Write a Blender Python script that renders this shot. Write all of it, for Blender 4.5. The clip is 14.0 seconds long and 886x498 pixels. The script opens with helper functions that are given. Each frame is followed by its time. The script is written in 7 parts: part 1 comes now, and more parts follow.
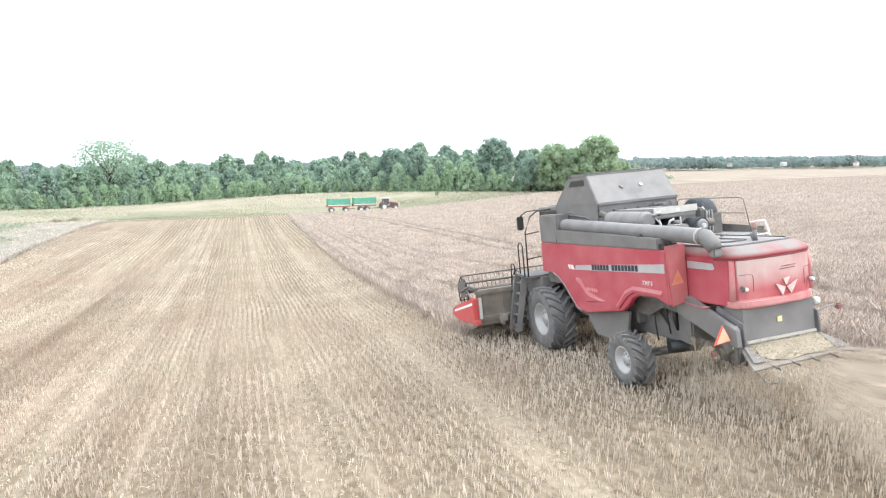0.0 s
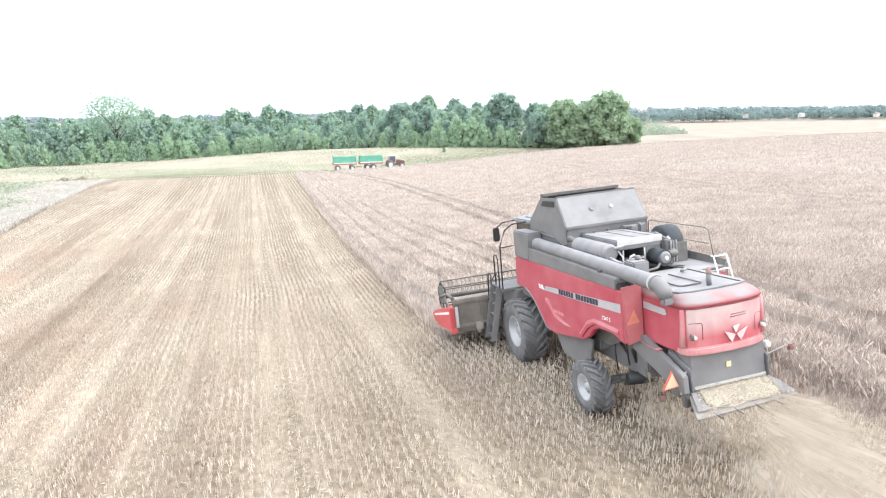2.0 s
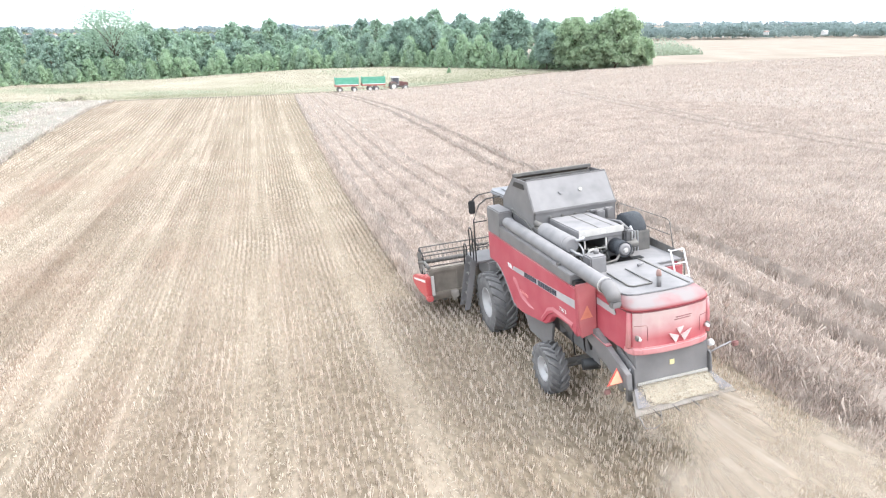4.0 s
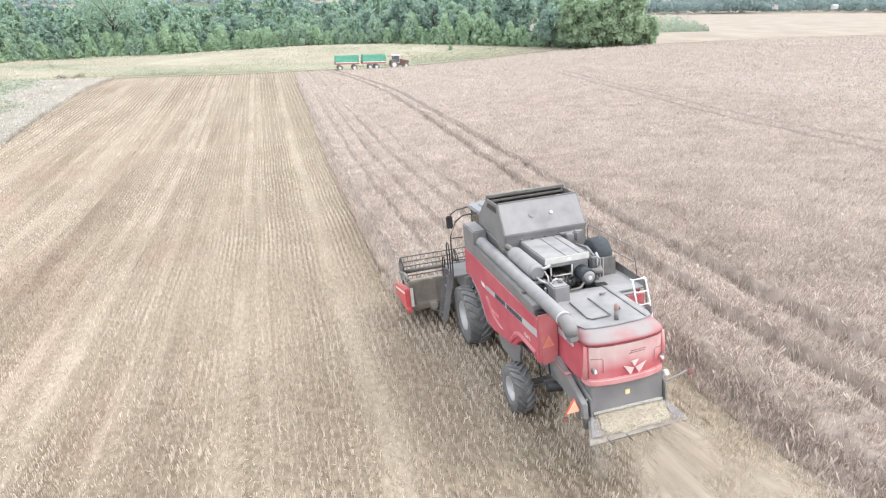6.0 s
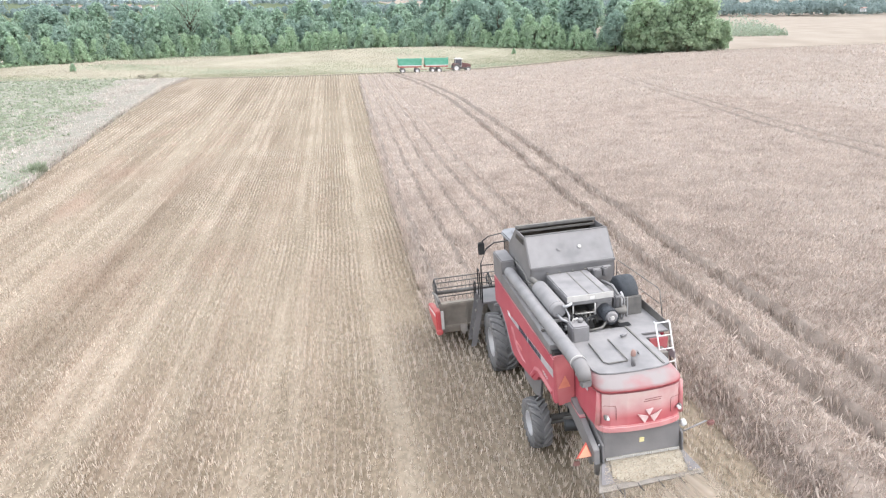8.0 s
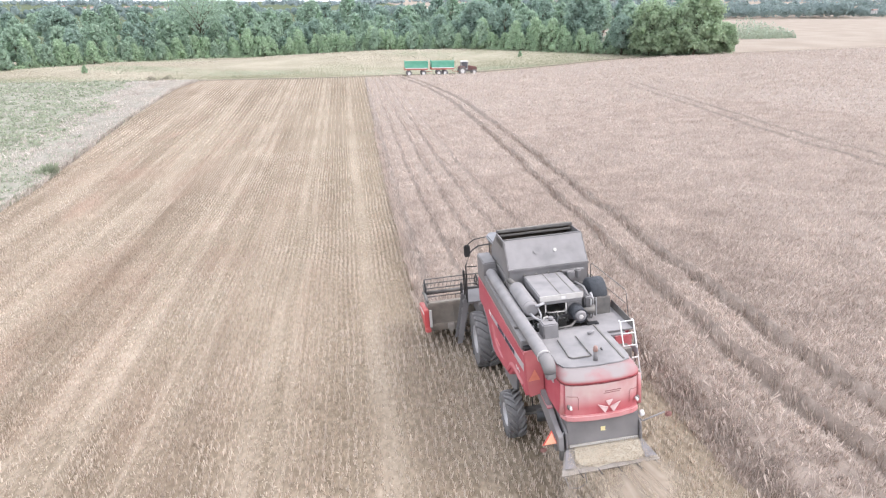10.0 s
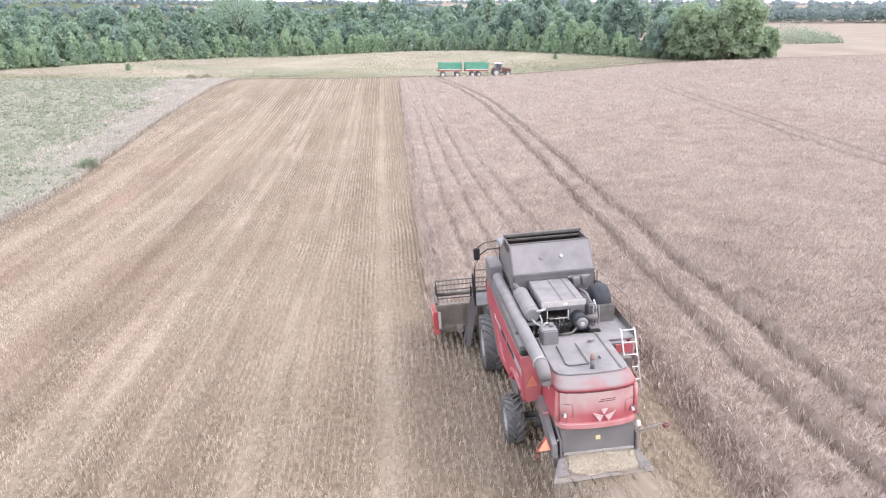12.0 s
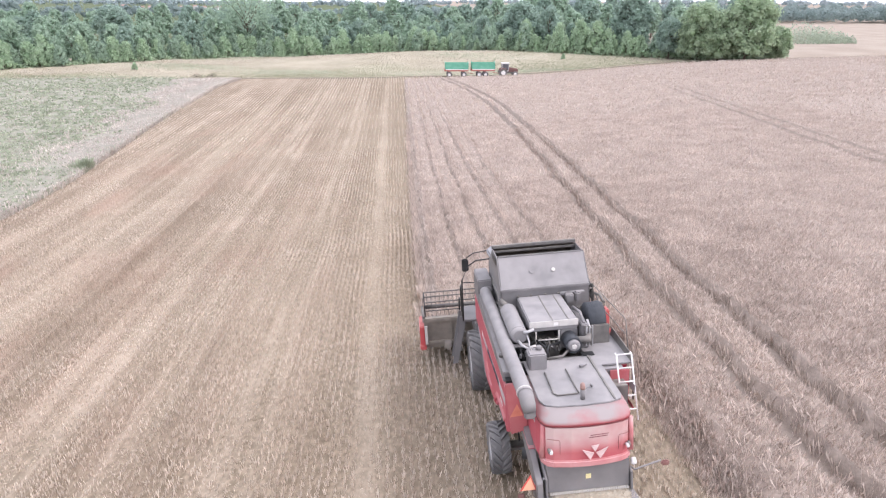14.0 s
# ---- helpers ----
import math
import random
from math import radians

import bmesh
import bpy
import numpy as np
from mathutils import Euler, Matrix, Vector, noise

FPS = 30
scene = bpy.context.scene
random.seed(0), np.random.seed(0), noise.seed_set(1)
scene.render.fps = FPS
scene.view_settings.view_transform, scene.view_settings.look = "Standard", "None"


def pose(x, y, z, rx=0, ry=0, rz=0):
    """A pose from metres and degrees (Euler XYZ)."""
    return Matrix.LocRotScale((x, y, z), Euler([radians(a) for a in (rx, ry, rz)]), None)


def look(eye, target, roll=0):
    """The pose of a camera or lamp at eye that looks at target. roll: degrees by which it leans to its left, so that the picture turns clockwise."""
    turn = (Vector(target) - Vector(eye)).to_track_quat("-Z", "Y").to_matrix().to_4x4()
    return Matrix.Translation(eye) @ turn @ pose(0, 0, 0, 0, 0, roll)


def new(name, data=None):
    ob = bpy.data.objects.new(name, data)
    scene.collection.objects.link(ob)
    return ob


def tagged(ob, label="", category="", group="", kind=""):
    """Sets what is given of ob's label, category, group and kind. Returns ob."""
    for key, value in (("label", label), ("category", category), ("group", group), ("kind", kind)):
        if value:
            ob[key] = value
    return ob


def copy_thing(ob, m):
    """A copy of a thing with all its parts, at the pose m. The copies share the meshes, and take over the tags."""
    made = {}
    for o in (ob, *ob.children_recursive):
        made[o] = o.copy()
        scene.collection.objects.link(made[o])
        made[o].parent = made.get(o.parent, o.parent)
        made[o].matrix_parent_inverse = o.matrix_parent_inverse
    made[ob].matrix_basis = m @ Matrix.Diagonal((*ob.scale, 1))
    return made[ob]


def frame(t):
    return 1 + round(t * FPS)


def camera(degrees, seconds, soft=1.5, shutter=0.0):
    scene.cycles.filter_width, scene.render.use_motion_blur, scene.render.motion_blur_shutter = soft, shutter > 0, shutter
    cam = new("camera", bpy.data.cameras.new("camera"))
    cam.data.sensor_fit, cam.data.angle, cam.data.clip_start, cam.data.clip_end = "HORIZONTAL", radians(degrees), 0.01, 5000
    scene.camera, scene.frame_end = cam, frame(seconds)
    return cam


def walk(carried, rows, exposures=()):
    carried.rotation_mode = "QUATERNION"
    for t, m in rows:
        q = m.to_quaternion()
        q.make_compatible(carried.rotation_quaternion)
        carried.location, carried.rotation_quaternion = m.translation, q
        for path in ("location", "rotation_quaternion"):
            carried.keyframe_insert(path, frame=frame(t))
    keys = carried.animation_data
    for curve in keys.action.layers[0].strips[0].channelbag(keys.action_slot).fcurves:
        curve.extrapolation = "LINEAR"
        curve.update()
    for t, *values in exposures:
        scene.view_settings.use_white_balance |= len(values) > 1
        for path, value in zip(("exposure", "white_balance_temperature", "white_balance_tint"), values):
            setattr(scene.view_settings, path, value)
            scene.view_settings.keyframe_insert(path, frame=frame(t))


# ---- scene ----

# ---- camera ----
cam = camera(71.5, 14.0, soft=1.2)
PATH = [
    (0, (-8.946, -15.160, 4.931), (-6.148, -5.646, 3.636), -0.64),
    (0.5, (-8.635, -15.215, 5.526), (-5.895, -5.682, 4.258), -0.65),
    (1, (-8.397, -15.259, 5.915), (-5.699, -5.727, 4.549), -0.51),
    (1.5, (-8.187, -15.300, 6.299), (-5.540, -5.812, 4.577), -0.69),
    (2, (-7.965, -15.364, 6.656), (-5.373, -5.930, 4.591), -0.73),
    (2.5, (-7.757, -15.386, 7.070), (-5.212, -6.024, 4.649), -0.71),
    (3, (-7.484, -15.413, 7.472), (-5.004, -6.127, 4.710), -0.64),
    (5.5, (-6.571, -15.767, 9.225), (-4.242, -6.772, 5.527), 0.02),
    (6, (-6.347, -15.761, 9.482), (-4.037, -6.762, 5.783), -0.07),
    (6.5, (-6.167, -15.784, 9.693), (-3.886, -6.776, 5.999), -0.05),
    (7, (-6.013, -15.779, 9.932), (-4.025, -6.701, 6.239), -0.04),
    (7.5, (-5.780, -15.779, 10.097), (-4.160, -6.629, 6.402), -0.02),
    (8, (-5.526, -15.802, 10.234), (-4.140, -6.612, 6.545), 0.00),
    (10.5, (-4.915, -17.118, 10.774), (-3.726, -7.890, 7.109), 0.11),
    (11, (-4.732, -17.188, 10.833), (-3.769, -7.932, 7.173), 0.36),
    (11.5, (-4.559, -17.152, 10.833), (-3.757, -7.883, 7.166), 0.38),
    (12, (-4.356, -17.039, 10.760), (-3.600, -7.763, 7.101), 0.47),
    (12.5, (-4.158, -16.850, 10.742), (-3.433, -7.571, 7.084), 0.45),
    (13, (-3.985, -16.558, 10.726), (-3.288, -7.278, 7.065), 0.52),
    (13.5, (-3.812, -16.173, 10.655), (-3.141, -6.891, 6.994), 0.59),
    (14, (-3.593, -15.747, 10.569), (-2.967, -6.460, 6.912), 0.49),
]
EXPOSURES = [(0, 0.61, 6100, 6), (0.5, 0.74, 6070, 6), (1.5, 0.79, 6000, 7), (3, 0.83, 5900, 8), (5.5, 0.6, 6050, 8), (8, 0.48, 6060, 10), (11, 0.38, 6060, 16), (14, 0.34, 6060, 19)]
walk(cam, [(t, look(eye, target, roll)) for t, eye, target, roll in PATH], EXPOSURES)

# ---- light: hazy overcast day, high veiled sun on the right ----
world = bpy.data.worlds.new("hazy_sky")
scene.world = world
world.use_nodes = True
wn, wl = world.node_tree.nodes, world.node_tree.links
sky = wn.new("ShaderNodeTexSky")
sky.sky_type = "NISHITA"
sky.sun_disc = False
sky.sun_elevation, sky.sun_rotation = radians(50), radians(110)
sky.air_density, sky.dust_density, sky.ozone_density = 1.0, 6.0, 1.0
veil = wn.new("ShaderNodeMix")
veil.data_type = "RGBA"
veil.inputs["Factor"].default_value = 0.72
veil.inputs["B"].default_value = (12.5, 12.7, 13.0, 1)
wl.new(sky.outputs["Color"], veil.inputs["A"])
wl.new(veil.outputs["Result"], wn["Background"].inputs["Color"])
wn["Background"].inputs["Strength"].default_value = 0.15

sun = new("sun", bpy.data.lights.new("sun", "SUN"))
sun.data.energy, sun.data.angle, sun.data.color = 1.2, radians(26), (1.0, 0.96, 0.9)
# the sun stands at 50 degrees, in the direction that the sky names
sun.matrix_world = look((0, 0, 60), (-math.sin(radians(110)) * math.cos(radians(50)), -math.cos(radians(110)) * math.cos(radians(50)), 60 - math.sin(radians(50))))

# ---- materials ----
def surface(name, colours, scale=4.0, rough=0.7, metal=0.0, bump=0.15, fine=60.0, dust=0.0, dust_min=0.22, dust_colour=(0.42, 0.36, 0.28), spec=0.5, per_object=0.0, per_island=0.0, film=None):
    """A procedural surface: two colours mixed at a coarse and a fine scale, fine relief, and dust that settles on faces that look up."""
    m = bpy.data.materials.new(name)
    m.use_nodes = True
    n, l = m.node_tree.nodes, m.node_tree.links
    b = n["Principled BSDF"]
    tc = n.new("ShaderNodeTexCoord")
    big, small = n.new("ShaderNodeTexNoise"), n.new("ShaderNodeTexNoise")
    big.inputs["Scale"].default_value, big.inputs["Detail"].default_value = scale, 5
    small.inputs["Scale"].default_value, small.inputs["Detail"].default_value = fine, 3
    for k in (big, small):
        l.new(tc.outputs["Object"], k.inputs["Vector"])
    add = n.new("ShaderNodeMath")
    add.operation = "MULTIPLY_ADD"
    add.inputs[1].default_value = 0.4
    l.new(small.outputs["Fac"], add.inputs[0])
    l.new(big.outputs["Fac"], add.inputs[2])
    ramp = n.new("ShaderNodeValToRGB")
    ramp.color_ramp.elements[0].position, ramp.color_ramp.elements[1].position = 0.45, 0.95
    ramp.color_ramp.elements[0].color = (*colours[0], 1)
    ramp.color_ramp.elements[1].color = (*colours[1], 1)
    l.new(add.outputs[0], ramp.inputs["Fac"])
    col = ramp.outputs["Color"]
    if per_object or per_island:
        hs = n.new("ShaderNodeHueSaturation")
        mp = n.new("ShaderNodeMapRange")
        if per_object:
            src, amt = n.new("ShaderNodeObjectInfo").outputs["Random"], per_object
        else:
            src, amt = n.new("ShaderNodeNewGeometry").outputs["Random Per Island"], per_island
        mp.inputs["To Min"].default_value, mp.inputs["To Max"].default_value = 1 - amt, 1 + amt
        l.new(src, mp.inputs["Value"])
        l.new(mp.outputs["Result"], hs.inputs["Value"])
        l.new(col, hs.inputs["Color"])
        col = hs.outputs["Color"]
    if dust:
        geo, sep, mr, mul, mix = (n.new(k) for k in ("ShaderNodeNewGeometry", "ShaderNodeSeparateXYZ", "ShaderNodeMapRange", "ShaderNodeMath", "ShaderNodeMix"))
        l.new(geo.outputs["Normal"], sep.inputs["Vector"])
        l.new(sep.outputs["Z"], mr.inputs["Value"])
        mr.inputs["From Min"].default_value, mr.inputs["From Max"].default_value = -0.3, 0.9
        mr.inputs["To Min"].default_value, mr.inputs["To Max"].default_value = dust_min * dust, dust
        mul.operation, mix.data_type = "MULTIPLY", "RGBA"
        wob = n.new("ShaderNodeMapRange")
        wob.inputs["From Min"].default_value, wob.inputs["From Max"].default_value = 0.3, 0.65
        wob.inputs["To Min"].default_value, wob.inputs["To Max"].default_value = 0.55, 1.1
        l.new(big.outputs["Fac"], wob.inputs["Value"])
        l.new(mr.outputs["Result"], mul.inputs[0])
        l.new(wob.outputs["Result"], mul.inputs[1])
        mul.use_clamp = True
        if film:
            # a film of chaff dust that lies thickest on the upper part: film = (low z, high z, share at low, share at high)
            where, span, more = n.new("ShaderNodeSeparateXYZ"), n.new("ShaderNodeMapRange"), n.new("ShaderNodeMath")
            l.new(tc.outputs["Object"], where.inputs["Vector"])
            l.new(where.outputs["Z"], span.inputs["Value"])
            span.interpolation_type = "SMOOTHSTEP"
            span.inputs["From Min"].default_value, span.inputs["From Max"].default_value = film[0], film[1]
            span.inputs["To Min"].default_value, span.inputs["To Max"].default_value = film[2], film[3]
            more.operation, more.use_clamp = "MULTIPLY", True
            l.new(span.outputs["Result"], more.inputs[0])
            l.new(wob.outputs["Result"], more.inputs[1])
            top = n.new("ShaderNodeMath")
            top.operation = "MAXIMUM"
            l.new(mul.outputs[0], top.inputs[0])
            l.new(more.outputs[0], top.inputs[1])
            mul = top
        l.new(mul.outputs[0], mix.inputs["Factor"])
        l.new(col, mix.inputs["A"])
        mix.inputs["B"].default_value = (*dust_colour, 1)
        col = mix.outputs["Result"]
        rm = n.new("ShaderNodeMapRange")
        rm.inputs["To Min"].default_value, rm.inputs["To Max"].default_value = rough, 0.9
        l.new(mul.outputs[0], rm.inputs["Value"])
        l.new(rm.outputs["Result"], b.inputs["Roughness"])
    else:
        b.inputs["Roughness"].default_value = rough
    l.new(col, b.inputs["Base Color"])
    b.inputs["Metallic"].default_value = metal
    b.inputs["Specular IOR Level"].default_value = spec
    if bump:
        bp = n.new("ShaderNodeBump")
        bp.inputs["Strength"].default_value, bp.inputs["Distance"].default_value = bump, 0.02
        l.new(small.outputs["Fac"], bp.inputs["Height"])
        l.new(bp.outputs["Normal"], b.inputs["Normal"])
    return m


def foliage(name, dark, light, scale=0.35, per_island=0.17):
    m = surface(name, (dark, light), scale=scale, rough=0.6, bump=0.0, fine=3.0, spec=0.25, per_island=per_island)
    b = m.node_tree.nodes["Principled BSDF"]
    n, l = m.node_tree.nodes, m.node_tree.links
    tr, add = n.new("ShaderNodeBsdfTranslucent"), n.new("ShaderNodeMixShader")
    l.new(b.inputs["Base Color"].links[0].from_socket, tr.inputs["Color"])
    add.inputs["Fac"].default_value = 0.5
    l.new(b.outputs["BSDF"], add.inputs[1])
    l.new(tr.outputs["BSDF"], add.inputs[2])
    l.new(add.outputs["Shader"], n["Material Output"].inputs["Surface"])
    return m



def swaths(m, amount, colour=None):
    """Long bands of paler and browner straw along the drive, with reddish patches towards the left border."""
    n, l = m.node_tree.nodes, m.node_tree.links
    base = n["Principled BSDF"].inputs["Base Color"]
    colour = colour or base.links[0].from_socket
    tc, sep, join = n.new("ShaderNodeTexCoord"), n.new("ShaderNodeSeparateXYZ"), n.new("ShaderNodeCombineXYZ")
    l.new(tc.outputs["Object"], sep.inputs["Vector"])

    def calc(op, a, b=0.0, c=0.0):
        k = n.new("ShaderNodeMath")
        k.operation = op
        for i, v in enumerate((a, b, c)):
            if isinstance(v, (int, float)):
                k.inputs[i].default_value = v
            else:
                l.new(v, k.inputs[i])
        return k.outputs[0]

    fan = calc("DIVIDE", sep.outputs["X"], calc("MULTIPLY_ADD", calc("MAXIMUM", sep.outputs["Y"], -20.0), 0.0035, 1.0))
    l.new(fan, join.inputs["X"])
    l.new(calc("MULTIPLY", sep.outputs["Y"], 0.016), join.inputs["Y"])
    band, spot = n.new("ShaderNodeTexNoise"), n.new("ShaderNodeTexNoise")
    band.inputs["Scale"].default_value, band.inputs["Detail"].default_value = 1.5, 6
    l.new(join.outputs["Vector"], band.inputs["Vector"])
    long = n.new("ShaderNodeMapping")
    long.inputs["Scale"].default_value = (0.8, 0.2, 1)
    l.new(tc.outputs["Object"], long.inputs["Vector"])
    l.new(long.outputs["Vector"], spot.inputs["Vector"])
    spot.inputs["Scale"].default_value, spot.inputs["Detail"].default_value = 0.5, 7

    def level(v, lo, hi, top):
        k = n.new("ShaderNodeMapRange")
        k.inputs["From Min"].default_value, k.inputs["From Max"].default_value = lo, hi
        k.inputs["To Max"].default_value = top
        l.new(v, k.inputs["Value"])
        return k.outputs["Result"]

    def blend(fac, a, colour):
        x = n.new("ShaderNodeMix")
        x.data_type = "RGBA"
        l.new(fac, x.inputs["Factor"])
        l.new(a, x.inputs["A"])
        x.inputs["B"].default_value = (*colour, 1)
        return x.outputs["Result"]

    # bands left by each pass of the header: middle, half width, strength
    wander = calc("MULTIPLY_ADD", calc("SUBTRACT", spot.outputs["Fac"], 0.5), 0.9, fan)

    def bands(rows):
        total = 0.0
        for middle, half, strength in rows:
            total = calc("MAXIMUM", level(calc("ABSOLUTE", calc("SUBTRACT", wander, middle)), half * 1.15, half * 0.5, strength), total)
        return total

    side = level(fan, -6.0, -13.0, 1.0)
    streak = level(band.outputs["Fac"], 0.52, 0.38, 1.0)
    brown = calc("MULTIPLY", bands(((-27.6, 0.8, 0.7), (-23.4, 1.9, 0.9), (-17.1, 1.7, 1.0), (-10.4, 0.9, 0.55), (-12.2, 0.4, 0.4), (-6.3, 0.5, 0.3), (-3.6, 0.5, 0.25))), calc("MULTIPLY_ADD", streak, amount * 0.65, amount * 0.35))
    brown = calc("MAXIMUM", brown, calc("MULTIPLY", streak, calc("MULTIPLY", side, amount * 0.38)))
    red = calc("MULTIPLY", level(spot.outputs["Fac"], 0.46, 0.65, 0.5), calc("MAXIMUM", bands(((-23.4, 2.2, 1.0), (-17.5, 1.4, 0.75), (-11.0, 1.0, 0.35), (-7.2, 0.7, 0.3))), calc("MULTIPLY", side, 0.45)))
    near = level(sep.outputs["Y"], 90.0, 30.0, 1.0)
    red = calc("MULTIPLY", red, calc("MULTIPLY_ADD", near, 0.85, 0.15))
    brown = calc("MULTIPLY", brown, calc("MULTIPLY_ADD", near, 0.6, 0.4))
    pale = calc("MULTIPLY", bands(((-26.0, 0.7, 0.2), (-20.0, 1.0, 0.2), (-13.5, 0.35, 0.28), (-14.7, 0.3, 0.24), (-8.4, 0.3, 0.26), (-7.6, 0.25, 0.2), (-4.8, 0.35, 0.22))), level(spot.outputs["Fac"], 0.3, 0.6, 1.0))
    pale = calc("MAXIMUM", pale, calc("MULTIPLY", level(band.outputs["Fac"], 0.52, 0.66, 0.24), side))
    out = blend(brown, colour, (0.25, 0.192, 0.14))
    out = blend(red, out, (0.4, 0.282, 0.218))
    out = blend(pale, out, (0.62, 0.525, 0.42))
    l.new(out, base)
    return out


def thin_dust():
    """A thin veil of fine dust in streaks, fading out to its sides and its far end."""
    m = surface("flying_dust", ((0.53, 0.455, 0.37), (0.61, 0.535, 0.445)), scale=1.2, rough=1.0, bump=0.0, fine=8, spec=0.0)
    n, l = m.node_tree.nodes, m.node_tree.links
    tc, sep, mapping, wisp = (n.new(k) for k in ("ShaderNodeTexCoord", "ShaderNodeSeparateXYZ", "ShaderNodeMapping", "ShaderNodeTexNoise"))
    l.new(tc.outputs["UV"], sep.inputs["Vector"])

    def calc(op, a, b):
        k = n.new("ShaderNodeMath")
        k.operation, k.use_clamp = op, True
        for i, v in enumerate((a, b)):
            if isinstance(v, (int, float)):
                k.inputs[i].default_value = v
            else:
                l.new(v, k.inputs[i])
        return k.outputs[0]

    def level(v, lo, hi, top):
        k = n.new("ShaderNodeMapRange")
        k.interpolation_type = "SMOOTHSTEP"
        k.inputs["From Min"].default_value, k.inputs["From Max"].default_value, k.inputs["To Max"].default_value = lo, hi, top
        l.new(v, k.inputs["Value"])
        return k.outputs["Result"]

    # streaks fan out from the spreader
    mapping.inputs["Scale"].default_value = (11.0, 1.3, 1.0)
    l.new(tc.outputs["UV"], mapping.inputs["Vector"])
    cloud = n.new("ShaderNodeTexNoise")
    cloud.inputs["Scale"].default_value, cloud.inputs["Detail"].default_value = 0.8, 4
    l.new(tc.outputs["Object"], cloud.inputs["Vector"])
    wisp.inputs["Scale"].default_value, wisp.inputs["Detail"].default_value = 1.0, 5
    l.new(mapping.outputs["Vector"], wisp.inputs["Vector"])
    sides = level(calc("MULTIPLY", sep.outputs["X"], calc("SUBTRACT", 1.0, sep.outputs["X"])), 0.0, 0.07, 1.0)
    fade = calc("MULTIPLY", level(sep.outputs["Y"], 1.0, 0.3, 1.0), level(sep.outputs["Y"], 0.0, 0.06, 1.0))
    body = calc("MULTIPLY", level(wisp.outputs["Fac"], 0.22, 0.74, 0.75), level(cloud.outputs["Fac"], 0.3, 0.6, 1.0))
    grain = calc("MULTIPLY", calc("MULTIPLY", sides, fade), body)
    clear, mixer = n.new("ShaderNodeBsdfTransparent"), n.new("ShaderNodeMixShader")
    l.new(grain, mixer.inputs["Fac"])
    l.new(clear.outputs["BSDF"], mixer.inputs[1])
    through_light, both = n.new("ShaderNodeBsdfTranslucent"), n.new("ShaderNodeMixShader")
    l.new(n["Principled BSDF"].inputs["Base Color"].links[0].from_socket, through_light.inputs["Color"])
    both.inputs["Fac"].default_value = 0.5
    l.new(n["Principled BSDF"].outputs["BSDF"], both.inputs[1])
    l.new(through_light.outputs["BSDF"], both.inputs[2])
    l.new(both.outputs["Shader"], mixer.inputs[2])
    l.new(mixer.outputs["Shader"], n["Material Output"].inputs["Surface"])
    return m


M = {}
M["straw"] = surface("straw_stubble", ((0.485, 0.402, 0.322), (0.71, 0.622, 0.53)), scale=0.22, rough=0.85, bump=0.0, fine=6, spec=0.15, per_island=0.24)
swaths(M["straw"], 0.72)
M["dry_grass"] = surface("dry_grass", ((0.385, 0.345, 0.268), (0.5, 0.452, 0.37)), scale=0.06, rough=0.85, bump=0.0, fine=1, spec=0.1, per_island=0.1)
M["olive"] = surface("olive_grass", ((0.255, 0.265, 0.17), (0.365, 0.365, 0.26)), scale=0.08, rough=0.85, bump=0.0, fine=1, spec=0.1, per_island=0.1)
# darker than the ears: shade deep between the stalks is put into this colour
M["canopy"] = surface("shaded_crop_canopy", ((0.2, 0.158, 0.127), (0.36, 0.293, 0.24)), scale=2.2, rough=0.85, bump=0.9, fine=16)
M["ear"] = surface("ripe_crop_stalk", ((0.39, 0.32, 0.272), (0.62, 0.525, 0.452)), scale=0.5, rough=0.85, bump=0.0, fine=5, spec=0.15, per_island=0.3)
M["weed"] = foliage("weed_leaf", (0.27, 0.31, 0.215), (0.45, 0.475, 0.355), 0.5)
M["leaf_dark"] = foliage("leaf_dark_green", (0.235, 0.32, 0.265), (0.385, 0.495, 0.405))
M["leaf_mid"] = foliage("leaf_green", (0.28, 0.38, 0.285), (0.445, 0.56, 0.425))
# paler and bluer than near leaves: the haze of distance is in the colour
M["hazed_ridge_leaf"] = foliage("ridge_leaf_haze_tinted", (0.3, 0.36, 0.37), (0.42, 0.48, 0.49))
M["leaf_lime"] = foliage("leaf_lime_green", (0.3, 0.39, 0.25), (0.465, 0.565, 0.38))
M["leaf_light"] = foliage("leaf_light_green", (0.33, 0.44, 0.295), (0.5, 0.625, 0.43))
M["dead_leaf"] = surface("dead_brush", ((0.16, 0.14, 0.11), (0.26, 0.225, 0.175)), scale=1.5, rough=0.9, bump=0.0, fine=6, per_island=0.3)
M["leaf_scrub"] = foliage("scrub_leaf", (0.3, 0.36, 0.27), (0.45, 0.5, 0.39), 0.2, 0.12)
# distance haze is mixed into this leaf colour too
M["hazed_far_leaf"] = foliage("distant_wood_haze_tinted", (0.205, 0.265, 0.25), (0.29, 0.355, 0.335), 0.01, 0.08)
M["bark"] = surface("bark", ((0.09, 0.07, 0.05), (0.2, 0.16, 0.12)), scale=6, rough=0.9, bump=0.5, fine=30)
M["red"] = surface("red_paint", ((0.36, 0.012, 0.042), (0.45, 0.022, 0.056)), scale=1.5, rough=0.36, bump=0.02, dust=0.8, dust_min=0.15, dust_colour=(0.52, 0.37, 0.35), spec=0.22)
M["red_dusty"] = surface("red_paint_dusty", ((0.38, 0.014, 0.034), (0.46, 0.026, 0.05)), scale=1.3, rough=0.42, bump=0.02, dust=0.7, dust_min=0.2, dust_colour=(0.56, 0.45, 0.42), film=(2.1, 2.62, 0.14, 0.9), spec=0.12)
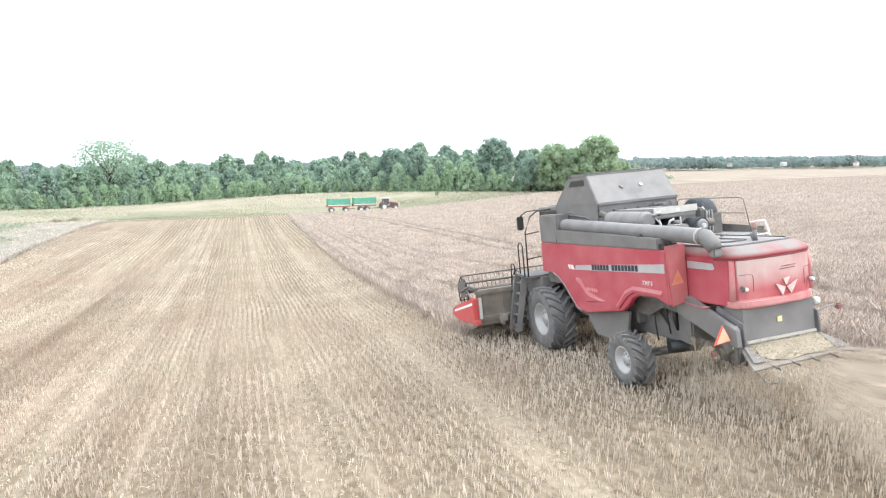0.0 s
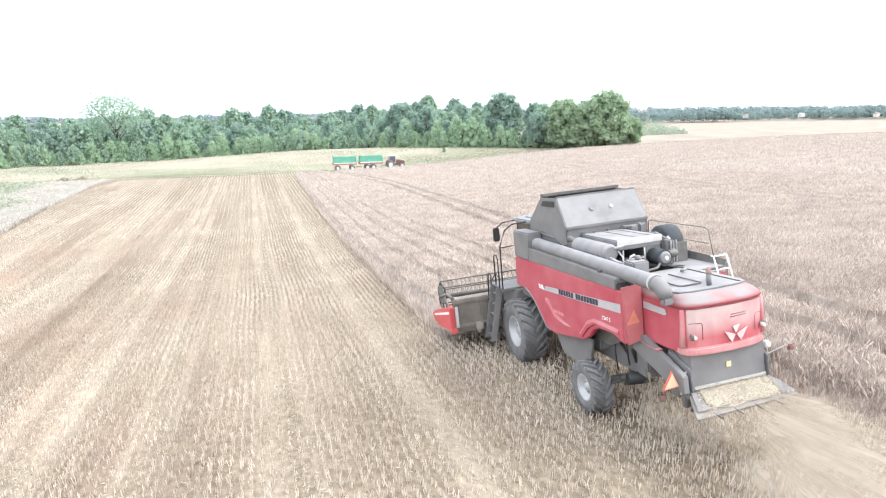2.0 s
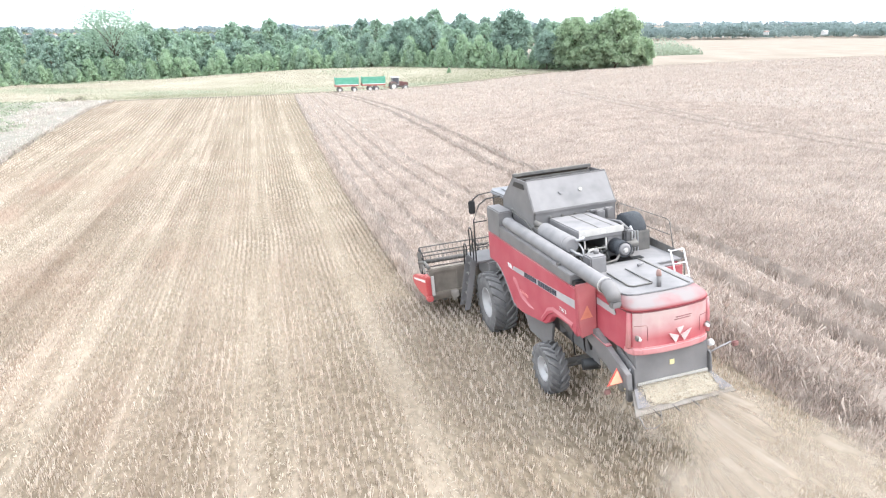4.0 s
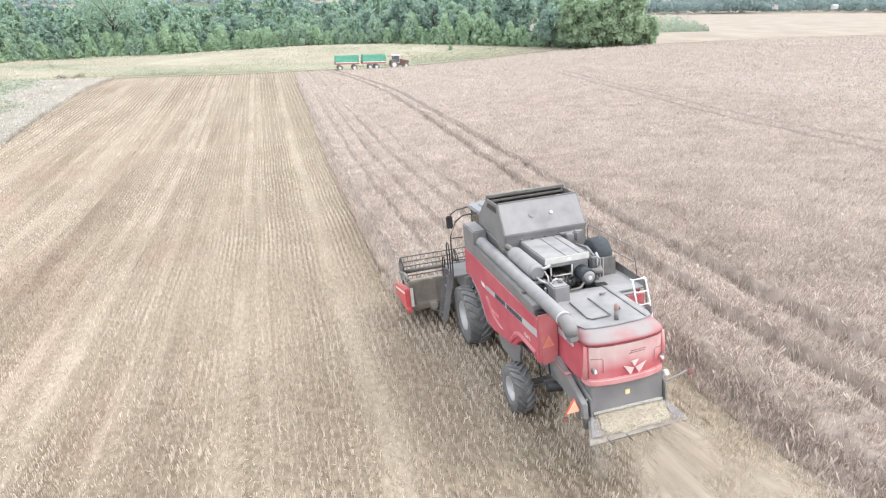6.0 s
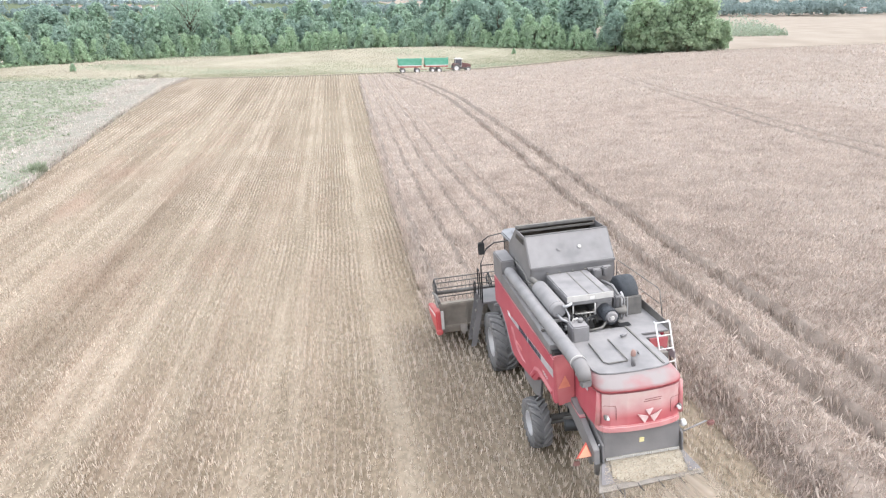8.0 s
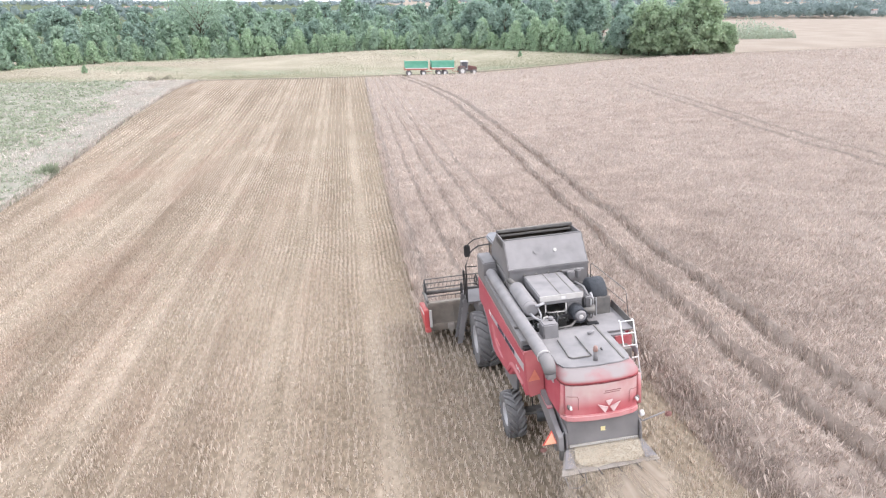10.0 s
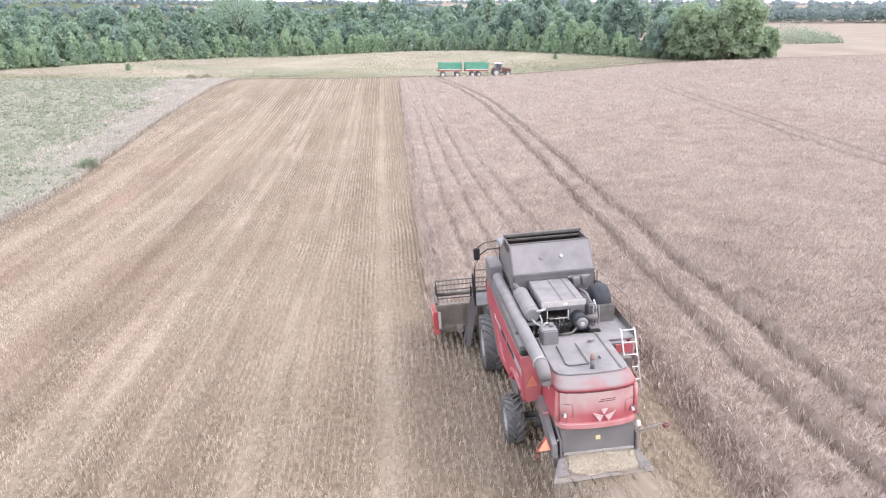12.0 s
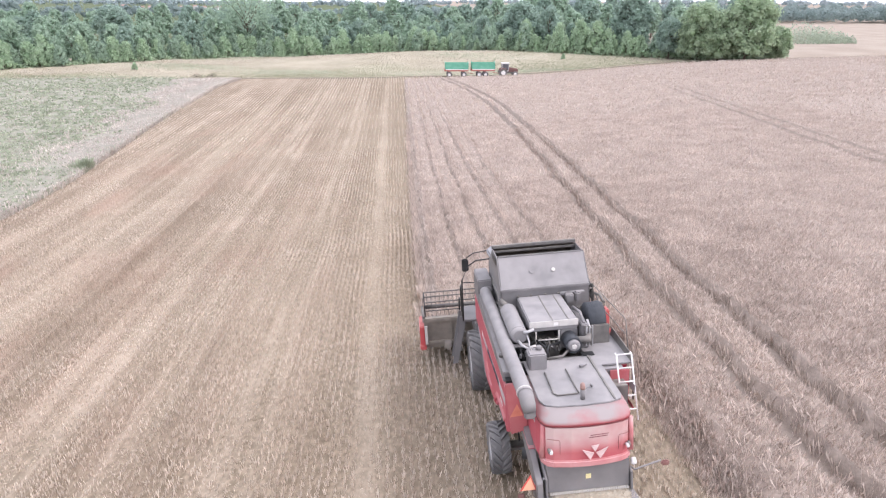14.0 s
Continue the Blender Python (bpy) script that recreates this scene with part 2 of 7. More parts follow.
M["grey"] = surface("grey_paint", ((0.11, 0.106, 0.107), (0.152, 0.147, 0.149)), scale=2, rough=0.5, bump=0.03, dust=0.75, dust_min=0.28, dust_colour=(0.29, 0.27, 0.258))
M["dark"] = surface("dark_steel", ((0.05, 0.05, 0.053), (0.09, 0.088, 0.086)), scale=5, rough=0.55, bump=0.1, dust=0.6, dust_min=0.35, dust_colour=(0.3, 0.27, 0.23))
M["tyre"] = surface("tyre_rubber", ((0.075, 0.075, 0.079), (0.115, 0.113, 0.113)), scale=5, rough=0.85, bump=0.15, fine=90, dust=0.75, dust_min=0.4, dust_colour=(0.28, 0.265, 0.25))
M["rim"] = surface("silver_rim", ((0.38, 0.38, 0.4), (0.5, 0.5, 0.51)), scale=4, rough=0.45, metal=0.3, bump=0.03, dust=0.35)
M["white"] = surface("white_paint", ((0.72, 0.7, 0.68), (0.82, 0.81, 0.8)), scale=3, rough=0.45, bump=0.02, dust=0.2)
M["black"] = surface("black_paint", ((0.015, 0.015, 0.016), (0.03, 0.03, 0.03)), scale=6, rough=0.5, bump=0.02)

M["lidgrey"] = surface("dusty_grey_sheet", ((0.14, 0.136, 0.138), (0.194, 0.188, 0.19)), scale=2.5, rough=0.72, bump=0.04, dust=0.82, dust_colour=(0.325, 0.304, 0.295))
M["lid_inside"] = surface("brown_dusty_sheet", ((0.1, 0.085, 0.07), (0.2, 0.16, 0.13)), scale=3, rough=0.8, bump=0.1)
M["silver"] = surface("silver_band", ((0.38, 0.38, 0.4), (0.48, 0.48, 0.49)), scale=3, rough=0.4, metal=0.1, bump=0.02, dust=0.3)
M["pale"] = surface("pale_bare_metal", ((0.45, 0.43, 0.41), (0.62, 0.6, 0.57)), scale=6, rough=0.55, bump=0.08, dust=0.3)
M["navy"] = surface("navy_lettering", ((0.015, 0.018, 0.035), (0.03, 0.035, 0.06)), scale=6, rough=0.5, bump=0.0)
M["pale_red"] = surface("faded_red_lettering", ((0.6, 0.2, 0.2), (0.7, 0.3, 0.28)), scale=6, rough=0.5, bump=0.0)
M["orange"] = surface("orange_reflective", ((0.85, 0.42, 0.25), (0.9, 0.5, 0.33)), scale=6, rough=0.4, bump=0.0)
M["redsign"] = surface("red_reflective", ((0.6, 0.09, 0.07), (0.72, 0.14, 0.1)), scale=6, rough=0.35, bump=0.0)
M["dull_red"] = surface("dull_red_plastic", ((0.2, 0.09, 0.08), (0.3, 0.16, 0.14)), scale=8, rough=0.6, bump=0.05)
M["dull_amber"] = surface("dusty_amber_plastic", ((0.26, 0.15, 0.12), (0.33, 0.22, 0.19)), scale=8, rough=0.5, bump=0.05)
M["yellow"] = surface("yellow_sticker", ((0.7, 0.62, 0.3), (0.76, 0.68, 0.38)), scale=6, rough=0.5, bump=0.0)
M["lamp"] = surface("lamp_glass", ((0.6, 0.59, 0.58), (0.74, 0.73, 0.72)), scale=14, rough=0.2, bump=0.0)
M["screen"] = surface("dark_blue_mesh", ((0.025, 0.028, 0.034), (0.05, 0.054, 0.06)), scale=8, rough=0.6, bump=0.5, fine=120)
M["dusty_steel"] = surface("brown_dusty_steel", ((0.12, 0.105, 0.09), (0.2, 0.175, 0.15)), scale=3, rough=0.7, bump=0.08, dust=0.5, dust_colour=(0.4, 0.34, 0.26))
M["red_clean"] = surface("bright_red_paint", ((0.46, 0.015, 0.03), (0.55, 0.03, 0.045)), scale=2, rough=0.4, bump=0.02, dust=0.5, dust_colour=(0.5, 0.33, 0.27))
M["chaff"] = surface("chaff", ((0.42, 0.35, 0.26), (0.6, 0.52, 0.41)), scale=3, rough=0.85, bump=0.0, fine=20, per_island=0.25)
M["glass"] = surface("tinted_glass", ((0.02, 0.022, 0.024), (0.03, 0.032, 0.034)), scale=2, rough=0.08, bump=0.0, spec=0.8)

M["roofgrey"] = surface("dusty_roof", ((0.19, 0.19, 0.195), (0.26, 0.255, 0.26)), scale=3, rough=0.7, bump=0.04)
M["pane"] = surface("window_pane", ((0.08, 0.085, 0.1), (0.12, 0.125, 0.14)), scale=2, rough=0.06, bump=0.0, spec=0.9)
M["green"] = surface("trailer_green", ((0.08, 0.35, 0.23), (0.13, 0.45, 0.32)), scale=1.0, rough=0.5, bump=0.05, dust=0.4, dust_colour=(0.35, 0.42, 0.34))
M["chassis_red"] = surface("trailer_red", ((0.36, 0.09, 0.075), (0.48, 0.15, 0.12)), scale=2.0, rough=0.6, bump=0.05, dust=0.3)
M["tractor_body"] = surface("tractor_paint", ((0.09, 0.035, 0.035), (0.2, 0.06, 0.06)), scale=2.0, rough=0.5, bump=0.03, dust=0.3)
M["wall_pale"] = surface("pale_render", ((0.5, 0.49, 0.48), (0.62, 0.61, 0.6)), scale=0.3, rough=0.9, bump=0.0)
M["roof_tile"] = surface("roof_grey_red", ((0.3, 0.2, 0.17), (0.4, 0.28, 0.24)), scale=0.5, rough=0.9, bump=0.0)
M["faded_orange"] = surface("faded_orange_sticker", ((0.6, 0.2, 0.13), (0.68, 0.27, 0.18)), scale=6, rough=0.6, bump=0.0)
M["mark"] = surface("dusty_pale_mark", ((0.56, 0.36, 0.35), (0.7, 0.57, 0.55)), scale=9, rough=0.6, bump=0.0)
M["chaff_layer"] = surface("chaff_layer", ((0.45, 0.4, 0.31), (0.58, 0.52, 0.42)), scale=9, rough=0.9, bump=0.8, fine=70)
M["board"] = surface("dusty_board", ((0.23, 0.205, 0.18), (0.33, 0.295, 0.255)), scale=5, rough=0.85, bump=0.2, fine=40)
M["corner"] = surface("red_paint_corner", ((0.4, 0.04, 0.055), (0.48, 0.07, 0.085)), scale=1.5, rough=0.45, bump=0.02, dust=0.6, dust_min=0.45, dust_colour=(0.52, 0.34, 0.32), spec=0.22)
M["hood_band"] = surface("red_pale_edge", ((0.42, 0.03, 0.05), (0.5, 0.06, 0.08)), scale=2, rough=0.5, bump=0.02, dust=0.9, dust_min=0.62, dust_colour=(0.6, 0.4, 0.38), spec=0.15)
M["red_top"] = surface("red_paint_under_dust", ((0.4, 0.03, 0.045), (0.48, 0.05, 0.07)), scale=1.6, rough=0.5, bump=0.02, dust=1.1, dust_min=0.28, dust_colour=(0.31, 0.272, 0.26), spec=0.05)
M["margin"] = surface("pale_margin_crop", ((0.44, 0.385, 0.34), (0.64, 0.57, 0.51)), scale=0.15, rough=0.85, bump=0.0, fine=3, spec=0.15, per_island=0.2)
# both masses are darker than their plants: shade among the stems, as colour
M["shaded_weed_mass"] = surface("shaded_weed_mass", ((0.185, 0.185, 0.135), (0.3, 0.292, 0.225)), scale=0.7, rough=0.9, bump=0.6, fine=9)
M["shaded_margin_mass"] = surface("margin_crop_shade_mass", ((0.19, 0.178, 0.14), (0.31, 0.287, 0.235)), scale=0.9, rough=0.9, bump=0.6, fine=9)
M["litter"] = surface("straw_litter", ((0.37, 0.31, 0.235), (0.52, 0.45, 0.355)), scale=0.5, rough=0.95, bump=0.0, fine=6, spec=0.05, per_island=0.2)
M["ear_far"] = surface("ripe_crop_mass", ((0.42, 0.347, 0.292), (0.62, 0.529, 0.453)), scale=0.4, rough=0.85, bump=0.0, fine=2, per_island=0.14)
M["wing"] = surface("dusty_grey_board", ((0.18, 0.165, 0.165), (0.25, 0.23, 0.228)), scale=5, rough=0.8, bump=0.1, fine=40)
M["red_seam"] = surface("dark_red_seam", ((0.16, 0.04, 0.045), (0.24, 0.08, 0.08)), scale=6, rough=0.7, bump=0.0)
M["dust"] = thin_dust()
# ---- the lie of the land ----
LAND_Y = np.array([-900, -400, -100, -30, 0, 30, 60, 100, 145, 152, 180, 200, 230, 300, 500, 900, 1400, 1700, 3000], float)
LAND_Z = np.array([22, 14, 6.5, 2.35, 0, -2.25, -3.6, -5.1, -6.4, -6.5, -5.3, -5.8, -6.8, -9, -12, -13, 1, 4, 26], float)
fine_y = np.arange(-900, 3001, 2.0)
fine_z = np.interp(fine_y, LAND_Y, LAND_Z)
kernel = np.exp(-np.linspace(-2, 2, 11) ** 2)
fine_z = np.convolve(np.pad(fine_z, 5, mode="edge"), kernel / kernel.sum(), mode="valid")
fine_z -= np.interp(0, fine_y, fine_z)


def step(a, b, v):
    k = np.clip((v - a) / (b - a), 0, 1)
    return k * k * (3 - 2 * k)


def land(x, y):
    """Height of the ground: it falls away ahead and rises to the right."""
    x, y = np.asarray(x, float), np.asarray(y, float)
    right = 0.07 * x / (1 + np.maximum(x, 0) / 260.0)
    left = np.maximum(x, -22) * 0.07 + np.minimum(x + 22, 0) * 0.01
    cross = np.where(x > 0, right, left)
    fade = 1 - 0.75 * step(20, 150, y) * (1 - step(10, 70, x))
    far = step(150, 400, np.hypot(x, y))
    return np.interp(y, fine_y, fine_z) + cross * fade * (1 - 0.55 * far) + 0.06 * np.sin(x * 0.21 + 1) * np.sin(y * 0.13) + 2.7 * np.exp(-((x - 8) / 44.0) ** 2 - ((y - 196) / 20.0) ** 2) + 4.5 * step(230, 430, y) * step(20, 150, x) + 4.5 * step(450, 900, y) + 4.5 * step(242, 300, y) * (1 - step(90, 140, x)) * (1 - step(380, 470, y))


def verge_x(y):
    """Left border of the stubble."""
    return np.interp(y, [-60, 23, 40, 50, 67, 82, 105, 128, 150], [-24, -31.4, -33.1, -34.8, -37.5, -39.5, -42.2, -44.3, -44.0])


def mesh_object(name, verts, faces, material, kind="", label="", category="", parent=None, smooth=False):
    """One mesh from arrays of vertices and of equal-sided faces."""
    me = bpy.data.meshes.new(name)
    verts, faces = np.asarray(verts, np.float32), np.asarray(faces, np.int32)
    sides = faces.shape[1]
    me.vertices.add(len(verts))
    me.vertices.foreach_set("co", verts.ravel())
    me.loops.add(faces.size)
    me.loops.foreach_set("vertex_index", faces.ravel())
    me.polygons.add(len(faces))
    me.polygons.foreach_set("loop_start", np.arange(0, faces.size, sides, dtype=np.int32))
    me.update(calc_edges=True)
    if smooth:
        me.polygons.foreach_set("use_smooth", np.ones(len(faces), bool))
    me.materials.append(material)
    ob = new(name, me)
    ob.parent = parent
    return tagged(ob, label, category, kind=kind)


def sheet(xs, ys, height):
    gx, gy = np.meshgrid(xs, ys)
    v = np.stack([gx, gy, height(gx, gy)], -1).reshape(-1, 3)
    nx = len(xs)
    i = (np.arange(len(ys) - 1)[:, None] * nx + np.arange(nx - 1)[None]).ravel()
    return v, np.stack([i, i + 1, i + nx + 1, i + nx], 1)


def ground_material():
    """Soil and straw litter in the field, dry grass beyond it; swaths and wheel tracks run along the drive."""
    m = bpy.data.materials.new("field_ground")
    m.use_nodes = True
    n, l = m.node_tree.nodes, m.node_tree.links
    b = n["Principled BSDF"]
    b.inputs["Roughness"].default_value, b.inputs["Specular IOR Level"].default_value = 0.95, 0.1
    tc = n.new("ShaderNodeTexCoord")

    def tex(scale, stretch, detail=5):
        mp, t = n.new("ShaderNodeMapping"), n.new("ShaderNodeTexNoise")
        mp.inputs["Scale"].default_value = stretch
        t.inputs["Scale"].default_value, t.inputs["Detail"].default_value = scale, detail
        l.new(tc.outputs["Object"], mp.inputs["Vector"])
        l.new(mp.outputs["Vector"], t.inputs["Vector"])
        return t.outputs["Fac"]

    def ramp(fac, a, b2, p=0.35, q=0.68):
        r = n.new("ShaderNodeValToRGB")
        r.color_ramp.elements[0].position, r.color_ramp.elements[1].position = p, q
        r.color_ramp.elements[0].color, r.color_ramp.elements[1].color = (*a, 1), (*b2, 1)
        l.new(fac, r.inputs["Fac"])
        return r.outputs["Color"]

    def mix(fac, a, c, kind="MIX"):
        x = n.new("ShaderNodeMix")
        x.data_type, x.blend_type = "RGBA", kind
        if isinstance(fac, float):
            x.inputs["Factor"].default_value = fac
        else:
            l.new(fac, x.inputs["Factor"])
        l.new(a, x.inputs["A"])
        l.new(c, x.inputs["B"])
        return x.outputs["Result"]

    litter = ramp(tex(9.0, (1, 0.5, 1), 8), (0.1, 0.08, 0.052), (0.38, 0.31, 0.23), 0.38, 0.76)
    swath = ramp(tex(0.55, (1, 0.012, 1), 3), (0.2, 0.148, 0.1), (0.44, 0.36, 0.27), 0.36, 0.62)
    patch = ramp(tex(0.07, (1, 0.7, 1), 4), (0.24, 0.19, 0.14), (0.42, 0.35, 0.26), 0.35, 0.65)
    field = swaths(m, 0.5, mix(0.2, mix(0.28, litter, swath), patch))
    grass = mix(0.5, ramp(tex(0.12, (1, 1.6, 1), 6), (0.3, 0.275, 0.195), (0.46, 0.405, 0.31), 0.36, 0.6), ramp(tex(4.0, (1, 1, 1), 6), (0.28, 0.26, 0.19), (0.43, 0.395, 0.31)))
    # field against grass: the border ahead, and the slanting border on the left
    sep = n.new("ShaderNodeSeparateXYZ")
    l.new(tc.outputs["Object"], sep.inputs["Vector"])

    def math_node(op, a, c):
        k = n.new("ShaderNodeMath")
        k.operation = op
        for i, v in enumerate((a, c)):
            if isinstance(v, (int, float)):
                k.inputs[i].default_value = v
            else:
                l.new(v, k.inputs[i])
        return k.outputs[0]

    wob = math_node("MULTIPLY", math_node("SUBTRACT", tex(0.25, (1, 1, 1), 4), 0.5), 3.0)
    # left border: x + 29.5 + 0.12 y > 0
    leftv = math_node("ADD", math_node("ADD", sep.outputs["X"], 29.5), math_node("MULTIPLY", sep.outputs["Y"], 0.12))
    ahead = math_node("ADD", math_node("SUBTRACT", 150.0, sep.outputs["Y"]), math_node("MULTIPLY", sep.outputs["X"], 0.0))
    inside = math_node("MINIMUM", leftv, ahead)
    inside = math_node("ADD", inside, wob)
    k = n.new("ShaderNodeMapRange")
    k.inputs["From Min"].default_value, k.inputs["From Max"].default_value = -0.6, 0.6
    l.new(inside, k.inputs["Value"])
    # leaf litter under the wood
    wood = math_node("MINIMUM", math_node("SUBTRACT", sep.outputs["Y"], 224.0), math_node("SUBTRACT", 100.0, sep.outputs["X"]))
    k2 = n.new("ShaderNodeMapRange")
    k2.inputs["From Min"].default_value, k2.inputs["From Max"].default_value = -2.0, 4.0
    l.new(wood, k2.inputs["Value"])
    floor = ramp(tex(1.5, (1, 1, 1), 5), (0.07, 0.09, 0.05), (0.16, 0.19, 0.1))
    # pale peach stubble on the far slope to the right
    k4 = n.new("ShaderNodeMapRange")
    k4.inputs["From Min"].default_value, k4.inputs["From Max"].default_value = 58.0, 70.0
    l.new(sep.outputs["X"], k4.inputs["Value"])
    grass = mix(k4.outputs["Result"], grass, ramp(tex(0.08, (1, 1, 1), 6), (0.29, 0.24, 0.192), (0.355, 0.302, 0.243)))
    # a worn earth track along the end of the field
    rut = math_node("ABSOLUTE", math_node("ADD", math_node("SUBTRACT", sep.outputs["Y"], 150.6), math_node("MULTIPLY", wob, 0.15)), 0.0)
    k3 = n.new("ShaderNodeMapRange")
    k3.inputs["From Min"].default_value, k3.inputs["From Max"].default_value = 2.0, 1.1
    k3.inputs["To Max"].default_value = 0.9
    l.new(rut, k3.inputs["Value"])
    earth = ramp(tex(0.8, (1, 1, 1), 4), (0.11, 0.1, 0.07), (0.2, 0.17, 0.12))
    l.new(mix(k2.outputs["Result"], mix(k3.outputs["Result"], mix(k.outputs["Result"], grass, field), earth), floor), b.inputs["Base Color"])
    bp = n.new("ShaderNodeBump")
    bp.inputs["Strength"].default_value, bp.inputs["Distance"].default_value = 0.6, 0.06
    l.new(tex(14.0, (1, 0.6, 1), 8), bp.inputs["Height"])
    l.new(bp.outputs["Normal"], b.inputs["Normal"])
    return m


def spread(near, far, first, grow):
    """Grid lines that lie close near the middle and widen outward."""
    a, s = [0.0], first
    while a[-1] < far:
        s = s if a[-1] < near else s * grow
        a.append(a[-1] + s)
    return np.array(a)


gx = spread(70, 3000, 2.0, 1.16)
gy = spread(200, 3000, 2.0, 1.16)
gyb = spread(30, 800, 3.0, 1.3)
v, q = sheet(np.concatenate([-gx[:0:-1], gx]), np.concatenate([-gyb[:0:-1], gy]), land)
mesh_object("ground", v, q, ground_material(), "structure", "harvested grain field falling away to rough dry grassland", "ground", smooth=True)

# ---- stubble, standing crop, weeds ----
rng = np.random.default_rng(7)


def blades(px, py, pz, height, width, lean, n, tip=0.25):
    """Tufts of n upright tapered blades at every place; returns vertices and quads."""
    k = len(px)
    ang = rng.uniform(0, 2 * np.pi, (k, n))
    tilt = rng.uniform(0.1, 1.0, (k, n)) * lean[:, None]
    hgt = height[:, None] * rng.uniform(0.6, 1.15, (k, n))
    bx = px[:, None] + rng.normal(0, 0.022, (k, n))
    by = py[:, None] + rng.normal(0, 0.045, (k, n))
    tx = bx + np.cos(ang) * tilt * hgt
    ty = by + np.sin(ang) * tilt * hgt
    face = rng.uniform(0, np.pi, (k, n))
    wx, wy = np.cos(face) * width[:, None] * 0.5, np.sin(face) * width[:, None] * 0.5
    z0 = np.repeat(pz[:, None], n, 1)
    z1 = z0 + hgt
    v = np.stack([np.stack([bx - wx * 0.6, by - wy * 0.6, z0], -1), np.stack([bx + wx * 0.6, by + wy * 0.6, z0], -1), np.stack([tx + wx * (0.4 + tip), ty + wy * (0.4 + tip), z1], -1), np.stack([tx - wx * (0.4 + tip), ty - wy * (0.4 + tip), z1 - 0.15 * hgt], -1)], 2).reshape(-1, 3)
    return v, np.arange(len(v)).reshape(-1, 4)


CUT_LEFT, CUT_RIGHT, CUT_AHEAD = -2.95, 3.05, 3.0
TRACKS_Y = [-40, -5, 3, 22, 33, 55, 80, 100, 120, 150]
TRACKS_X = [5.6, 5.7, 5.9, 7.3, 8.2, 9.2, 10.0, 9.6, 8.2, 4.5]
FAR_Y, FAR_X = [-30, 11, 28, 60, 82, 110, 150], [24.5, 27.2, 31, 37, 41, 46.5, 54]


def drift(y):
    """Where the left wheel of the near and of the far pair of tracks runs."""
    wob = 0.1 * np.sin(y * 0.6) + 0.06 * np.sin(y * 1.7 + 1)
    return np.interp(y, TRACKS_Y, TRACKS_X) + wob, np.interp(y, FAR_Y, FAR_X) + wob


def track(x, y):
    """1 in the wheel tracks left through the standing crop, 0 elsewhere."""
    near, far = drift(y)
    d = np.minimum(np.abs(x - near), np.abs(x - near - 1.75))
    e = np.minimum(np.abs(x - far), np.abs(x - far - 1.8))
    return np.maximum(1 - step(0.33, 0.43, d), (1 - step(0.2, 0.34, e)) * (1 - step(80, 105, y)))


def standing(x, y):
    """Where the crop is still uncut."""
    return (x > CUT_LEFT) & ((y > CUT_AHEAD) | (x > CUT_RIGHT))


# wheel lanes and chaff bands that run along the drive
LANES = np.array([-4.8, -8.1, -11.3, -14.0, -20.0, -26.0])
LANE_W = np.array([0.34, 0.5, 0.25, 0.55, 0.6, 0.5])


def lane(x, y):
    fan = x / (1 + 0.0035 * np.maximum(y, -20))
    d = np.abs(fan[..., None] + 0.1 * np.sin(y * 0.25)[..., None] - LANES) / LANE_W
    return np.exp(-d.min(-1) ** 2)


def stubble(name, y0, y1, row, along, n, h, w):
    xs = np.arange(-48, CUT_RIGHT, row)
    ys = np.arange(y0, y1, along)
    X, Y = (a.ravel() for a in np.meshgrid(xs, ys))
    X = X * np.where(X < 0, 1 + 0.0035 * np.maximum(Y, -20), 1) + rng.normal(0, 0.018, X.size) + 0.03 * np.sin(Y * 0.5)
    Y = Y + rng.uniform(-along, along, Y.size)
    keep = (X > verge_x(Y) + rng.normal(0, 0.12, X.size)) & ~(standing(X, Y)) & (rng.random(X.size) > 0.3 * lane(X, Y))
    patch = np.sin(X * 0.9 + 2 * np.sin(Y * 0.17)) * np.sin(Y * 0.33 + X * 0.2)
    # tufts stand in short bunches along each row
    bunch = np.abs(np.floor(X / row).astype(np.int64) * 7919 + np.floor(Y / 0.2).astype(np.int64) * 104729) * 2654435761 % 997 / 997.0
    keep &= rng.random(X.size) < (0.86 + 0.2 * patch) * np.clip(0.15 + 1.3 * bunch, 0, 1)
    X, Y = X[keep], Y[keep]
    H = h * rng.uniform(0.7, 1.25, X.size) * (1 - 0.35 * lane(X, Y)) * (1 + 0.12 * np.sin(X * 2.1) * np.sin(Y * 0.2))
    v, q = blades(X, Y, land(X, Y) - 0.02, H, np.full(X.size, w), np.full(X.size, 0.3), n)
    mesh_object(name, v, q, M["straw"], "stuff", "pale cut straw stubble standing in drilled rows", "stubble")


stubble("stubble", -14, 18, 0.205, 0.046, 3, 0.18, 0.028)
stubble("stubble", 18, 50, 0.205, 0.095, 3, 0.17, 0.036)
stubble("stubble", 50, 150, 0.41, 0.15, 2, 0.18, 0.085)

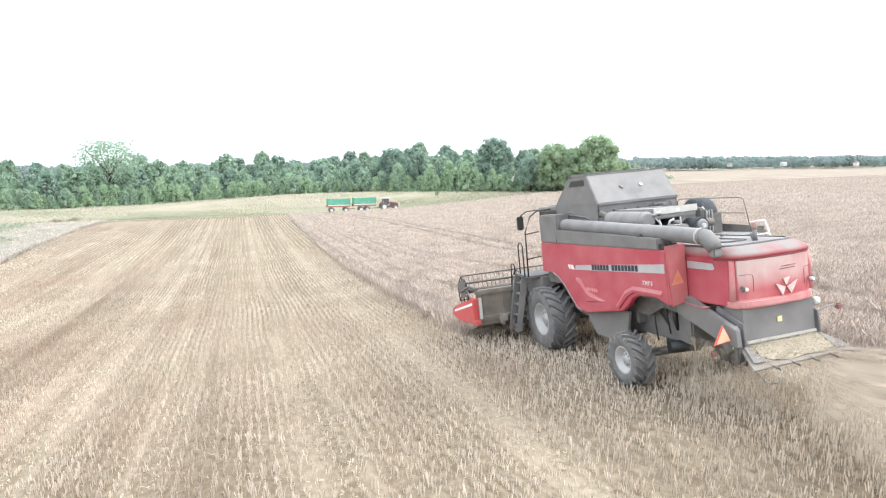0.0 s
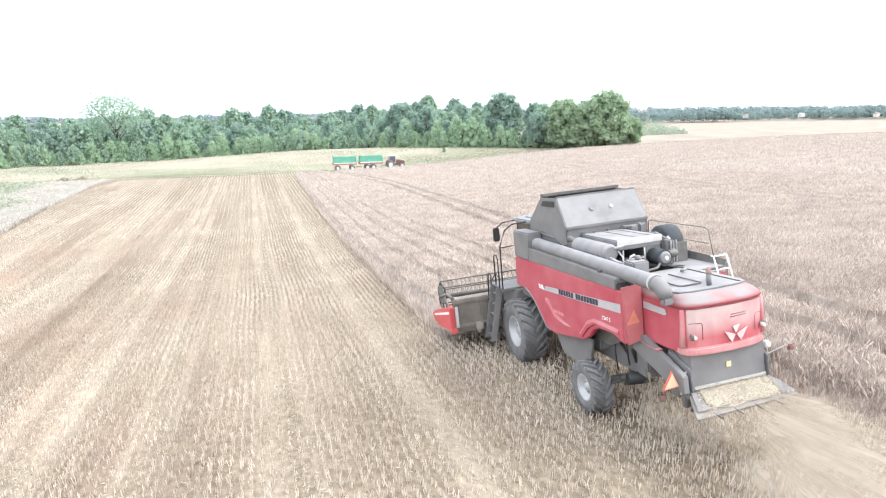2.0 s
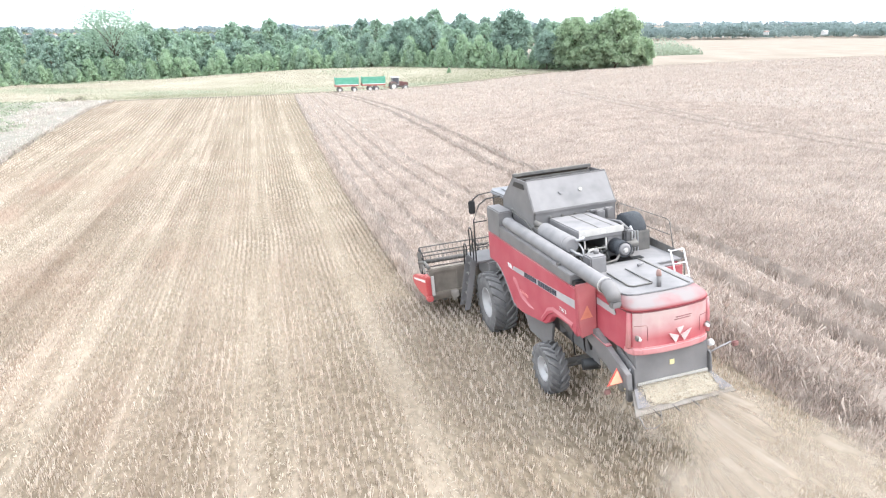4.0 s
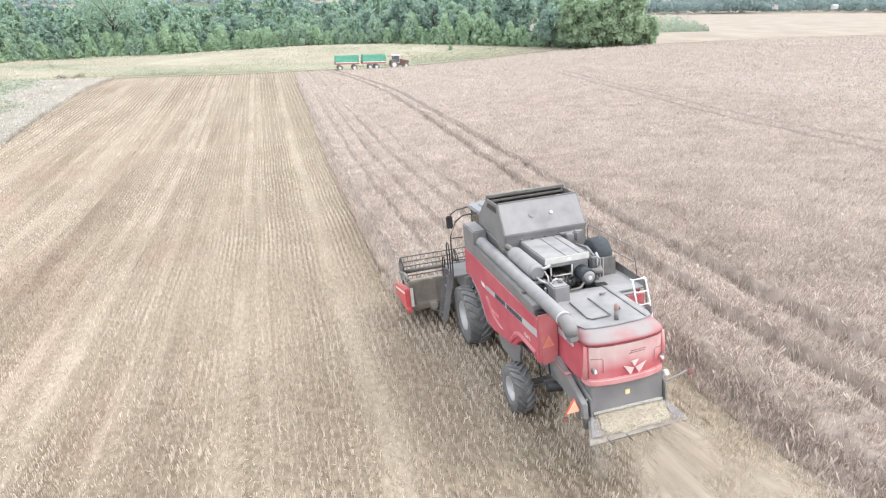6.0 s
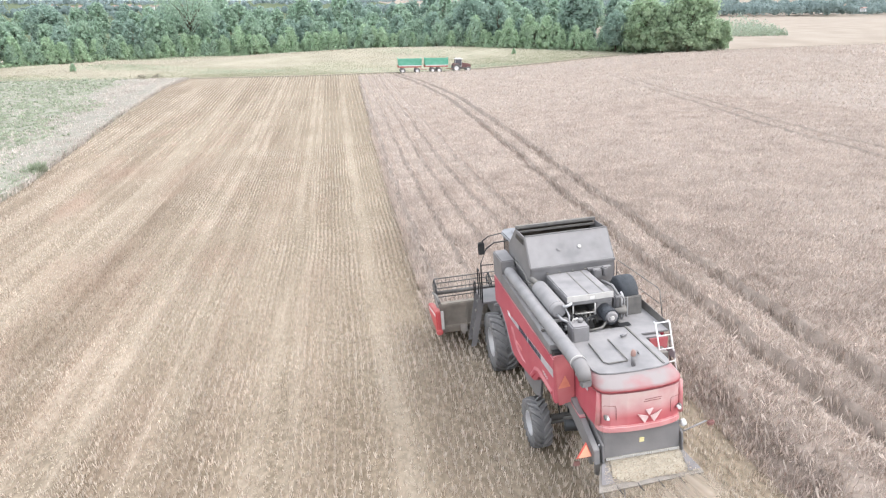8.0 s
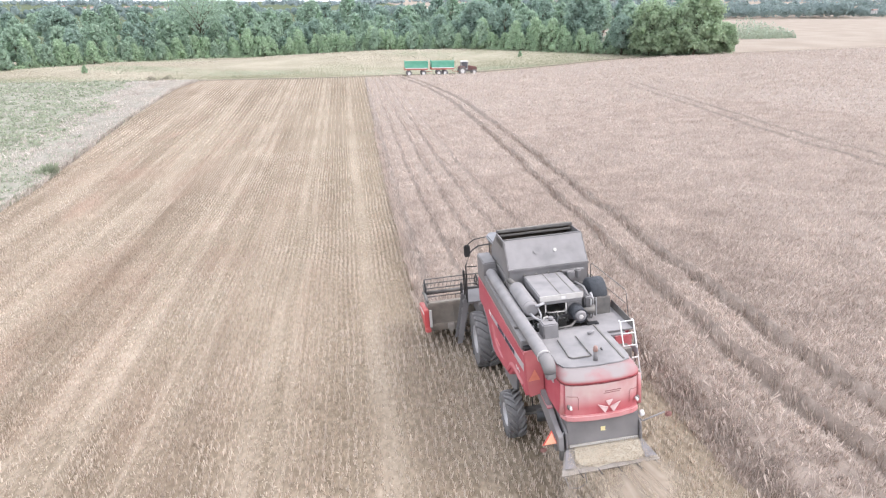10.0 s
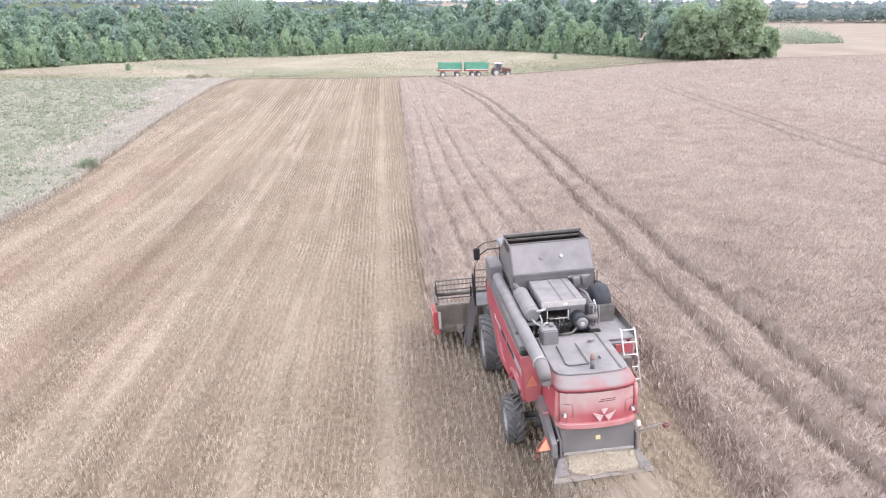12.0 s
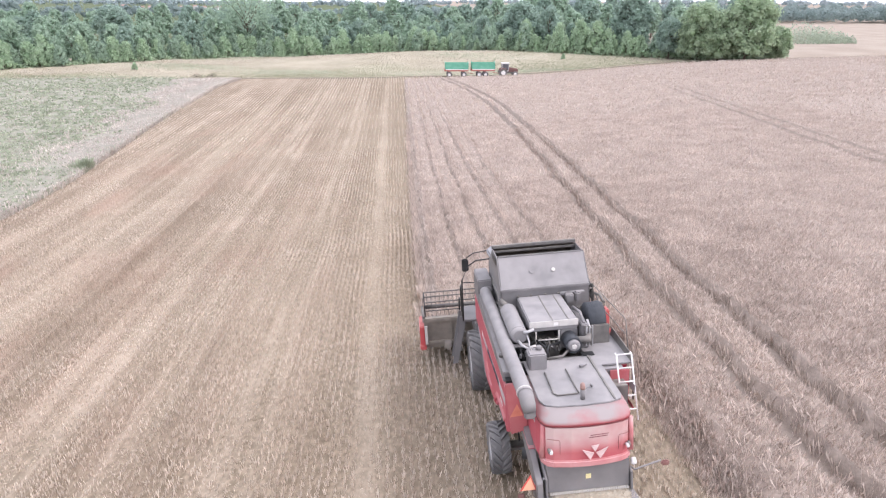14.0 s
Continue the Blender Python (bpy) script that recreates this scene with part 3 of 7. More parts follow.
# loose straw and chaff on the ground between the rows
K = 70000
X, Y = rng.uniform(-34, CUT_RIGHT, K), -14 + 62 * rng.random(K) ** 1.6
on = (X > verge_x(Y)) & ~standing(X, Y)
on &= rng.random(K) < 0.2 + 0.8 * lane(X, Y)
X, Y = X[on], Y[on]
a, ln = rng.uniform(0, np.pi, X.size), rng.uniform(0.03, 0.09, X.size)
dx, dy, wd = np.cos(a) * ln / 2, np.sin(a) * ln / 2, 0.007 + 0.00035 * np.maximum(Y, 0)
Z = land(X, Y) + rng.uniform(0.02, 0.07, X.size)
nx, ny = -np.sin(a) * wd, np.cos(a) * wd
v = np.stack([np.stack([X - dx - nx, Y - dy - ny, Z], -1), np.stack([X + dx - nx, Y + dy - ny, Z + rng.normal(0, 0.02, X.size)], -1), np.stack([X + dx + nx, Y + dy + ny, Z + 0.004], -1), np.stack([X - dx + nx, Y - dy + ny, Z + 0.004], -1)], 1).reshape(-1, 3)
mesh_object("loose_straw", v, np.arange(len(v)).reshape(-1, 4), M["litter"], "stuff", "loose chopped straw lying between the stubble rows", "straw")

# standing crop: a dense canopy, coloured as the shaded depth, with stalks and ears over it
CROP_H = 0.62


def canopy(x, y):
    rough = np.array([0.15 * noise.noise((a * 0.5, b * 0.3, 0.0)) + 0.5 * noise.noise((a * 3.1, b * 1.9, 3.0)) for a, b in zip(x.ravel(), y.ravel())]).reshape(x.shape)
    gaps = np.clip(np.array([0.75 + 1.1 * noise.noise((a * 1.3, b * 0.7, 9.0)) for a, b in zip(x.ravel(), y.ravel())]).reshape(x.shape), 0.1, 1.3)
    rows = -0.42 * gaps * (1 - 0.95 * step(3, 5, x)) * (1 - 0.5 * step(40, 90, y)) * np.maximum(np.sin(x * 2 * np.pi / 1.45 + 0.25 * np.sin(y * 0.4)), 0) ** 6
    return CROP_H - 0.08 + 0.17 * rough + rows


RUTS = [c + o for c, w in ((5.6, 0.07), (7.35, 0.07), (24.5, -0.06), (26.3, -0.06)) for o in (-0.36 - w, -0.25 - w, 0.0, 0.25 + w, 0.36 + w)]
cxs = np.concatenate([np.arange(CUT_LEFT, 12, 0.15), np.arange(12, 23, 0.3), np.arange(23, 28, 0.3), np.arange(28, 60, 0.5), 60 * 1.06 ** np.arange(0, 24)])
cxs = np.unique(np.concatenate([cxs[[min(abs(c - r) for r in RUTS + [CUT_RIGHT]) > 0.08 for c in cxs]], RUTS, [CUT_RIGHT + 0.002, CUT_RIGHT + 0.06]]))
cys = np.concatenate([np.arange(-36, -14, 0.8), np.arange(-14, CUT_AHEAD, 0.25), np.arange(CUT_AHEAD, 34, 0.25), np.arange(34, 70, 0.6), np.arange(70, 144.6, 1.5)])
GX, GY = np.meshgrid(cxs, cys)
# the grid bends with the wheel tracks, so that their sides stay clean
near_x, far_x = drift(cys)
GX = GX + np.stack([np.interp(cxs, [3.3, 4.7, 8.4, 23.5, 27.5], [0, n - 5.6, n - 5.6, f - 24.5, f - 24.5]) for n, f in zip(near_x, far_x)])
rut = np.array([1.0 if min(abs(c - k) - w for k, w in ((5.6, 0.32), (7.35, 0.32), (24.5, 0.19), (26.3, 0.19))) < 0.01 else 0.0 for c in cxs])
depth = np.where(cxs[None] < 20, 1.0, 0.85 * (1 - step(80, 105, GY)))
up = canopy(GX, GY) * (1 - 0.8 * rut[None] * depth)
# the cut edges slope down over a hand's width or two
up = up * np.where(GY < CUT_AHEAD, step(-0.1, 1.1, GX - CUT_RIGHT), step(-0.02, 0.3, GX - CUT_LEFT))
free = ~standing(GX - 1e-4, GY - 1e-4) | ~standing(GX - 0.03, GY)
up[free] = 0.0
up[-1] = 0.0
V = np.stack([GX + rng.normal(0, 0.02, GX.shape), GY + rng.normal(0, 0.02, GY.shape), land(GX, GY) + up], -1).reshape(-1, 3)
nx = len(cxs)
i = (np.arange(len(cys) - 1)[:, None] * nx + np.arange(nx - 1)[None]).ravel()
mx, my = (GX[:-1, :-1] + GX[1:, 1:]).ravel() / 2, (GY[:-1, :-1] + GY[1:, 1:]).ravel() / 2
i = i[standing(mx, my)]
mesh_object("shaded_crop_canopy", V, np.stack([i, i + 1, i + nx + 1, i + nx], 1), M["canopy"], "stuff", "ripe pinkish beige grain crop standing uncut", "crop", smooth=True)


def crop(name, x0, x1, y0, y1, per_m2, n, h, w):
    soft_x0, soft_x1, soft_y0, soft_y1 = 2.0 * (x0 > CUT_LEFT), 2.0 * (x1 < 220), 4.0 * (y0 > 0), 4.0 * (y1 < 140)
    k = int((x1 - x0 + soft_x0 + soft_x1) * (y1 - y0 + soft_y0 + soft_y1) * per_m2)
    X, Y = rng.uniform(x0 - soft_x0, x1 + soft_x1, k), rng.uniform(y0 - soft_y0, y1 + soft_y1, k)
    # neighbouring stands thin out into one another
    fade = np.ones(k)
    for a, s in ((X - x0, soft_x0), (x1 - X, soft_x1), (Y - y0, soft_y0), (y1 - Y, soft_y1)):
        if s:
            fade = fade * np.clip((a + s) / (2 * s), 0, 1)
    keep = rng.random(k) < fade
    X, Y = X[keep], Y[keep]
    k = len(X)
    X = X + 0.21 * (1 - step(3, 5, X)) * np.sin(X * 2 * np.pi / 1.45)
    cell = np.floor(X / 0.34).astype(int) * 7919 + np.floor(Y / 0.5 + 0.4 * np.sin(X * 5)).astype(int) * 104729
    clump = ((np.abs(cell) * 2654435761) % 1000) / 1000.0
    groove = (1 - step(3, 5, X)) * np.maximum(np.sin(X * 2 * np.pi / 1.45 + 0.25 * np.sin(Y * 0.4)), 0) ** 3
    on = standing(X, Y) & (rng.random(k) > track(X, Y)) & (rng.random(k) > 0.95 * groove) & (rng.random(k) < 0.55 + 0.5 * clump)
    X, Y = X[on], Y[on]
    base = land(X, Y) + CROP_H * 0.74
    edge = np.minimum(np.abs(X - CUT_LEFT), 9)
    low = (edge < 0.25) | (track(X, Y) > 0.02)
    lean_in = np.where(Y < CUT_AHEAD, step(-0.1, 1.1, X - CUT_RIGHT), 1.0)
    base = np.where(low, land(X, Y) + 0.12, land(X, Y) + (base - land(X, Y)) * lean_in)
    top = land(X, Y) + CROP_H * np.where(low, 0.8, np.maximum(lean_in, 0.3)) + h * rng.uniform(0.3, 1.1, X.size)
    v, q = blades(X, Y, base, top - base, w * rng.uniform(0.8, 1.2, X.size), np.where(low, 0.4, rng.uniform(0.2, 1.1, X.size)), n, tip=0.4)
    mesh_object(name, v, q, M["ear"] if w < 0.04 else M["ear_far"], "stuff", "ripe beige stalks and drooping ears of uncut grain", "crop")


crop("crop_ears", CUT_LEFT, 14, -13, 26, 165, 3, 0.12, 0.018)
crop("crop_ears", 14, 34, -10, 26, 105, 2, 0.12, 0.019)
crop("crop_ears", CUT_LEFT, 45, 26, 62, 58, 2, 0.13, 0.03)
crop("crop_ears", CUT_LEFT, 85, 62, 118, 10, 2, 0.16, 0.1)
crop("crop_ears", CUT_LEFT, 110, 118, 144, 5, 2, 0.16, 0.12)
crop("crop_ears", 45, 100, 5, 62, 8, 2, 0.16, 0.08)
crop("crop_ears", 34, 45, -5, 26, 24, 2, 0.14, 0.045)
crop("crop_ears", 85, 110, 62, 118, 5, 2, 0.16, 0.12)
crop("crop_ears", 100, 225, 20, 144, 2.4, 2, 0.2, 0.18)


# stalks that stand along the cut edges and beside the wheel tracks
def edge_stalks(line, y0, y1, per_m, wide=0.11, low=0.45, high=1.0):
    k = int((y1 - y0) * per_m)
    Y = rng.uniform(y0, y1, k)
    X = line(Y) + rng.normal(0, wide, k)
    v, q = blades(X, Y, land(X, Y) - 0.02, CROP_H * rng.uniform(low, high, k), np.full(k, 0.022), np.full(k, 0.5), 3, tip=0.4)
    mesh_object("edge_stalks", v, q, M["ear"], "stuff", "ripe stalks along the edge of the standing crop", "crop")


edge_stalks(lambda y: CUT_RIGHT + 0.25 + 0 * y, -14, CUT_AHEAD, 95, 0.2, 0.25, 0.55)
edge_stalks(lambda y: CUT_RIGHT + 0.75 + 0 * y, -14, CUT_AHEAD, 120, 0.22, 0.6, 1.0)
edge_stalks(lambda y: CUT_LEFT + 0.05 + 0 * y, CUT_AHEAD, 60, 40)
for shift in (-0.4, 0.4, 1.35, 2.15):
    edge_stalks(lambda y: drift(y)[0] + shift, -13, 55, 38)

# the strip left of the stubble: pale uncut crop along the border and grey-green weeds beyond
def verge(name, y0, y1, per_m2, n, h, w):
    k = int(60 * (y1 - y0) * per_m2)
    Y = rng.uniform(y0, y1, k)
    off = rng.uniform(0.0, 1, k) ** 1.5 * 75
    X = verge_x(Y) - off
    green = step(0, 5, off + 1.5 - 0.12 * np.maximum(Y - 32, 0) + 1.6 * np.sin(Y * 0.21) + 2 * np.sin(X * 0.5))
    on = (rng.random(k) > 0.7 * green) & (rng.random(k) < 0.75 + 0.3 * np.sin(X * 0.6) * np.sin(Y * 0.45))
    X, Y = X[on], Y[on]
    H = h * rng.uniform(0.6, 1.2, X.size) * (1 + 0.25 * np.sin(X * 0.43 + 1) * np.sin(Y * 0.37))
    v, q = blades(X, Y, land(X, Y), H, np.full(X.size, w), rng.uniform(0.3, 1.0, X.size), n, tip=0.5)
    mesh_object(name, v, q, M["margin"], "stuff", "pale uncut grain along the field margin", "crop")


def leaf_mass(name, X, Y, Z, lo, hi, material, text, category):
    """Loose leaves, each a small tilted quad."""
    k = len(X)
    c = np.stack([X, Y, Z], -1)
    d = rng.normal(size=(k, 3))
    d /= np.linalg.norm(d, axis=1)[:, None]
    e = np.cross(d, rng.normal(size=(k, 3)))
    e /= np.linalg.norm(e, axis=1)[:, None]
    s = rng.uniform(lo, hi, k)[:, None]
    v = np.stack([c - d * s, c + e * s * 0.8, c + d * s, c - e * s], 1).reshape(-1, 3)
    mesh_object(name, v, np.arange(len(v)).reshape(-1, 4), material, "stuff", text, category)


def weed_clumps(y0, y1, k, per, lo, hi):
    """Low leafy weeds in hummocks, thinning out towards the pale crop of the margin."""
    Y = rng.uniform(y0, y1, k)
    off = rng.uniform(0, 1, k) ** 1.5 * 75
    X = verge_x(Y) - 0.4 - off
    green = step(-3, 8, off + 1.5 - 0.12 * np.maximum(Y - 32, 0) + 1.6 * np.sin(Y * 0.21) + 2 * np.sin(X * 0.5))
    on = rng.random(k) < 0.9 * green
    X, Y = np.repeat(X[on], per), np.repeat(Y[on], per)
    big = np.repeat(rng.uniform(0.3, 1.3, on.sum()), per)
    X, Y = X + rng.normal(0, 0.3, X.size) * big, Y + rng.normal(0, 0.35, X.size) * big
    on = X < verge_x(Y) - 0.1
    X, Y, big = X[on], Y[on], big[on]
    leaf_mass("weeds", X, Y, land(X, Y) + 0.2 + 0.36 * big * rng.random(X.size), lo, hi, M["weed"], "tangled grey-green weeds on the field margin", "weeds")


weed_clumps(5, 60, 9000, 12, 0.07, 0.16)
weed_clumps(60, 148, 7500, 9, 0.1, 0.26)
verge("margin_crop", 0, 60, 13, 2, 0.6, 0.04)
verge("margin_crop", 60, 148, 6, 2, 0.6, 0.08)
# the standing mass under the margin crop, shade mixed into its dark colour, with its upright cut face
mys = np.arange(22, 148, 0.7)
mxs = np.array([0.0, -0.04, -0.4, -1.0, -2.0, -3.0, -4.5, -6.0, -8.0, -11.0, -15.0, -20.0, -27.0, -36.0, -50.0, -80.0])
GX, GY = np.meshgrid(mxs, mys)
GX = GX + verge_x(GY) - 0.12 + rng.normal(0, 0.07, GX.shape)
tall = np.where(mxs[None] > -0.02, -0.05, 0.5) * (1 + rng.normal(0, 0.12, GX.shape))
V = np.stack([GX, GY, land(GX, GY) + tall * np.interp(mxs, [-80, -6, -2.5], [0.75, 0.75, 1])[None]], -1).reshape(-1, 3)
i = (np.arange(len(mys) - 1)[:, None] * len(mxs) + np.arange(len(mxs) - 1)[None]).ravel()
quads = np.stack([i, i + 1, i + len(mxs) + 1, i + len(mxs)], 1)
mid = V[quads].mean(1)
off = verge_x(mid[:, 1]) - mid[:, 0]
weedy = off + 1.5 - 0.12 * np.maximum(mid[:, 1] - 32, 0) + 1.6 * np.sin(mid[:, 1] * 0.21) + rng.normal(0, 0.8, off.size) > 3.0
mesh_object("margin_canopy", V, quads[~weedy], M["shaded_margin_mass"], "stuff", "uncut grain standing along the field margin", "crop", smooth=True)
mesh_object("weed_canopy", V, quads[weedy], M["shaded_weed_mass"], "stuff", "matted grey-green weeds on the field margin", "weeds", smooth=True)
k = 15000
Y = rng.uniform(24, 148, k)
X = verge_x(Y) - 0.15 - 9 * rng.random(k) ** 1.8
v, q = blades(X, Y, land(X, Y), rng.uniform(0.4, 0.68, k), 0.03 + 0.0005 * Y, np.full(k, 0.45), 2, tip=0.4)
mesh_object("margin_crop", v, q, M["margin"], "stuff", "pale uncut grain along the field margin", "crop")

# a rank green tussock by the border of the stubble
k = 260
X, Y = -34.2 + rng.normal(0, 0.8, k), 44.6 + rng.normal(0, 1.0, k)
X = np.minimum(X, verge_x(Y) - 0.1)
v, q = blades(X, Y, land(X, Y), 1.0 * np.exp(-((X + 34.2) ** 2 + (Y - 44.6) ** 2) / 2.4) + 0.25, np.full(k, 0.06), np.full(k, 0.5), 2, tip=0.4)
mesh_object("weed_tussock", v, q, M["weed"], "stuff", "rank green weeds at the border of the stubble", "weeds")

# dry grass on the rise before the wood, greener along the track at the end of the field
k = 130000
X, Y = rng.uniform(-160, 100, k), 152.4 + 80 * rng.random(k) ** 1.3
keep = Y < np.interp(X, [-260, -130, -112, -100, -86, -78, -60, -20, 20, 43, 76, 100], [150, 160, 168, 174, 188, 204, 215, 222, 206, 186, 154, 146]) + 1
X, Y = X[keep], Y[keep]
tall = 0.5 + 0.5 * np.sin(X * 0.09 + 1.0) * np.sin(Y * 0.15)
green = (2.6 * np.exp(-((X + 33) / 12) ** 2 - ((Y - 161) / 5) ** 2) + np.sin(X * 0.071) + np.sin(Y * 0.21 + X * 0.05) + 1.1 * np.exp(-((Y - 155) / 6.0) ** 2) + rng.normal(0, 0.3, X.size) > 1.35)
lush = ~green & (Y + 5 * np.sin(X * 0.06) + 4 * np.sin(X * 0.17) + rng.normal(0, 1.5, X.size) < np.interp(X, [-120, -60, -20, 10, 35, 60], [163, 160, 164, 170, 196, 205]))
for tint, on, text in (("dry_grass", ~green & ~lush, "pale dry grass on the rise before the wood"), ("olive", lush, "olive faded grass along the end of the field"), ("weed", green, "green rank weeds among dry grass")):
    v, q = blades(X[on], Y[on], land(X[on], Y[on]), 0.14 + 0.26 * tall[on], np.full(on.sum(), 0.06), np.full(on.sum(), 1.1), 2, tip=0.4)
    mesh_object("rough_grass", v, q, M[tint], "stuff", text, "grass")

# ---- the wood ----
def part(name, bm, material, parent, label=""):
    """Links a bmesh as one mesh object under a thing or under a part."""
    me = bpy.data.meshes.new(name)
    bm.to_mesh(me)
    bm.free()
    me.materials.append(material)
    ob = new(name, me)
    ob.parent = parent
    return tagged(ob, label)


def add_tube(bm, points, radii, seg=8, cap=True):
    """A tapered tube along points."""
    rings = []
    pts = [Vector(p) for p in points]
    radii = radii if isinstance(radii, (list, tuple)) else [radii] * len(pts)
    for k, p in enumerate(pts):
        d = (pts[min(k + 1, len(pts) - 1)] - pts[max(k - 1, 0)]).normalized()
        a = d.cross(Vector((0, 0, 1)) if abs(d.z) < 0.95 else Vector((1, 0, 0))).normalized()
        b = d.cross(a)
        rings.append([bm.verts.new(p + radii[k] * (math.cos(t) * a + math.sin(t) * b)) for t in (2 * math.pi * s / seg for s in range(seg))])
    for r, s in zip(rings, rings[1:]):
        for j in range(seg):
            f = bm.faces.new((r[j], s[j], s[(j + 1) % seg], r[(j + 1) % seg]))
            f.smooth = True
    if cap:
        bm.faces.new(rings[0])
        bm.faces.new(rings[-1][::-1])
    return bm


def crown_mesh(name, lobes, leaves, size, material, seed, core=0.72, upright=0.0):
    """A crown: leaf sprays over the shells of many lobes, with darker hearts inside."""
    r = np.random.default_rng(seed)
    lobes = np.array(lobes)
    weight = lobes[:, 3] ** 2
    pick = r.choice(len(lobes), leaves, p=weight / weight.sum())
    d = r.normal(size=(leaves, 3))
    d /= np.linalg.norm(d, axis=1)[:, None]
    d[:, 2] = np.where(d[:, 2] < -0.5, -d[:, 2], d[:, 2])
    shell = lobes[pick, 3] * r.uniform(0.6, 1.38, leaves)
    c = lobes[pick, :3] + d * shell[:, None]
    n = d + r.normal(0, 0.42, (leaves, 3)) + [0, 0, 0.3]
    n /= np.linalg.norm(n, axis=1)[:, None]
    t = np.cross(n, r.normal(size=(leaves, 3)))
    # sprays of young trees point up and outward
    t = t * (1 - upright) + upright * (np.array([0, 0, 1.0]) + 0.5 * d)
    t /= np.linalg.norm(t, axis=1)[:, None]
    b = np.cross(n, t) * (1 - 0.5 * upright)
    s = size * r.uniform(0.6, 1.35, leaves)[:, None] * (1 + 0.4 * upright)
    quad = np.stack([c - t * s - b * s * 0.5, c + t * s * 0.8 - b * s * 0.7 + n * s * 0.2, c + t * s + b * s * 0.6, c - t * s * 0.7 + b * s + n * s * 0.25], 1).reshape(-1, 3)
    faces = [tuple(f) for f in np.arange(len(quad)).reshape(-1, 4)]
    verts = [tuple(p) for p in quad]
    bm = bmesh.new()
    bmesh.ops.create_icosphere(bm, subdivisions=1, radius=1)
    ico_v, ico_f = [v.co.copy() for v in bm.verts], [[v.index for v in f.verts] for f in bm.faces]
    bm.free()
    if core:
        for x, y, z, rad in lobes:
            o = len(verts)
            verts += [(x + p.x * rad * core, y + p.y * rad * core, z + p.z * rad * core) for p in ico_v]
            faces += [tuple(o + k for k in f) for f in ico_f]
    me = bpy.data.meshes.new(name)
    me.from_pydata(verts, [], faces)
    me.materials.append(material)
    return me


def tree_kind(name, label, category, height, spread, low, lobes, leaves, size, material, seed, core=0.72, shape=0.5, cone=False, lump=1.0, upright=0.0):
    """One tree: tapered trunk with limbs, and a crown of leaf sprays. low: height at which the crown begins."""
    r = random.Random(seed)
    root = new(name)
    tagged(root, label, category, group="trees of the wood")
    balls = []
    for k in range(lobes):
        u = (k + 0.5) / lobes
        z = low + (height - low) * (0.12 + 0.8 * u)
        wide = spread * (math.sin(math.pi * (0.18 + 0.74 * u)) ** shape) if not cone else spread * (1.05 - u) ** 0.42
        a = k * 2.4 + r.uniform(-0.5, 0.5)
        rad = spread * r.uniform(0.26, 0.46) * (1.1 - 0.35 * u) * min(1.0, (16 / lobes) ** 0.25 + 0.12) * lump
        off = max(0.0, wide - rad * 0.8) * r.uniform(0.5, 1.0)
        balls.append((off * math.cos(a), off * math.sin(a), min(z, height - rad * 0.9), rad))
    balls.append((0, 0, height - spread * (0.5 if cone else 0.35), spread * (0.22 if cone else 0.35)))
    bm = bmesh.new()
    add_tube(bm, [(0, 0, -0.4), (0.05, 0, height * 0.25), (-0.05, 0.1, height * 0.55), (0, 0, height * 0.85)], [height * 0.022, height * 0.017, height * 0.011, height * 0.004], 7)
    for x, y, z, rad in balls[::4]:
        s = max(low * 0.7, z * 0.6)
        add_tube(bm, [(0, 0, s), (x * 0.5, y * 0.5, (s + z) / 2 + 0.2), (x, y, z)], [height * 0.008, height * 0.005, height * 0.002], 5)
    part("trunk", bm, M["bark"], root)
    crown = new("crown", crown_mesh("crown", balls, leaves, size, material, seed, core * 0.9, upright))
    crown.parent = root
    return root


KINDS = {}
for k in range(4):
    KINDS["shrub", k] = tree_kind("young_tree", "young light green tree at the edge of the wood", "tree", 6.2 + 0.9 * k, 2.5 + 0.25 * k, 0.0, 36, 1250, 0.22, M["leaf_mid"] if k == 2 else M["leaf_light"], 20 + k, core=0.85, cone=True, lump=0.9, upright=0.5)
    KINDS["mid", k] = tree_kind("broadleaf_tree", "full green broadleaf tree in a wood", "tree", 10.5 + 0.8 * k, 3.3 + 0.3 * k, 0.8, 52, 1300, 0.3, M["leaf_mid"] if k % 2 else M["leaf_dark"], 40 + k, lump=0.8, upright=0.25)
    KINDS["big", k] = tree_kind("broadleaf_tree", "tall dark green broadleaf tree in a wood", "tree", 13.0 + 0.9 * k, 4.6 + 0.3 * k, 1.5, 60, 1250, 0.38, M["leaf_dark"] if k % 3 else M["leaf_mid"], 60 + k, lump=0.8)
KINDS["clump", 0] = tree_kind("lime_tree", "wide mid-green broadleaf tree with boughs to the ground", "tree", 16.5, 8.4, 0.2, 95, 11000, 0.25, M["leaf_lime"], 81, shape=0.55, lump=0.75)
KINDS["clump", 1] = tree_kind("oak_tree", "wide dark green oak with a rounded crown", "tree", 17.5, 7.4, 1.5, 64, 7000, 0.29, M["leaf_dark"], 82, lump=0.8)
KINDS["sparse", 0] = tree_kind("poplar_tree", "tall thin-leaved tree with gaps in its crown", "tree", 22.5, 12.5, 9.0, 80, 4200, 0.25, M["leaf_mid"], 83, core=0.0, shape=0.5)
used = set()
tree_rng = random.Random(5)
tree_np = np.random.default_rng(9)
EDGE_X = [-260, -130, -112, -100, -86, -78, -60, -20, 20, 43, 76, 100]
EDGE_Y = [150, 160, 168, 174, 188, 204, 215, 222, 206, 186, 154, 146]


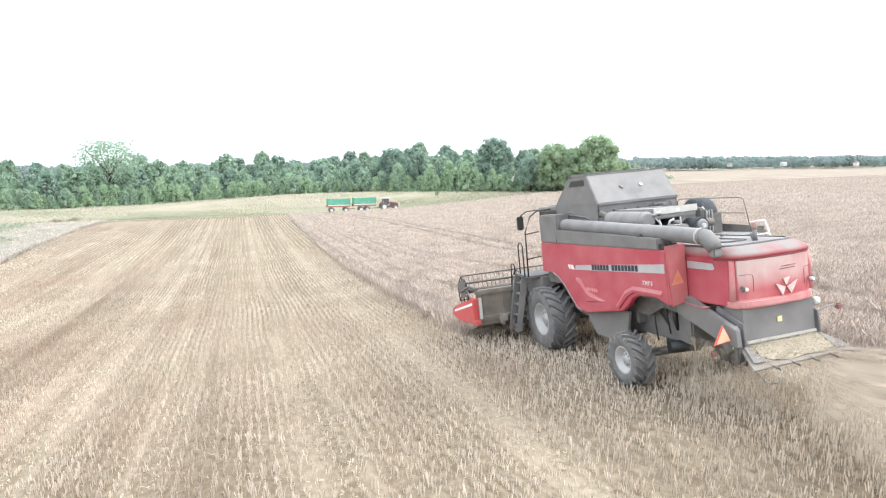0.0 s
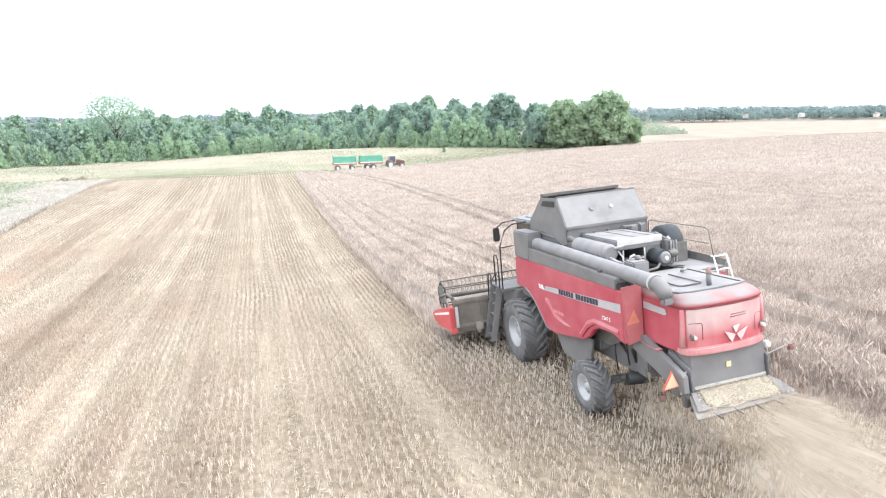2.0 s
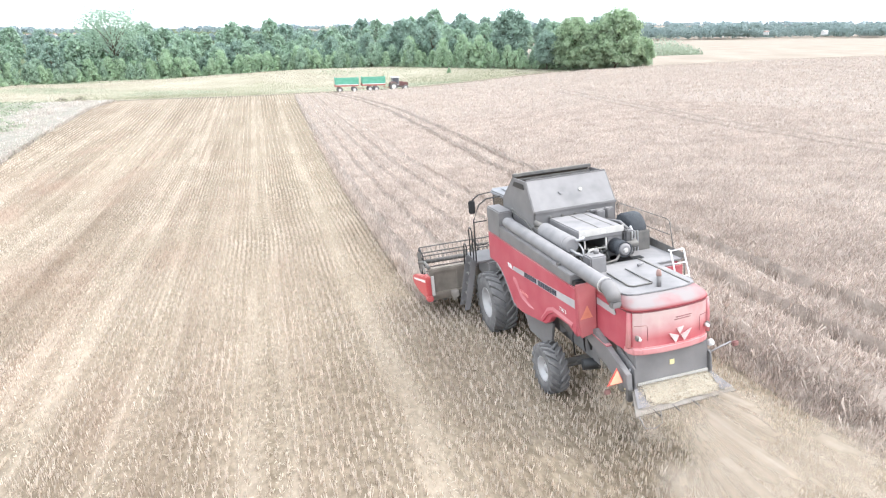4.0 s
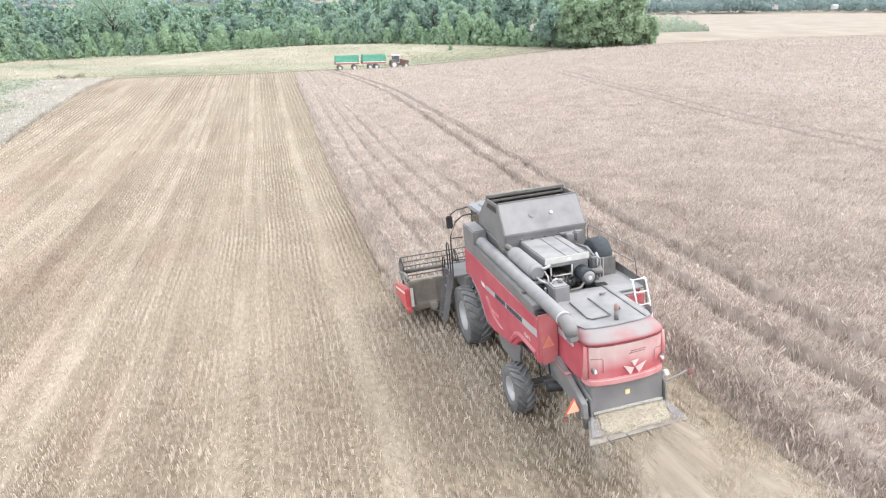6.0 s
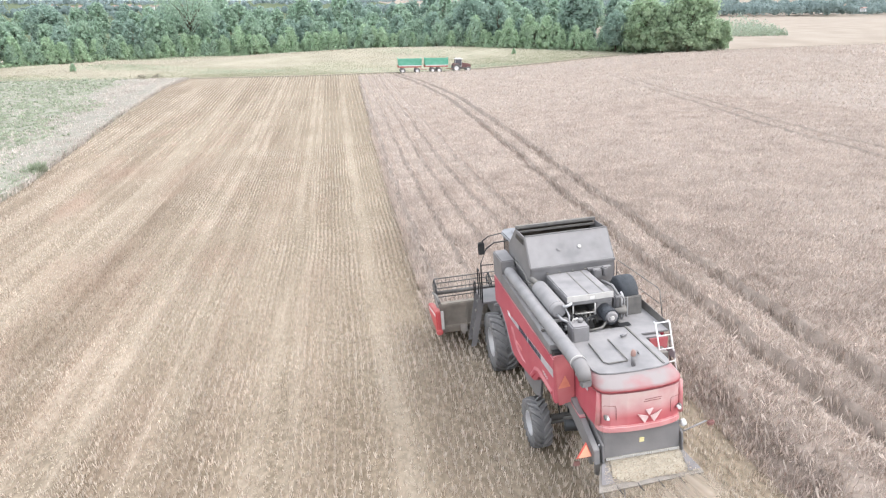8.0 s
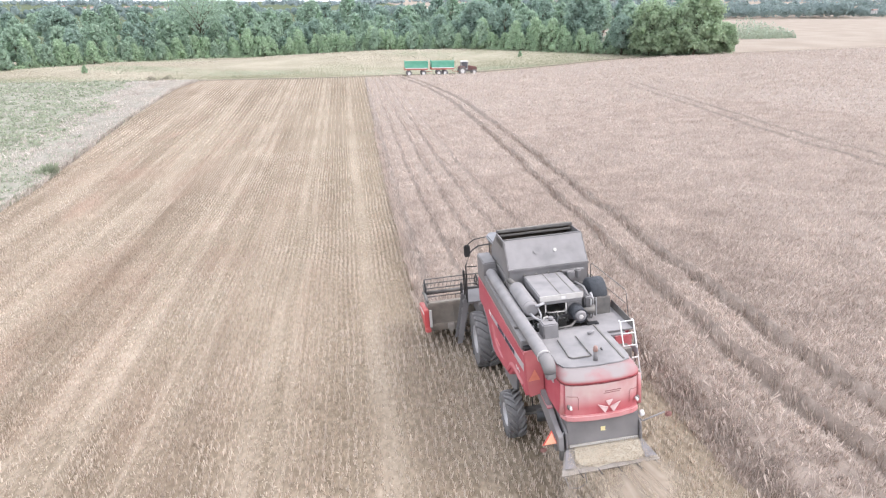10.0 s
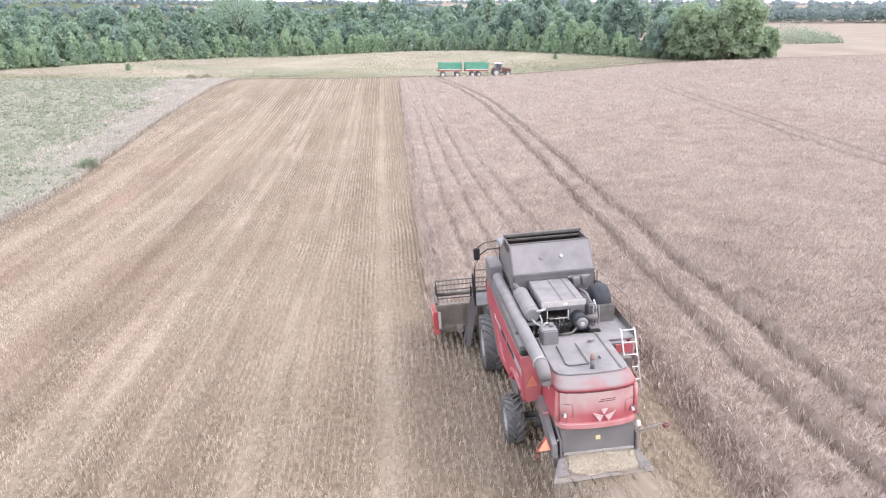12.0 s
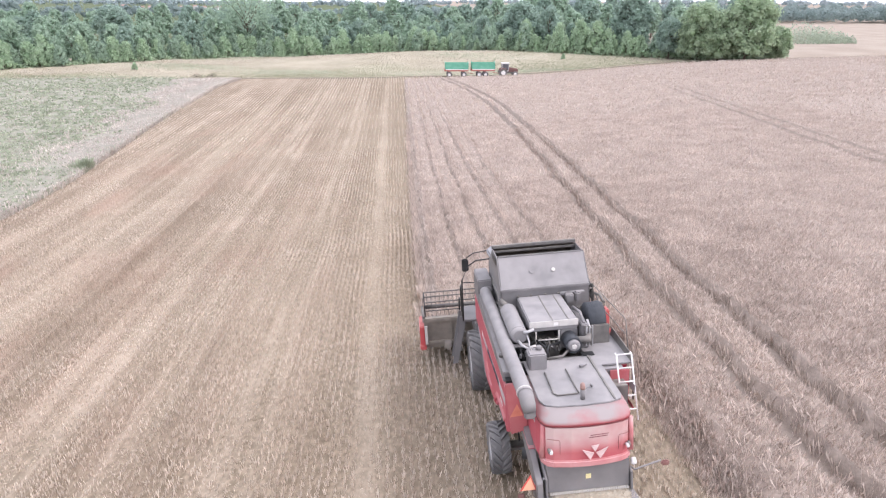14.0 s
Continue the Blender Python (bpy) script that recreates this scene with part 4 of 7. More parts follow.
def plant(kind, k, x, y, scale=1.0):
    ob = KINDS[kind, k]
    m = Matrix.Translation((x, y, float(land(x, y)) - 0.1)) @ Matrix.Rotation(tree_rng.uniform(0, 6.28), 4, "Z")
    if (kind, k) in used:
        ob = copy_thing(ob, m)
    used.add((kind, k))
    ob.matrix_basis = m @ Matrix.Scale(scale, 4)
    return ob


for kind, gap, back, x0, x1, jit in (("shrub", 2.6, 0.3, -200, 76, 4.5), ("shrub", 3.4, 4.5, -200, 80, 3.5), ("mid", 5.4, 10.0, -205, 88, 4.0), ("mid", 6.5, 20.0, -205, 92, 6.0)):
    x = x0
    while x < x1:
        k = tree_rng.randrange(4)
        y = np.interp(x, EDGE_X, EDGE_Y) + back + tree_rng.uniform(0, jit)
        plant(kind, k, x + tree_rng.uniform(-1, 1), y, tree_rng.uniform(0.58, 1.16))
        x += gap * tree_rng.uniform(0.75, 1.3)
# taller trees deeper in the wood, on rising ground
for row, (deep, gap) in enumerate(((262, 9.0), (300, 10.0), (338, 11.0))):
    x = -225.0
    while x < 0.56 * (deep + 16) - 14:
        tall = np.interp(x, [-225, -120, -70, -20, 40, 120, 200], [0.82, 0.84, 0.9, 0.97, 1.05, 1.08, 1.08]) * (1.0 + 0.1 * row)
        plant("big", tree_rng.randrange(4), x, deep + tree_rng.uniform(-9, 12), tree_rng.uniform(0.82, 1.14) * tall)
        x += gap * tree_rng.uniform(0.7, 1.35)
plant("clump", 0, 86.5, 148, 0.97)
plant("clump", 0, 77, 155, 0.87)
plant("clump", 0, 92, 157, 0.72)
plant("clump", 0, 80.5, 150.5, 0.76)
plant("clump", 0, 95.5, 149, 0.5)
plant("clump", 1, 66, 178, 0.95)
plant("clump", 1, 71, 160, 0.6)
plant("clump", 1, 38, 208, 0.92)
plant("clump", 1, -109, 232, 1.0)
plant("sparse", 0, -60, 229, 1.05)
for key, ob in KINDS.items():
    if key not in used:
        plant(*key, 40 + 7 * key[1], 240, 1.0)

# undergrowth that closes the edge of the wood
k = 34000
X = tree_np.uniform(-205, 98, k)
Y = np.interp(X, EDGE_X, EDGE_Y) + 0.3 + 12 * tree_np.random(k) ** 1.5
Z = land(X, Y) + tree_np.random(k) ** 1.4 * (1.3 + 0.9 * np.sin(X * 0.9) * np.sin(X * 0.37) + 0.06 * (Y - np.interp(X, EDGE_X, EDGE_Y)))
c = np.stack([X, Y, Z], -1)
d = tree_np.normal(size=(k, 3))
d /= np.linalg.norm(d, axis=1)[:, None]
e = np.cross(d, tree_np.normal(size=(k, 3)))
e /= np.linalg.norm(e, axis=1)[:, None]
s = tree_np.uniform(0.12, 0.3, k)[:, None]
v = np.stack([c - d * s, c + e * s * 0.8, c + d * s, c - e * s], 1).reshape(-1, 3)
mesh_object("undergrowth", v, np.arange(len(v)).reshape(-1, 4), M["leaf_light"], "stuff", "low green undergrowth along the edge of the wood", "undergrowth")

# brown brush lying by the track at the end of the field
for x, y in ((-56.5, 152.6), (-52.6, 152.9)):
    k = 160
    X, Y = x + tree_np.normal(0, 0.75, k), y + tree_np.normal(0, 0.5, k)
    leaf_mass("brush_heap", X, Y, land(X, Y) + tree_np.random(k) * 0.95 * np.exp(-((X - x) / 1.2) ** 2), 0.05, 0.16, M["dead_leaf"], "low brown heap of dead brush in dry grass", "brush")

# ---- distant woods and hills on the horizon ----
def far_wood(name, x0, x1, y, depth, height, count, material, text, k=14, leaf=0.62):
    r = np.random.default_rng(int(abs(x0)) + int(y))
    X, Y = r.uniform(x0, x1, count), y + depth * r.random(count)
    H = height * r.uniform(0.55, 1.15, count) * (0.8 + 0.3 * np.sin(X * 0.013 + 1) * np.sin(X * 0.041))
    base = land(X, Y)
    d = r.normal(size=(count, k, 3))
    d /= np.linalg.norm(d, axis=2)[..., None]
    rad = H[:, None, None] * 0.42
    c = np.stack([X, Y, base + H * 0.6], -1)[:, None] + d * rad * r.uniform(0.45, 1.2, (count, k, 1)) * [1.35, 1.35, 1.0]
    t = np.cross(d, r.normal(size=d.shape))
    t /= np.linalg.norm(t, axis=2)[..., None]
    b = np.cross(d, t)
    s = rad * leaf * r.uniform(0.6, 1.3, (count, k, 1))
    v = np.stack([c - t * s - b * s, c + t * s - b * s, c + t * s + b * s, c - t * s + b * s], 2).reshape(-1, 3)
    mesh_object(name, v, np.arange(len(v)).reshape(-1, 4), material, "stuff", text, "wood")


# the haze over these woods is painted into their leaf colours
far_wood("far_wood", 260, 900, 600, 110, 15, 560, M["hazed_far_leaf"], "hazy wood beyond the crest of the field", 110, 0.15)
far_wood("far_wood", -900, 1700, 900, 260, 15, 900, M["hazed_far_leaf"], "hazy blue-green wood on the horizon", 24, 0.42)
far_wood("far_wood", -1800, 2600, 1700, 300, 16, 1100, M["hazed_ridge_leaf"], "hazy blue-green wood on the horizon", 24, 0.42)

# ---- bushes at the end of the wood ----
for x, y, s in ((-77.6, 167, 0.32), (44.2, 172, 0.26), (106, 176, 0.55), (111, 181, 0.45), (117, 186, 0.4), (121, 192, 0.45)):
    plant("shrub", 1, x, y, s)

# low scrub beyond the end of the wood
for k, (x, y, r, h) in enumerate(((150, 226, 9, 9.5), (160, 236, 8, 8.5), (170, 243, 8, 8.0), (180, 252, 8, 6.5), (191, 260, 7, 5.0))):
    c = 900
    a, d = tree_np.uniform(0, 6.28, c), np.sqrt(tree_np.random(c))
    X, Y = x + r * d * np.cos(a), y + 0.6 * r * d * np.sin(a)
    Z = land(X, Y) + h * np.sqrt(1 - d ** 2) * tree_np.uniform(0.1, 1.0, c) * (0.8 + 0.2 * np.sin(X * 1.3 + k))
    leaf_mass("scrub", X, Y, Z, 0.2, 0.42, M["leaf_scrub"], "low grey-green scrub beyond the end of the wood", "scrub")

# ---- the combine harvester; its own frame: x right, y ahead, origin on the ground under the front axle ----
def bm_box(bm, lo, hi, bevel=0.0):
    k = bmesh.ops.create_cube(bm, size=1)["verts"]
    for q in k:
        q.co = Vector([lo[n] + (q.co[n] + 0.5) * (hi[n] - lo[n]) for n in range(3)])
    if bevel:
        bmesh.ops.bevel(bm, geom=list({e for q in k for e in q.link_edges}), offset=bevel, segments=2, affect="EDGES")
    return bm


def box(lo, hi, bevel=0.015):
    return bm_box(bmesh.new(), lo, hi, bevel)


def bm_slab(bm, outline, axis, lo, hi, bevel=0.0):
    """An outline in the plane across axis, given thickness from lo to hi."""
    other = [n for n in range(3) if n != axis]

    def at(p, d):
        c = [0.0] * 3
        c[other[0]], c[other[1]], c[axis] = p[0], p[1], d
        return Vector(c)

    a = [bm.verts.new(at(p, lo)) for p in outline]
    b = [bm.verts.new(at(p, hi)) for p in outline]
    faces = [bm.faces.new(a), bm.faces.new(b[::-1])]
    n = len(a)
    for k in range(n):
        faces.append(bm.faces.new((a[k], b[k], b[(k + 1) % n], a[(k + 1) % n])))
    bmesh.ops.recalc_face_normals(bm, faces=faces)
    if bevel:
        edges = list({e for f in faces for e in f.edges})
        bmesh.ops.bevel(bm, geom=edges, offset=bevel, segments=2, affect="EDGES")
    return bm


def slab(outline, axis, lo, hi, bevel=0.0):
    return bm_slab(bmesh.new(), outline, axis, lo, hi, bevel)


def plate(corners, thick):
    """A flat sheet with four or more corners anywhere in space."""
    bm = bmesh.new()
    c = [Vector(p) for p in corners]
    n = (c[1] - c[0]).cross(c[2] - c[0]).normalized() * thick
    a, b = [bm.verts.new(p) for p in c], [bm.verts.new(p + n) for p in c]
    bm.faces.new(a[::-1])
    bm.faces.new(b)
    for k in range(len(a)):
        bm.faces.new((a[k], a[(k + 1) % len(a)], b[(k + 1) % len(a)], b[k]))
    bmesh.ops.recalc_face_normals(bm, faces=bm.faces)
    return bm


def wedge(outer, inner, x0, x1):
    """A pressed form on a side panel: an outline at x0 that narrows to an inner one at x1."""
    bm = bmesh.new()
    a, b = [bm.verts.new((x0, y, z)) for y, z in outer], [bm.verts.new((x1, y, z)) for y, z in inner]
    for k in range(len(a)):
        bm.faces.new((a[k], b[k], b[(k + 1) % len(a)], a[(k + 1) % len(a)]))
    bm.faces.new(b)
    bmesh.ops.recalc_face_normals(bm, faces=bm.faces)
    return bm


def tube(points, radius, seg=10):
    return add_tube(bmesh.new(), points, radius, seg)


def lathe(profile, centre, seg=40, cap=True):
    """Turns a profile of (along x, radius) about an axis along x."""
    bm = bmesh.new()
    rings = [[bm.verts.new((centre[0] + x, centre[1] + r * math.cos(a), centre[2] + r * math.sin(a))) for a in (2 * math.pi * k / seg for k in range(seg))] for x, r in profile]
    for p, q in zip(rings, rings[1:]):
        for k in range(seg):
            bm.faces.new((p[k], p[(k + 1) % seg], q[(k + 1) % seg], q[k])).smooth = True
    for ring in (rings[0], rings[-1]):
        if cap and profile[0 if ring is rings[0] else -1][1] > 1e-4:
            bm.faces.new(ring)
    bmesh.ops.recalc_face_normals(bm, faces=bm.faces)
    return bm


def tyre_bm(c, radius, rim, width):
    """The carcass of a tractor tyre, about an axis along x."""
    h = width / 2
    prof = [(-h * 0.86, rim), (-h, rim + 0.3 * (radius - rim)), (-h * 0.97, rim + 0.75 * (radius - rim)), (-h * 0.86, radius - 0.065), (0, radius - 0.045), (h * 0.86, radius - 0.065), (h * 0.97, rim + 0.75 * (radius - rim)), (h, rim + 0.3 * (radius - rim)), (h * 0.86, rim)]
    bm = lathe(prof, c, 48, cap=False)
    return bm


def lug_bm(radius, width, lugs, side):
    """One slanting lug on one side of the tread of a tyre that turns about the x axis."""
    h, bm = width / 2, bmesh.new()
    a0 = 2 * math.pi * (0.5 if side > 0 else 0) / lugs
    sweep = 2 * math.pi / lugs * 1.15
    ring = []
    for u, wide in ((0.02, 0.8), (0.55, 0.95), (1.02, 1.2)):
        a, half = a0 - sweep * u, 0.2 * 2 * math.pi / lugs * wide
        lo_r = radius - 0.09 - (0.02 if u > 0.9 else 0)
        hi_r = radius + (0.015 if u < 0.9 else -0.015)
        ring.append([bm.verts.new((side * u * h, r * math.cos(b), r * math.sin(b))) for b, r in ((a - half, lo_r), (a - half * 0.75, hi_r), (a + half * 0.75, hi_r), (a + half, lo_r))])
    a, half = a0 - sweep * 1.12, 0.2 * 2 * math.pi / lugs * 1.2
    ring.append([bm.verts.new((side * h * 1.02, r * math.cos(b), r * math.sin(b))) for b, r in ((a - half, radius - 0.2), (a - half, radius - 0.12), (a + half, radius - 0.12), (a + half, radius - 0.2))])
    for p, q in zip(ring, ring[1:]):
        for j in range(3):
            bm.faces.new((p[j], p[j + 1], q[j + 1], q[j]))
    bm.faces.new(ring[0])
    bmesh.ops.recalc_face_normals(bm, faces=bm.faces)
    return bm


def tread(parent, c, radius, width, lugs):
    """All lugs round a tyre, each a part of the wheel; alike lugs share one mesh."""
    for side in (-1, 1):
        first = part("tread_lug", lug_bm(radius, width, lugs, side), M["tyre"], parent)
        for k in range(lugs):
            ob = first if k == 0 else new("tread_lug", first.data)
            ob.parent = parent
            ob.matrix_local = Matrix.Translation(c) @ Matrix.Rotation(2 * math.pi * k / lugs, 4, "X")


def wheel(parent, c, radius, rim, width, lugs, out, rim_material, tyre_label=""):
    w = new("wheel")
    w.parent = parent
    part("tyre", tyre_bm(c, radius, rim, width), M["tyre"], w, tyre_label)
    tread(w, c, radius, width, lugs)
    h = width / 2
    prof = [(out * h * 0.84, rim + 0.015), (out * h * 0.9, rim - 0.005), (out * h * 0.8, rim - 0.04), (out * h * 0.35, rim - 0.1), (out * h * 0.3, rim * 0.62), (out * h * 0.42, rim * 0.5), (out * h * 0.42, rim * 0.32), (out * h * 0.6, rim * 0.28), (out * h * 0.6, 0.0001)]
    part("rim", lathe(prof, c, 36, cap=False), rim_material, w, "dusty silver steel rim")
    bm = bmesh.new()
    for k in range(8):
        a = 2 * math.pi * k / 8
        add_tube(bm, [(c[0] + out * h * 0.4, c[1] + rim * 0.41 * math.cos(a), c[2] + rim * 0.41 * math.sin(a)), (c[0] + out * h * 0.48, c[1] + rim * 0.41 * math.cos(a), c[2] + rim * 0.41 * math.sin(a))], 0.018, 6)
    part("wheel_bolts", bm, M["dark"], w)
    return w


def lettering(text, size):
    """Flat raised letters in the built-in font, as a bmesh in the xy plane."""
    cu = bpy.data.curves.new("lettering", "FONT")
    cu.body, cu.size, cu.extrude, cu.shear = text, size, 0.003, 0.15
    ob = bpy.data.objects.new("lettering", cu)
    scene.collection.objects.link(ob)
    bpy.context.view_layer.update()
    me = bpy.data.meshes.new_from_object(ob.evaluated_get(bpy.context.evaluated_depsgraph_get()))
    bm = bmesh.new()
    bm.from_mesh(me)
    bpy.data.objects.remove(ob)
    bpy.data.meshes.remove(me)
    return bm


TILT = Matrix(((0.99739, 0.0, -0.07224, 0), (0.00585, 0.99671, 0.08079, 0), (0.072, -0.081, 0.99411, 0), (0, 0, 0, 1)))
combine = new("combine_harvester")
combine.matrix_world = TILT
tagged(combine, "dusty red combine harvester with grey grain tank in stubble", "combine harvester")

# wheels
for side in (-1, 1):
    wheel(combine, (side * 1.30, 0.0, 0.88), 0.89, 0.44, 0.66, 20, side, M["rim"], "wide black lugged front tyre")
    wheel(combine, (side * 1.38, -3.95, 0.58), 0.60, 0.30, 0.44, 18, side, M["rim"], "black lugged steering tyre")

# chassis and what hangs under it
part("chassis", bm_box(bm_box(box((-0.72, -5.2, 1.0), (0.72, 0.9, 2.0), 0.03), (-0.95, -3.7, 1.25), (0.95, -1.0, 1.9), 0.03), (-0.6, -6.4, 1.35), (0.6, -5.2, 1.95), 0.03), M["grey"], combine, "dark grey dusty steel underbody")
part("front_axle", bm_box(tube([(-1.2, 0, 0.88), (1.2, 0, 0.88)], 0.16, 12), (-0.95, -0.3, 0.6), (-0.55, 0.3, 1.4), 0.03), M["dark"], combine)
axle = tube([(-1.3, -3.95, 0.62), (1.3, -3.95, 0.62)], 0.09, 10)
bm_box(axle, (-0.35, -4.1, 0.6), (0.35, -3.8, 1.05), 0.02)
add_tube(axle, [(-1.2, -4.2, 0.66), (1.2, -4.2, 0.66)], 0.035, 8)
for side in (-1, 1):
    bm_box(axle, (side * 1.18 - 0.07, -4.1, 0.45), (side * 1.18 + 0.07, -3.8, 0.8), 0.02)
    add_tube(axle, [(side * 0.2, -4.2, 0.72), (side * 0.8, -4.2, 0.7)], 0.055, 8)
part("rear_axle", axle, M["dark"], combine, "dark steel steering axle with hydraulic rams")
for side in (-1, 1):
    part("side_skirt", slab([(-1.75, 1.45), (-3.7, 1.55), (-3.55, 0.95), (-3.2, 0.78), (-2.2, 0.78), (-1.9, 1.1)], 0, side * 1.12 - 0.03, side * 1.12 + 0.03, 0.01), M["grey"], combine, "grey lower guard panel")
    part("rear_guard", slab([(-3.7, 1.9), (-5.2, 1.95), (-5.2, 1.7), (-4.7, 1.75), (-4.2, 1.5), (-3.7, 1.55)], 0, side * 0.98 - 0.03, side * 0.98 + 0.03, 0.01), M["dark"], combine)
bm = bmesh.new()
for p, q, r in (((-0.75, -4.5, 1.9), (-0.8, -4.62, 1.15), 0.02), ((-0.9, -4.3, 1.8), (-0.95, -4.4, 1.0), 0.016), ((-0.85, -4.4, 1.6), (-0.4, -4.5, 0.9), 0.03), ((-0.75, -4.75, 1.75), (-0.7, -4.75, 1.25), 0.05)):
    add_tube(bm, [p, ((p[0] + q[0]) / 2 - 0.04, (p[1] + q[1]) / 2, (p[2] + q[2]) / 2), q], r, 8)
part("hydraulic_hoses", bm, M["black"], combine)
part("drop_pipe", tube([(-0.95, -4.75, 0.92), (-0.35, -4.9, 0.92)], 0.13, 14), M["black"], combine, "short black drum behind the rear wheel")

# red side panels with the grey ledge above
SIDE = [(0.05, 3.0), (0.07, 2.2), (-0.55, 2.2), (-0.85, 2.1), (-1.15, 1.92), (-1.45, 1.66), (-1.72, 1.42), (-1.95, 1.36), (-2.3, 1.36), (-3.75, 1.6), (-4.0, 1.74), (-4.2, 1.93), (-4.4, 2.02), (-5.0, 2.05), (-5.4, 1.93), (-5.4, 3.0)]
for side in (-1, 1):
    outline = SIDE if side < 0 else [(y if y > -4.9 else -4.9, z) for y, z in SIDE[:13]] + [(-4.9, 3.0)]
    panel = part("side_panel", slab(outline, 0, side * 1.24, side * 1.37, 0.02), M["red"], combine, "dusty red painted side panel")
    lip = bmesh.new()
    add_tube(lip, [(side * 1.36, y, z) for y, z in SIDE[2:8]], 0.03, 8)
    part("wheel_arch_lip", lip, M["grey"], panel, "grey rubber lip round the wheel arch")
    # pressed swage and recess
    part("pressed_swage", wedge([(-1.75, 2.2), (-2.0, 1.78), (-2.25, 1.62), (-3.2, 1.74), (-2.3, 1.92), (-2.02, 2.2)], [(-1.84, 2.1), (-2.03, 1.75), (-2.25, 1.64), (-2.9, 1.72), (-2.32, 1.8), (-2.05, 2.02)], side * 1.362, side * 1.4), M["red"], panel, "dusty pressed swage")
    part("arch_swage", wedge([(-3.5, 1.68), (-3.9, 2.08), (-4.25, 2.22), (-5.25, 2.22), (-5.25, 2.09), (-4.3, 2.08), (-4.02, 1.93), (-3.7, 1.64)], [(-3.6, 1.68), (-3.95, 2.0), (-4.27, 2.13), (-5.24, 2.13), (-5.24, 2.1), (-4.3, 2.09), (-4.01, 1.94), (-3.68, 1.66)], side * 1.362, side * 1.4), M["red"], panel, "dusty pressed swage over the wheel arch")
    # silver band with a dark two-word name drawn as bars, and small marks
    part("silver_band", slab([(-1.78, 2.37), (-1.86, 2.49), (-5.36, 2.735), (-5.36, 2.555)], 0, side * 1.364, side * 1.376), M["silver"], panel, "silver grey side band")
    for y0, y1 in ((-1.48, -1.56), (-1.6, -1.74)):
        part("band_mark", slab([(y0 - 0.02, 2.37), (y0 + 0.04, 2.48), (y1 + 0.04, 2.485), (y1 - 0.02, 2.375)], 0, side * 1.364, side * 1.376), M["white"], panel)
    y = -2.62
    for word in (6, 8):
        for k in range(word):
            zc = 2.48 + (-2.6 - y) * 0.058
            part("name_bar", slab([(y, zc - 0.058), (y, zc + 0.068), (y - 0.1, zc + 0.074), (y - 0.1, zc - 0.052)], 0, side * 1.372, side * 1.381), M["navy"], panel)
            y -= 0.128
        y -= 0.1
    word = part("painted_number", lettering("7347 S", 0.125), M["white"], panel, "white painted number")
    if side < 0:
        word.matrix_local = Matrix.Translation((-1.376, -4.6, 2.262)) @ Matrix.Rotation(radians(-2.5), 4, "X") @ pose(0, 0, 0, 90, 0, -90)
    else:
        word.matrix_local = Matrix.Translation((1.376, -5.2, 2.275)) @ Matrix.Rotation(radians(-2.5), 4, "X") @ pose(0, 0, 0, 90, 0, 90)
    for k in range(6):
        part("model_bar", slab([(-2.26 - 0.09 * k, 1.9), (-2.27 - 0.09 * k, 1.98), (-2.33 - 0.09 * k, 1.985), (-2.32 - 0.09 * k, 1.905)], 0, side * 1.364, side * 1.374), M["pale_red"], panel)
    ledge = [(-0.9, 3.004), (-0.9, 3.36), (-1.5, 3.34), (-5.18, 3.22), (-5.18, 3.004)] if side < 0 else [(-0.9, 3.004), (-0.9, 3.36), (-2.2, 3.32), (-2.2, 3.004)]
    part("ledge", slab(ledge, 0, side * 1.05, side * 1.365, 0.015), M["grey"], combine, "grey dusty ledge along the side")
    part("front_pillar", slab([(0.05, 3.004), (0.05, 3.74), (-0.98, 3.74), (-1.0, 3.34), (-0.9, 3.004)], 0, side * 0.98, side * 1.368, 0.03), M["grey"], combine, "grey tank corner pillar")
    # flared red box where the left side panel ends
    if side > 0:
        continue
    part("corner_box", bm_box(slab([(-1.37, 3.08), (-0.93, 3.1), (-0.93, 1.98), (-1.28, 1.9)] if side < 0 else [(1.37, 3.08), (0.93, 3.1), (0.93, 1.98), (1.28, 1.9)], 1, -5.44, -5.38, 0.012), (min(side * 1.0, side * 1.26), -5.38, 2.05), (max(side * 1.0, side * 1.26), -4.9, 2.98), 0.0), M["corner"], combine, "dusty red rear corner of the side panel")
part("corner_panel", slab([(0.94, 2.96), (1.36, 2.95), (1.34, 1.98), (0.94, 2.0)], 1, -5.06, -5.02, 0.01), M["corner"], combine, "dusty red rear corner of the side panel")
part("warning_decal", plate([(-1.3, -5.446, 2.32), (-1.02, -5.446, 2.34), (-1.14, -5.446, 2.62)], 0.004), M["faded_orange"], combine, "faded orange warning triangle sticker")

# inner body and engine bay floor
part("inner_body", bm_box(box((-1.23, -2.45, 1.9), (1.23, 0.0, 3.2), 0.01), (-1.23, -5.35, 1.95), (1.23, -2.45, 2.75), 0.01), M["dark"], combine)
part("bay_rail", bm_box(bm_box(box((-1.06, -5.2, 2.75), (-0.98, -2.45, 3.3), 0.01), (0.58, -5.0, 2.75), (0.66, -2.45, 3.06), 0.01), (-1.0, -4.5, 2.75), (0.6, -4.42, 3.04), 0.01), M["grey"], combine)

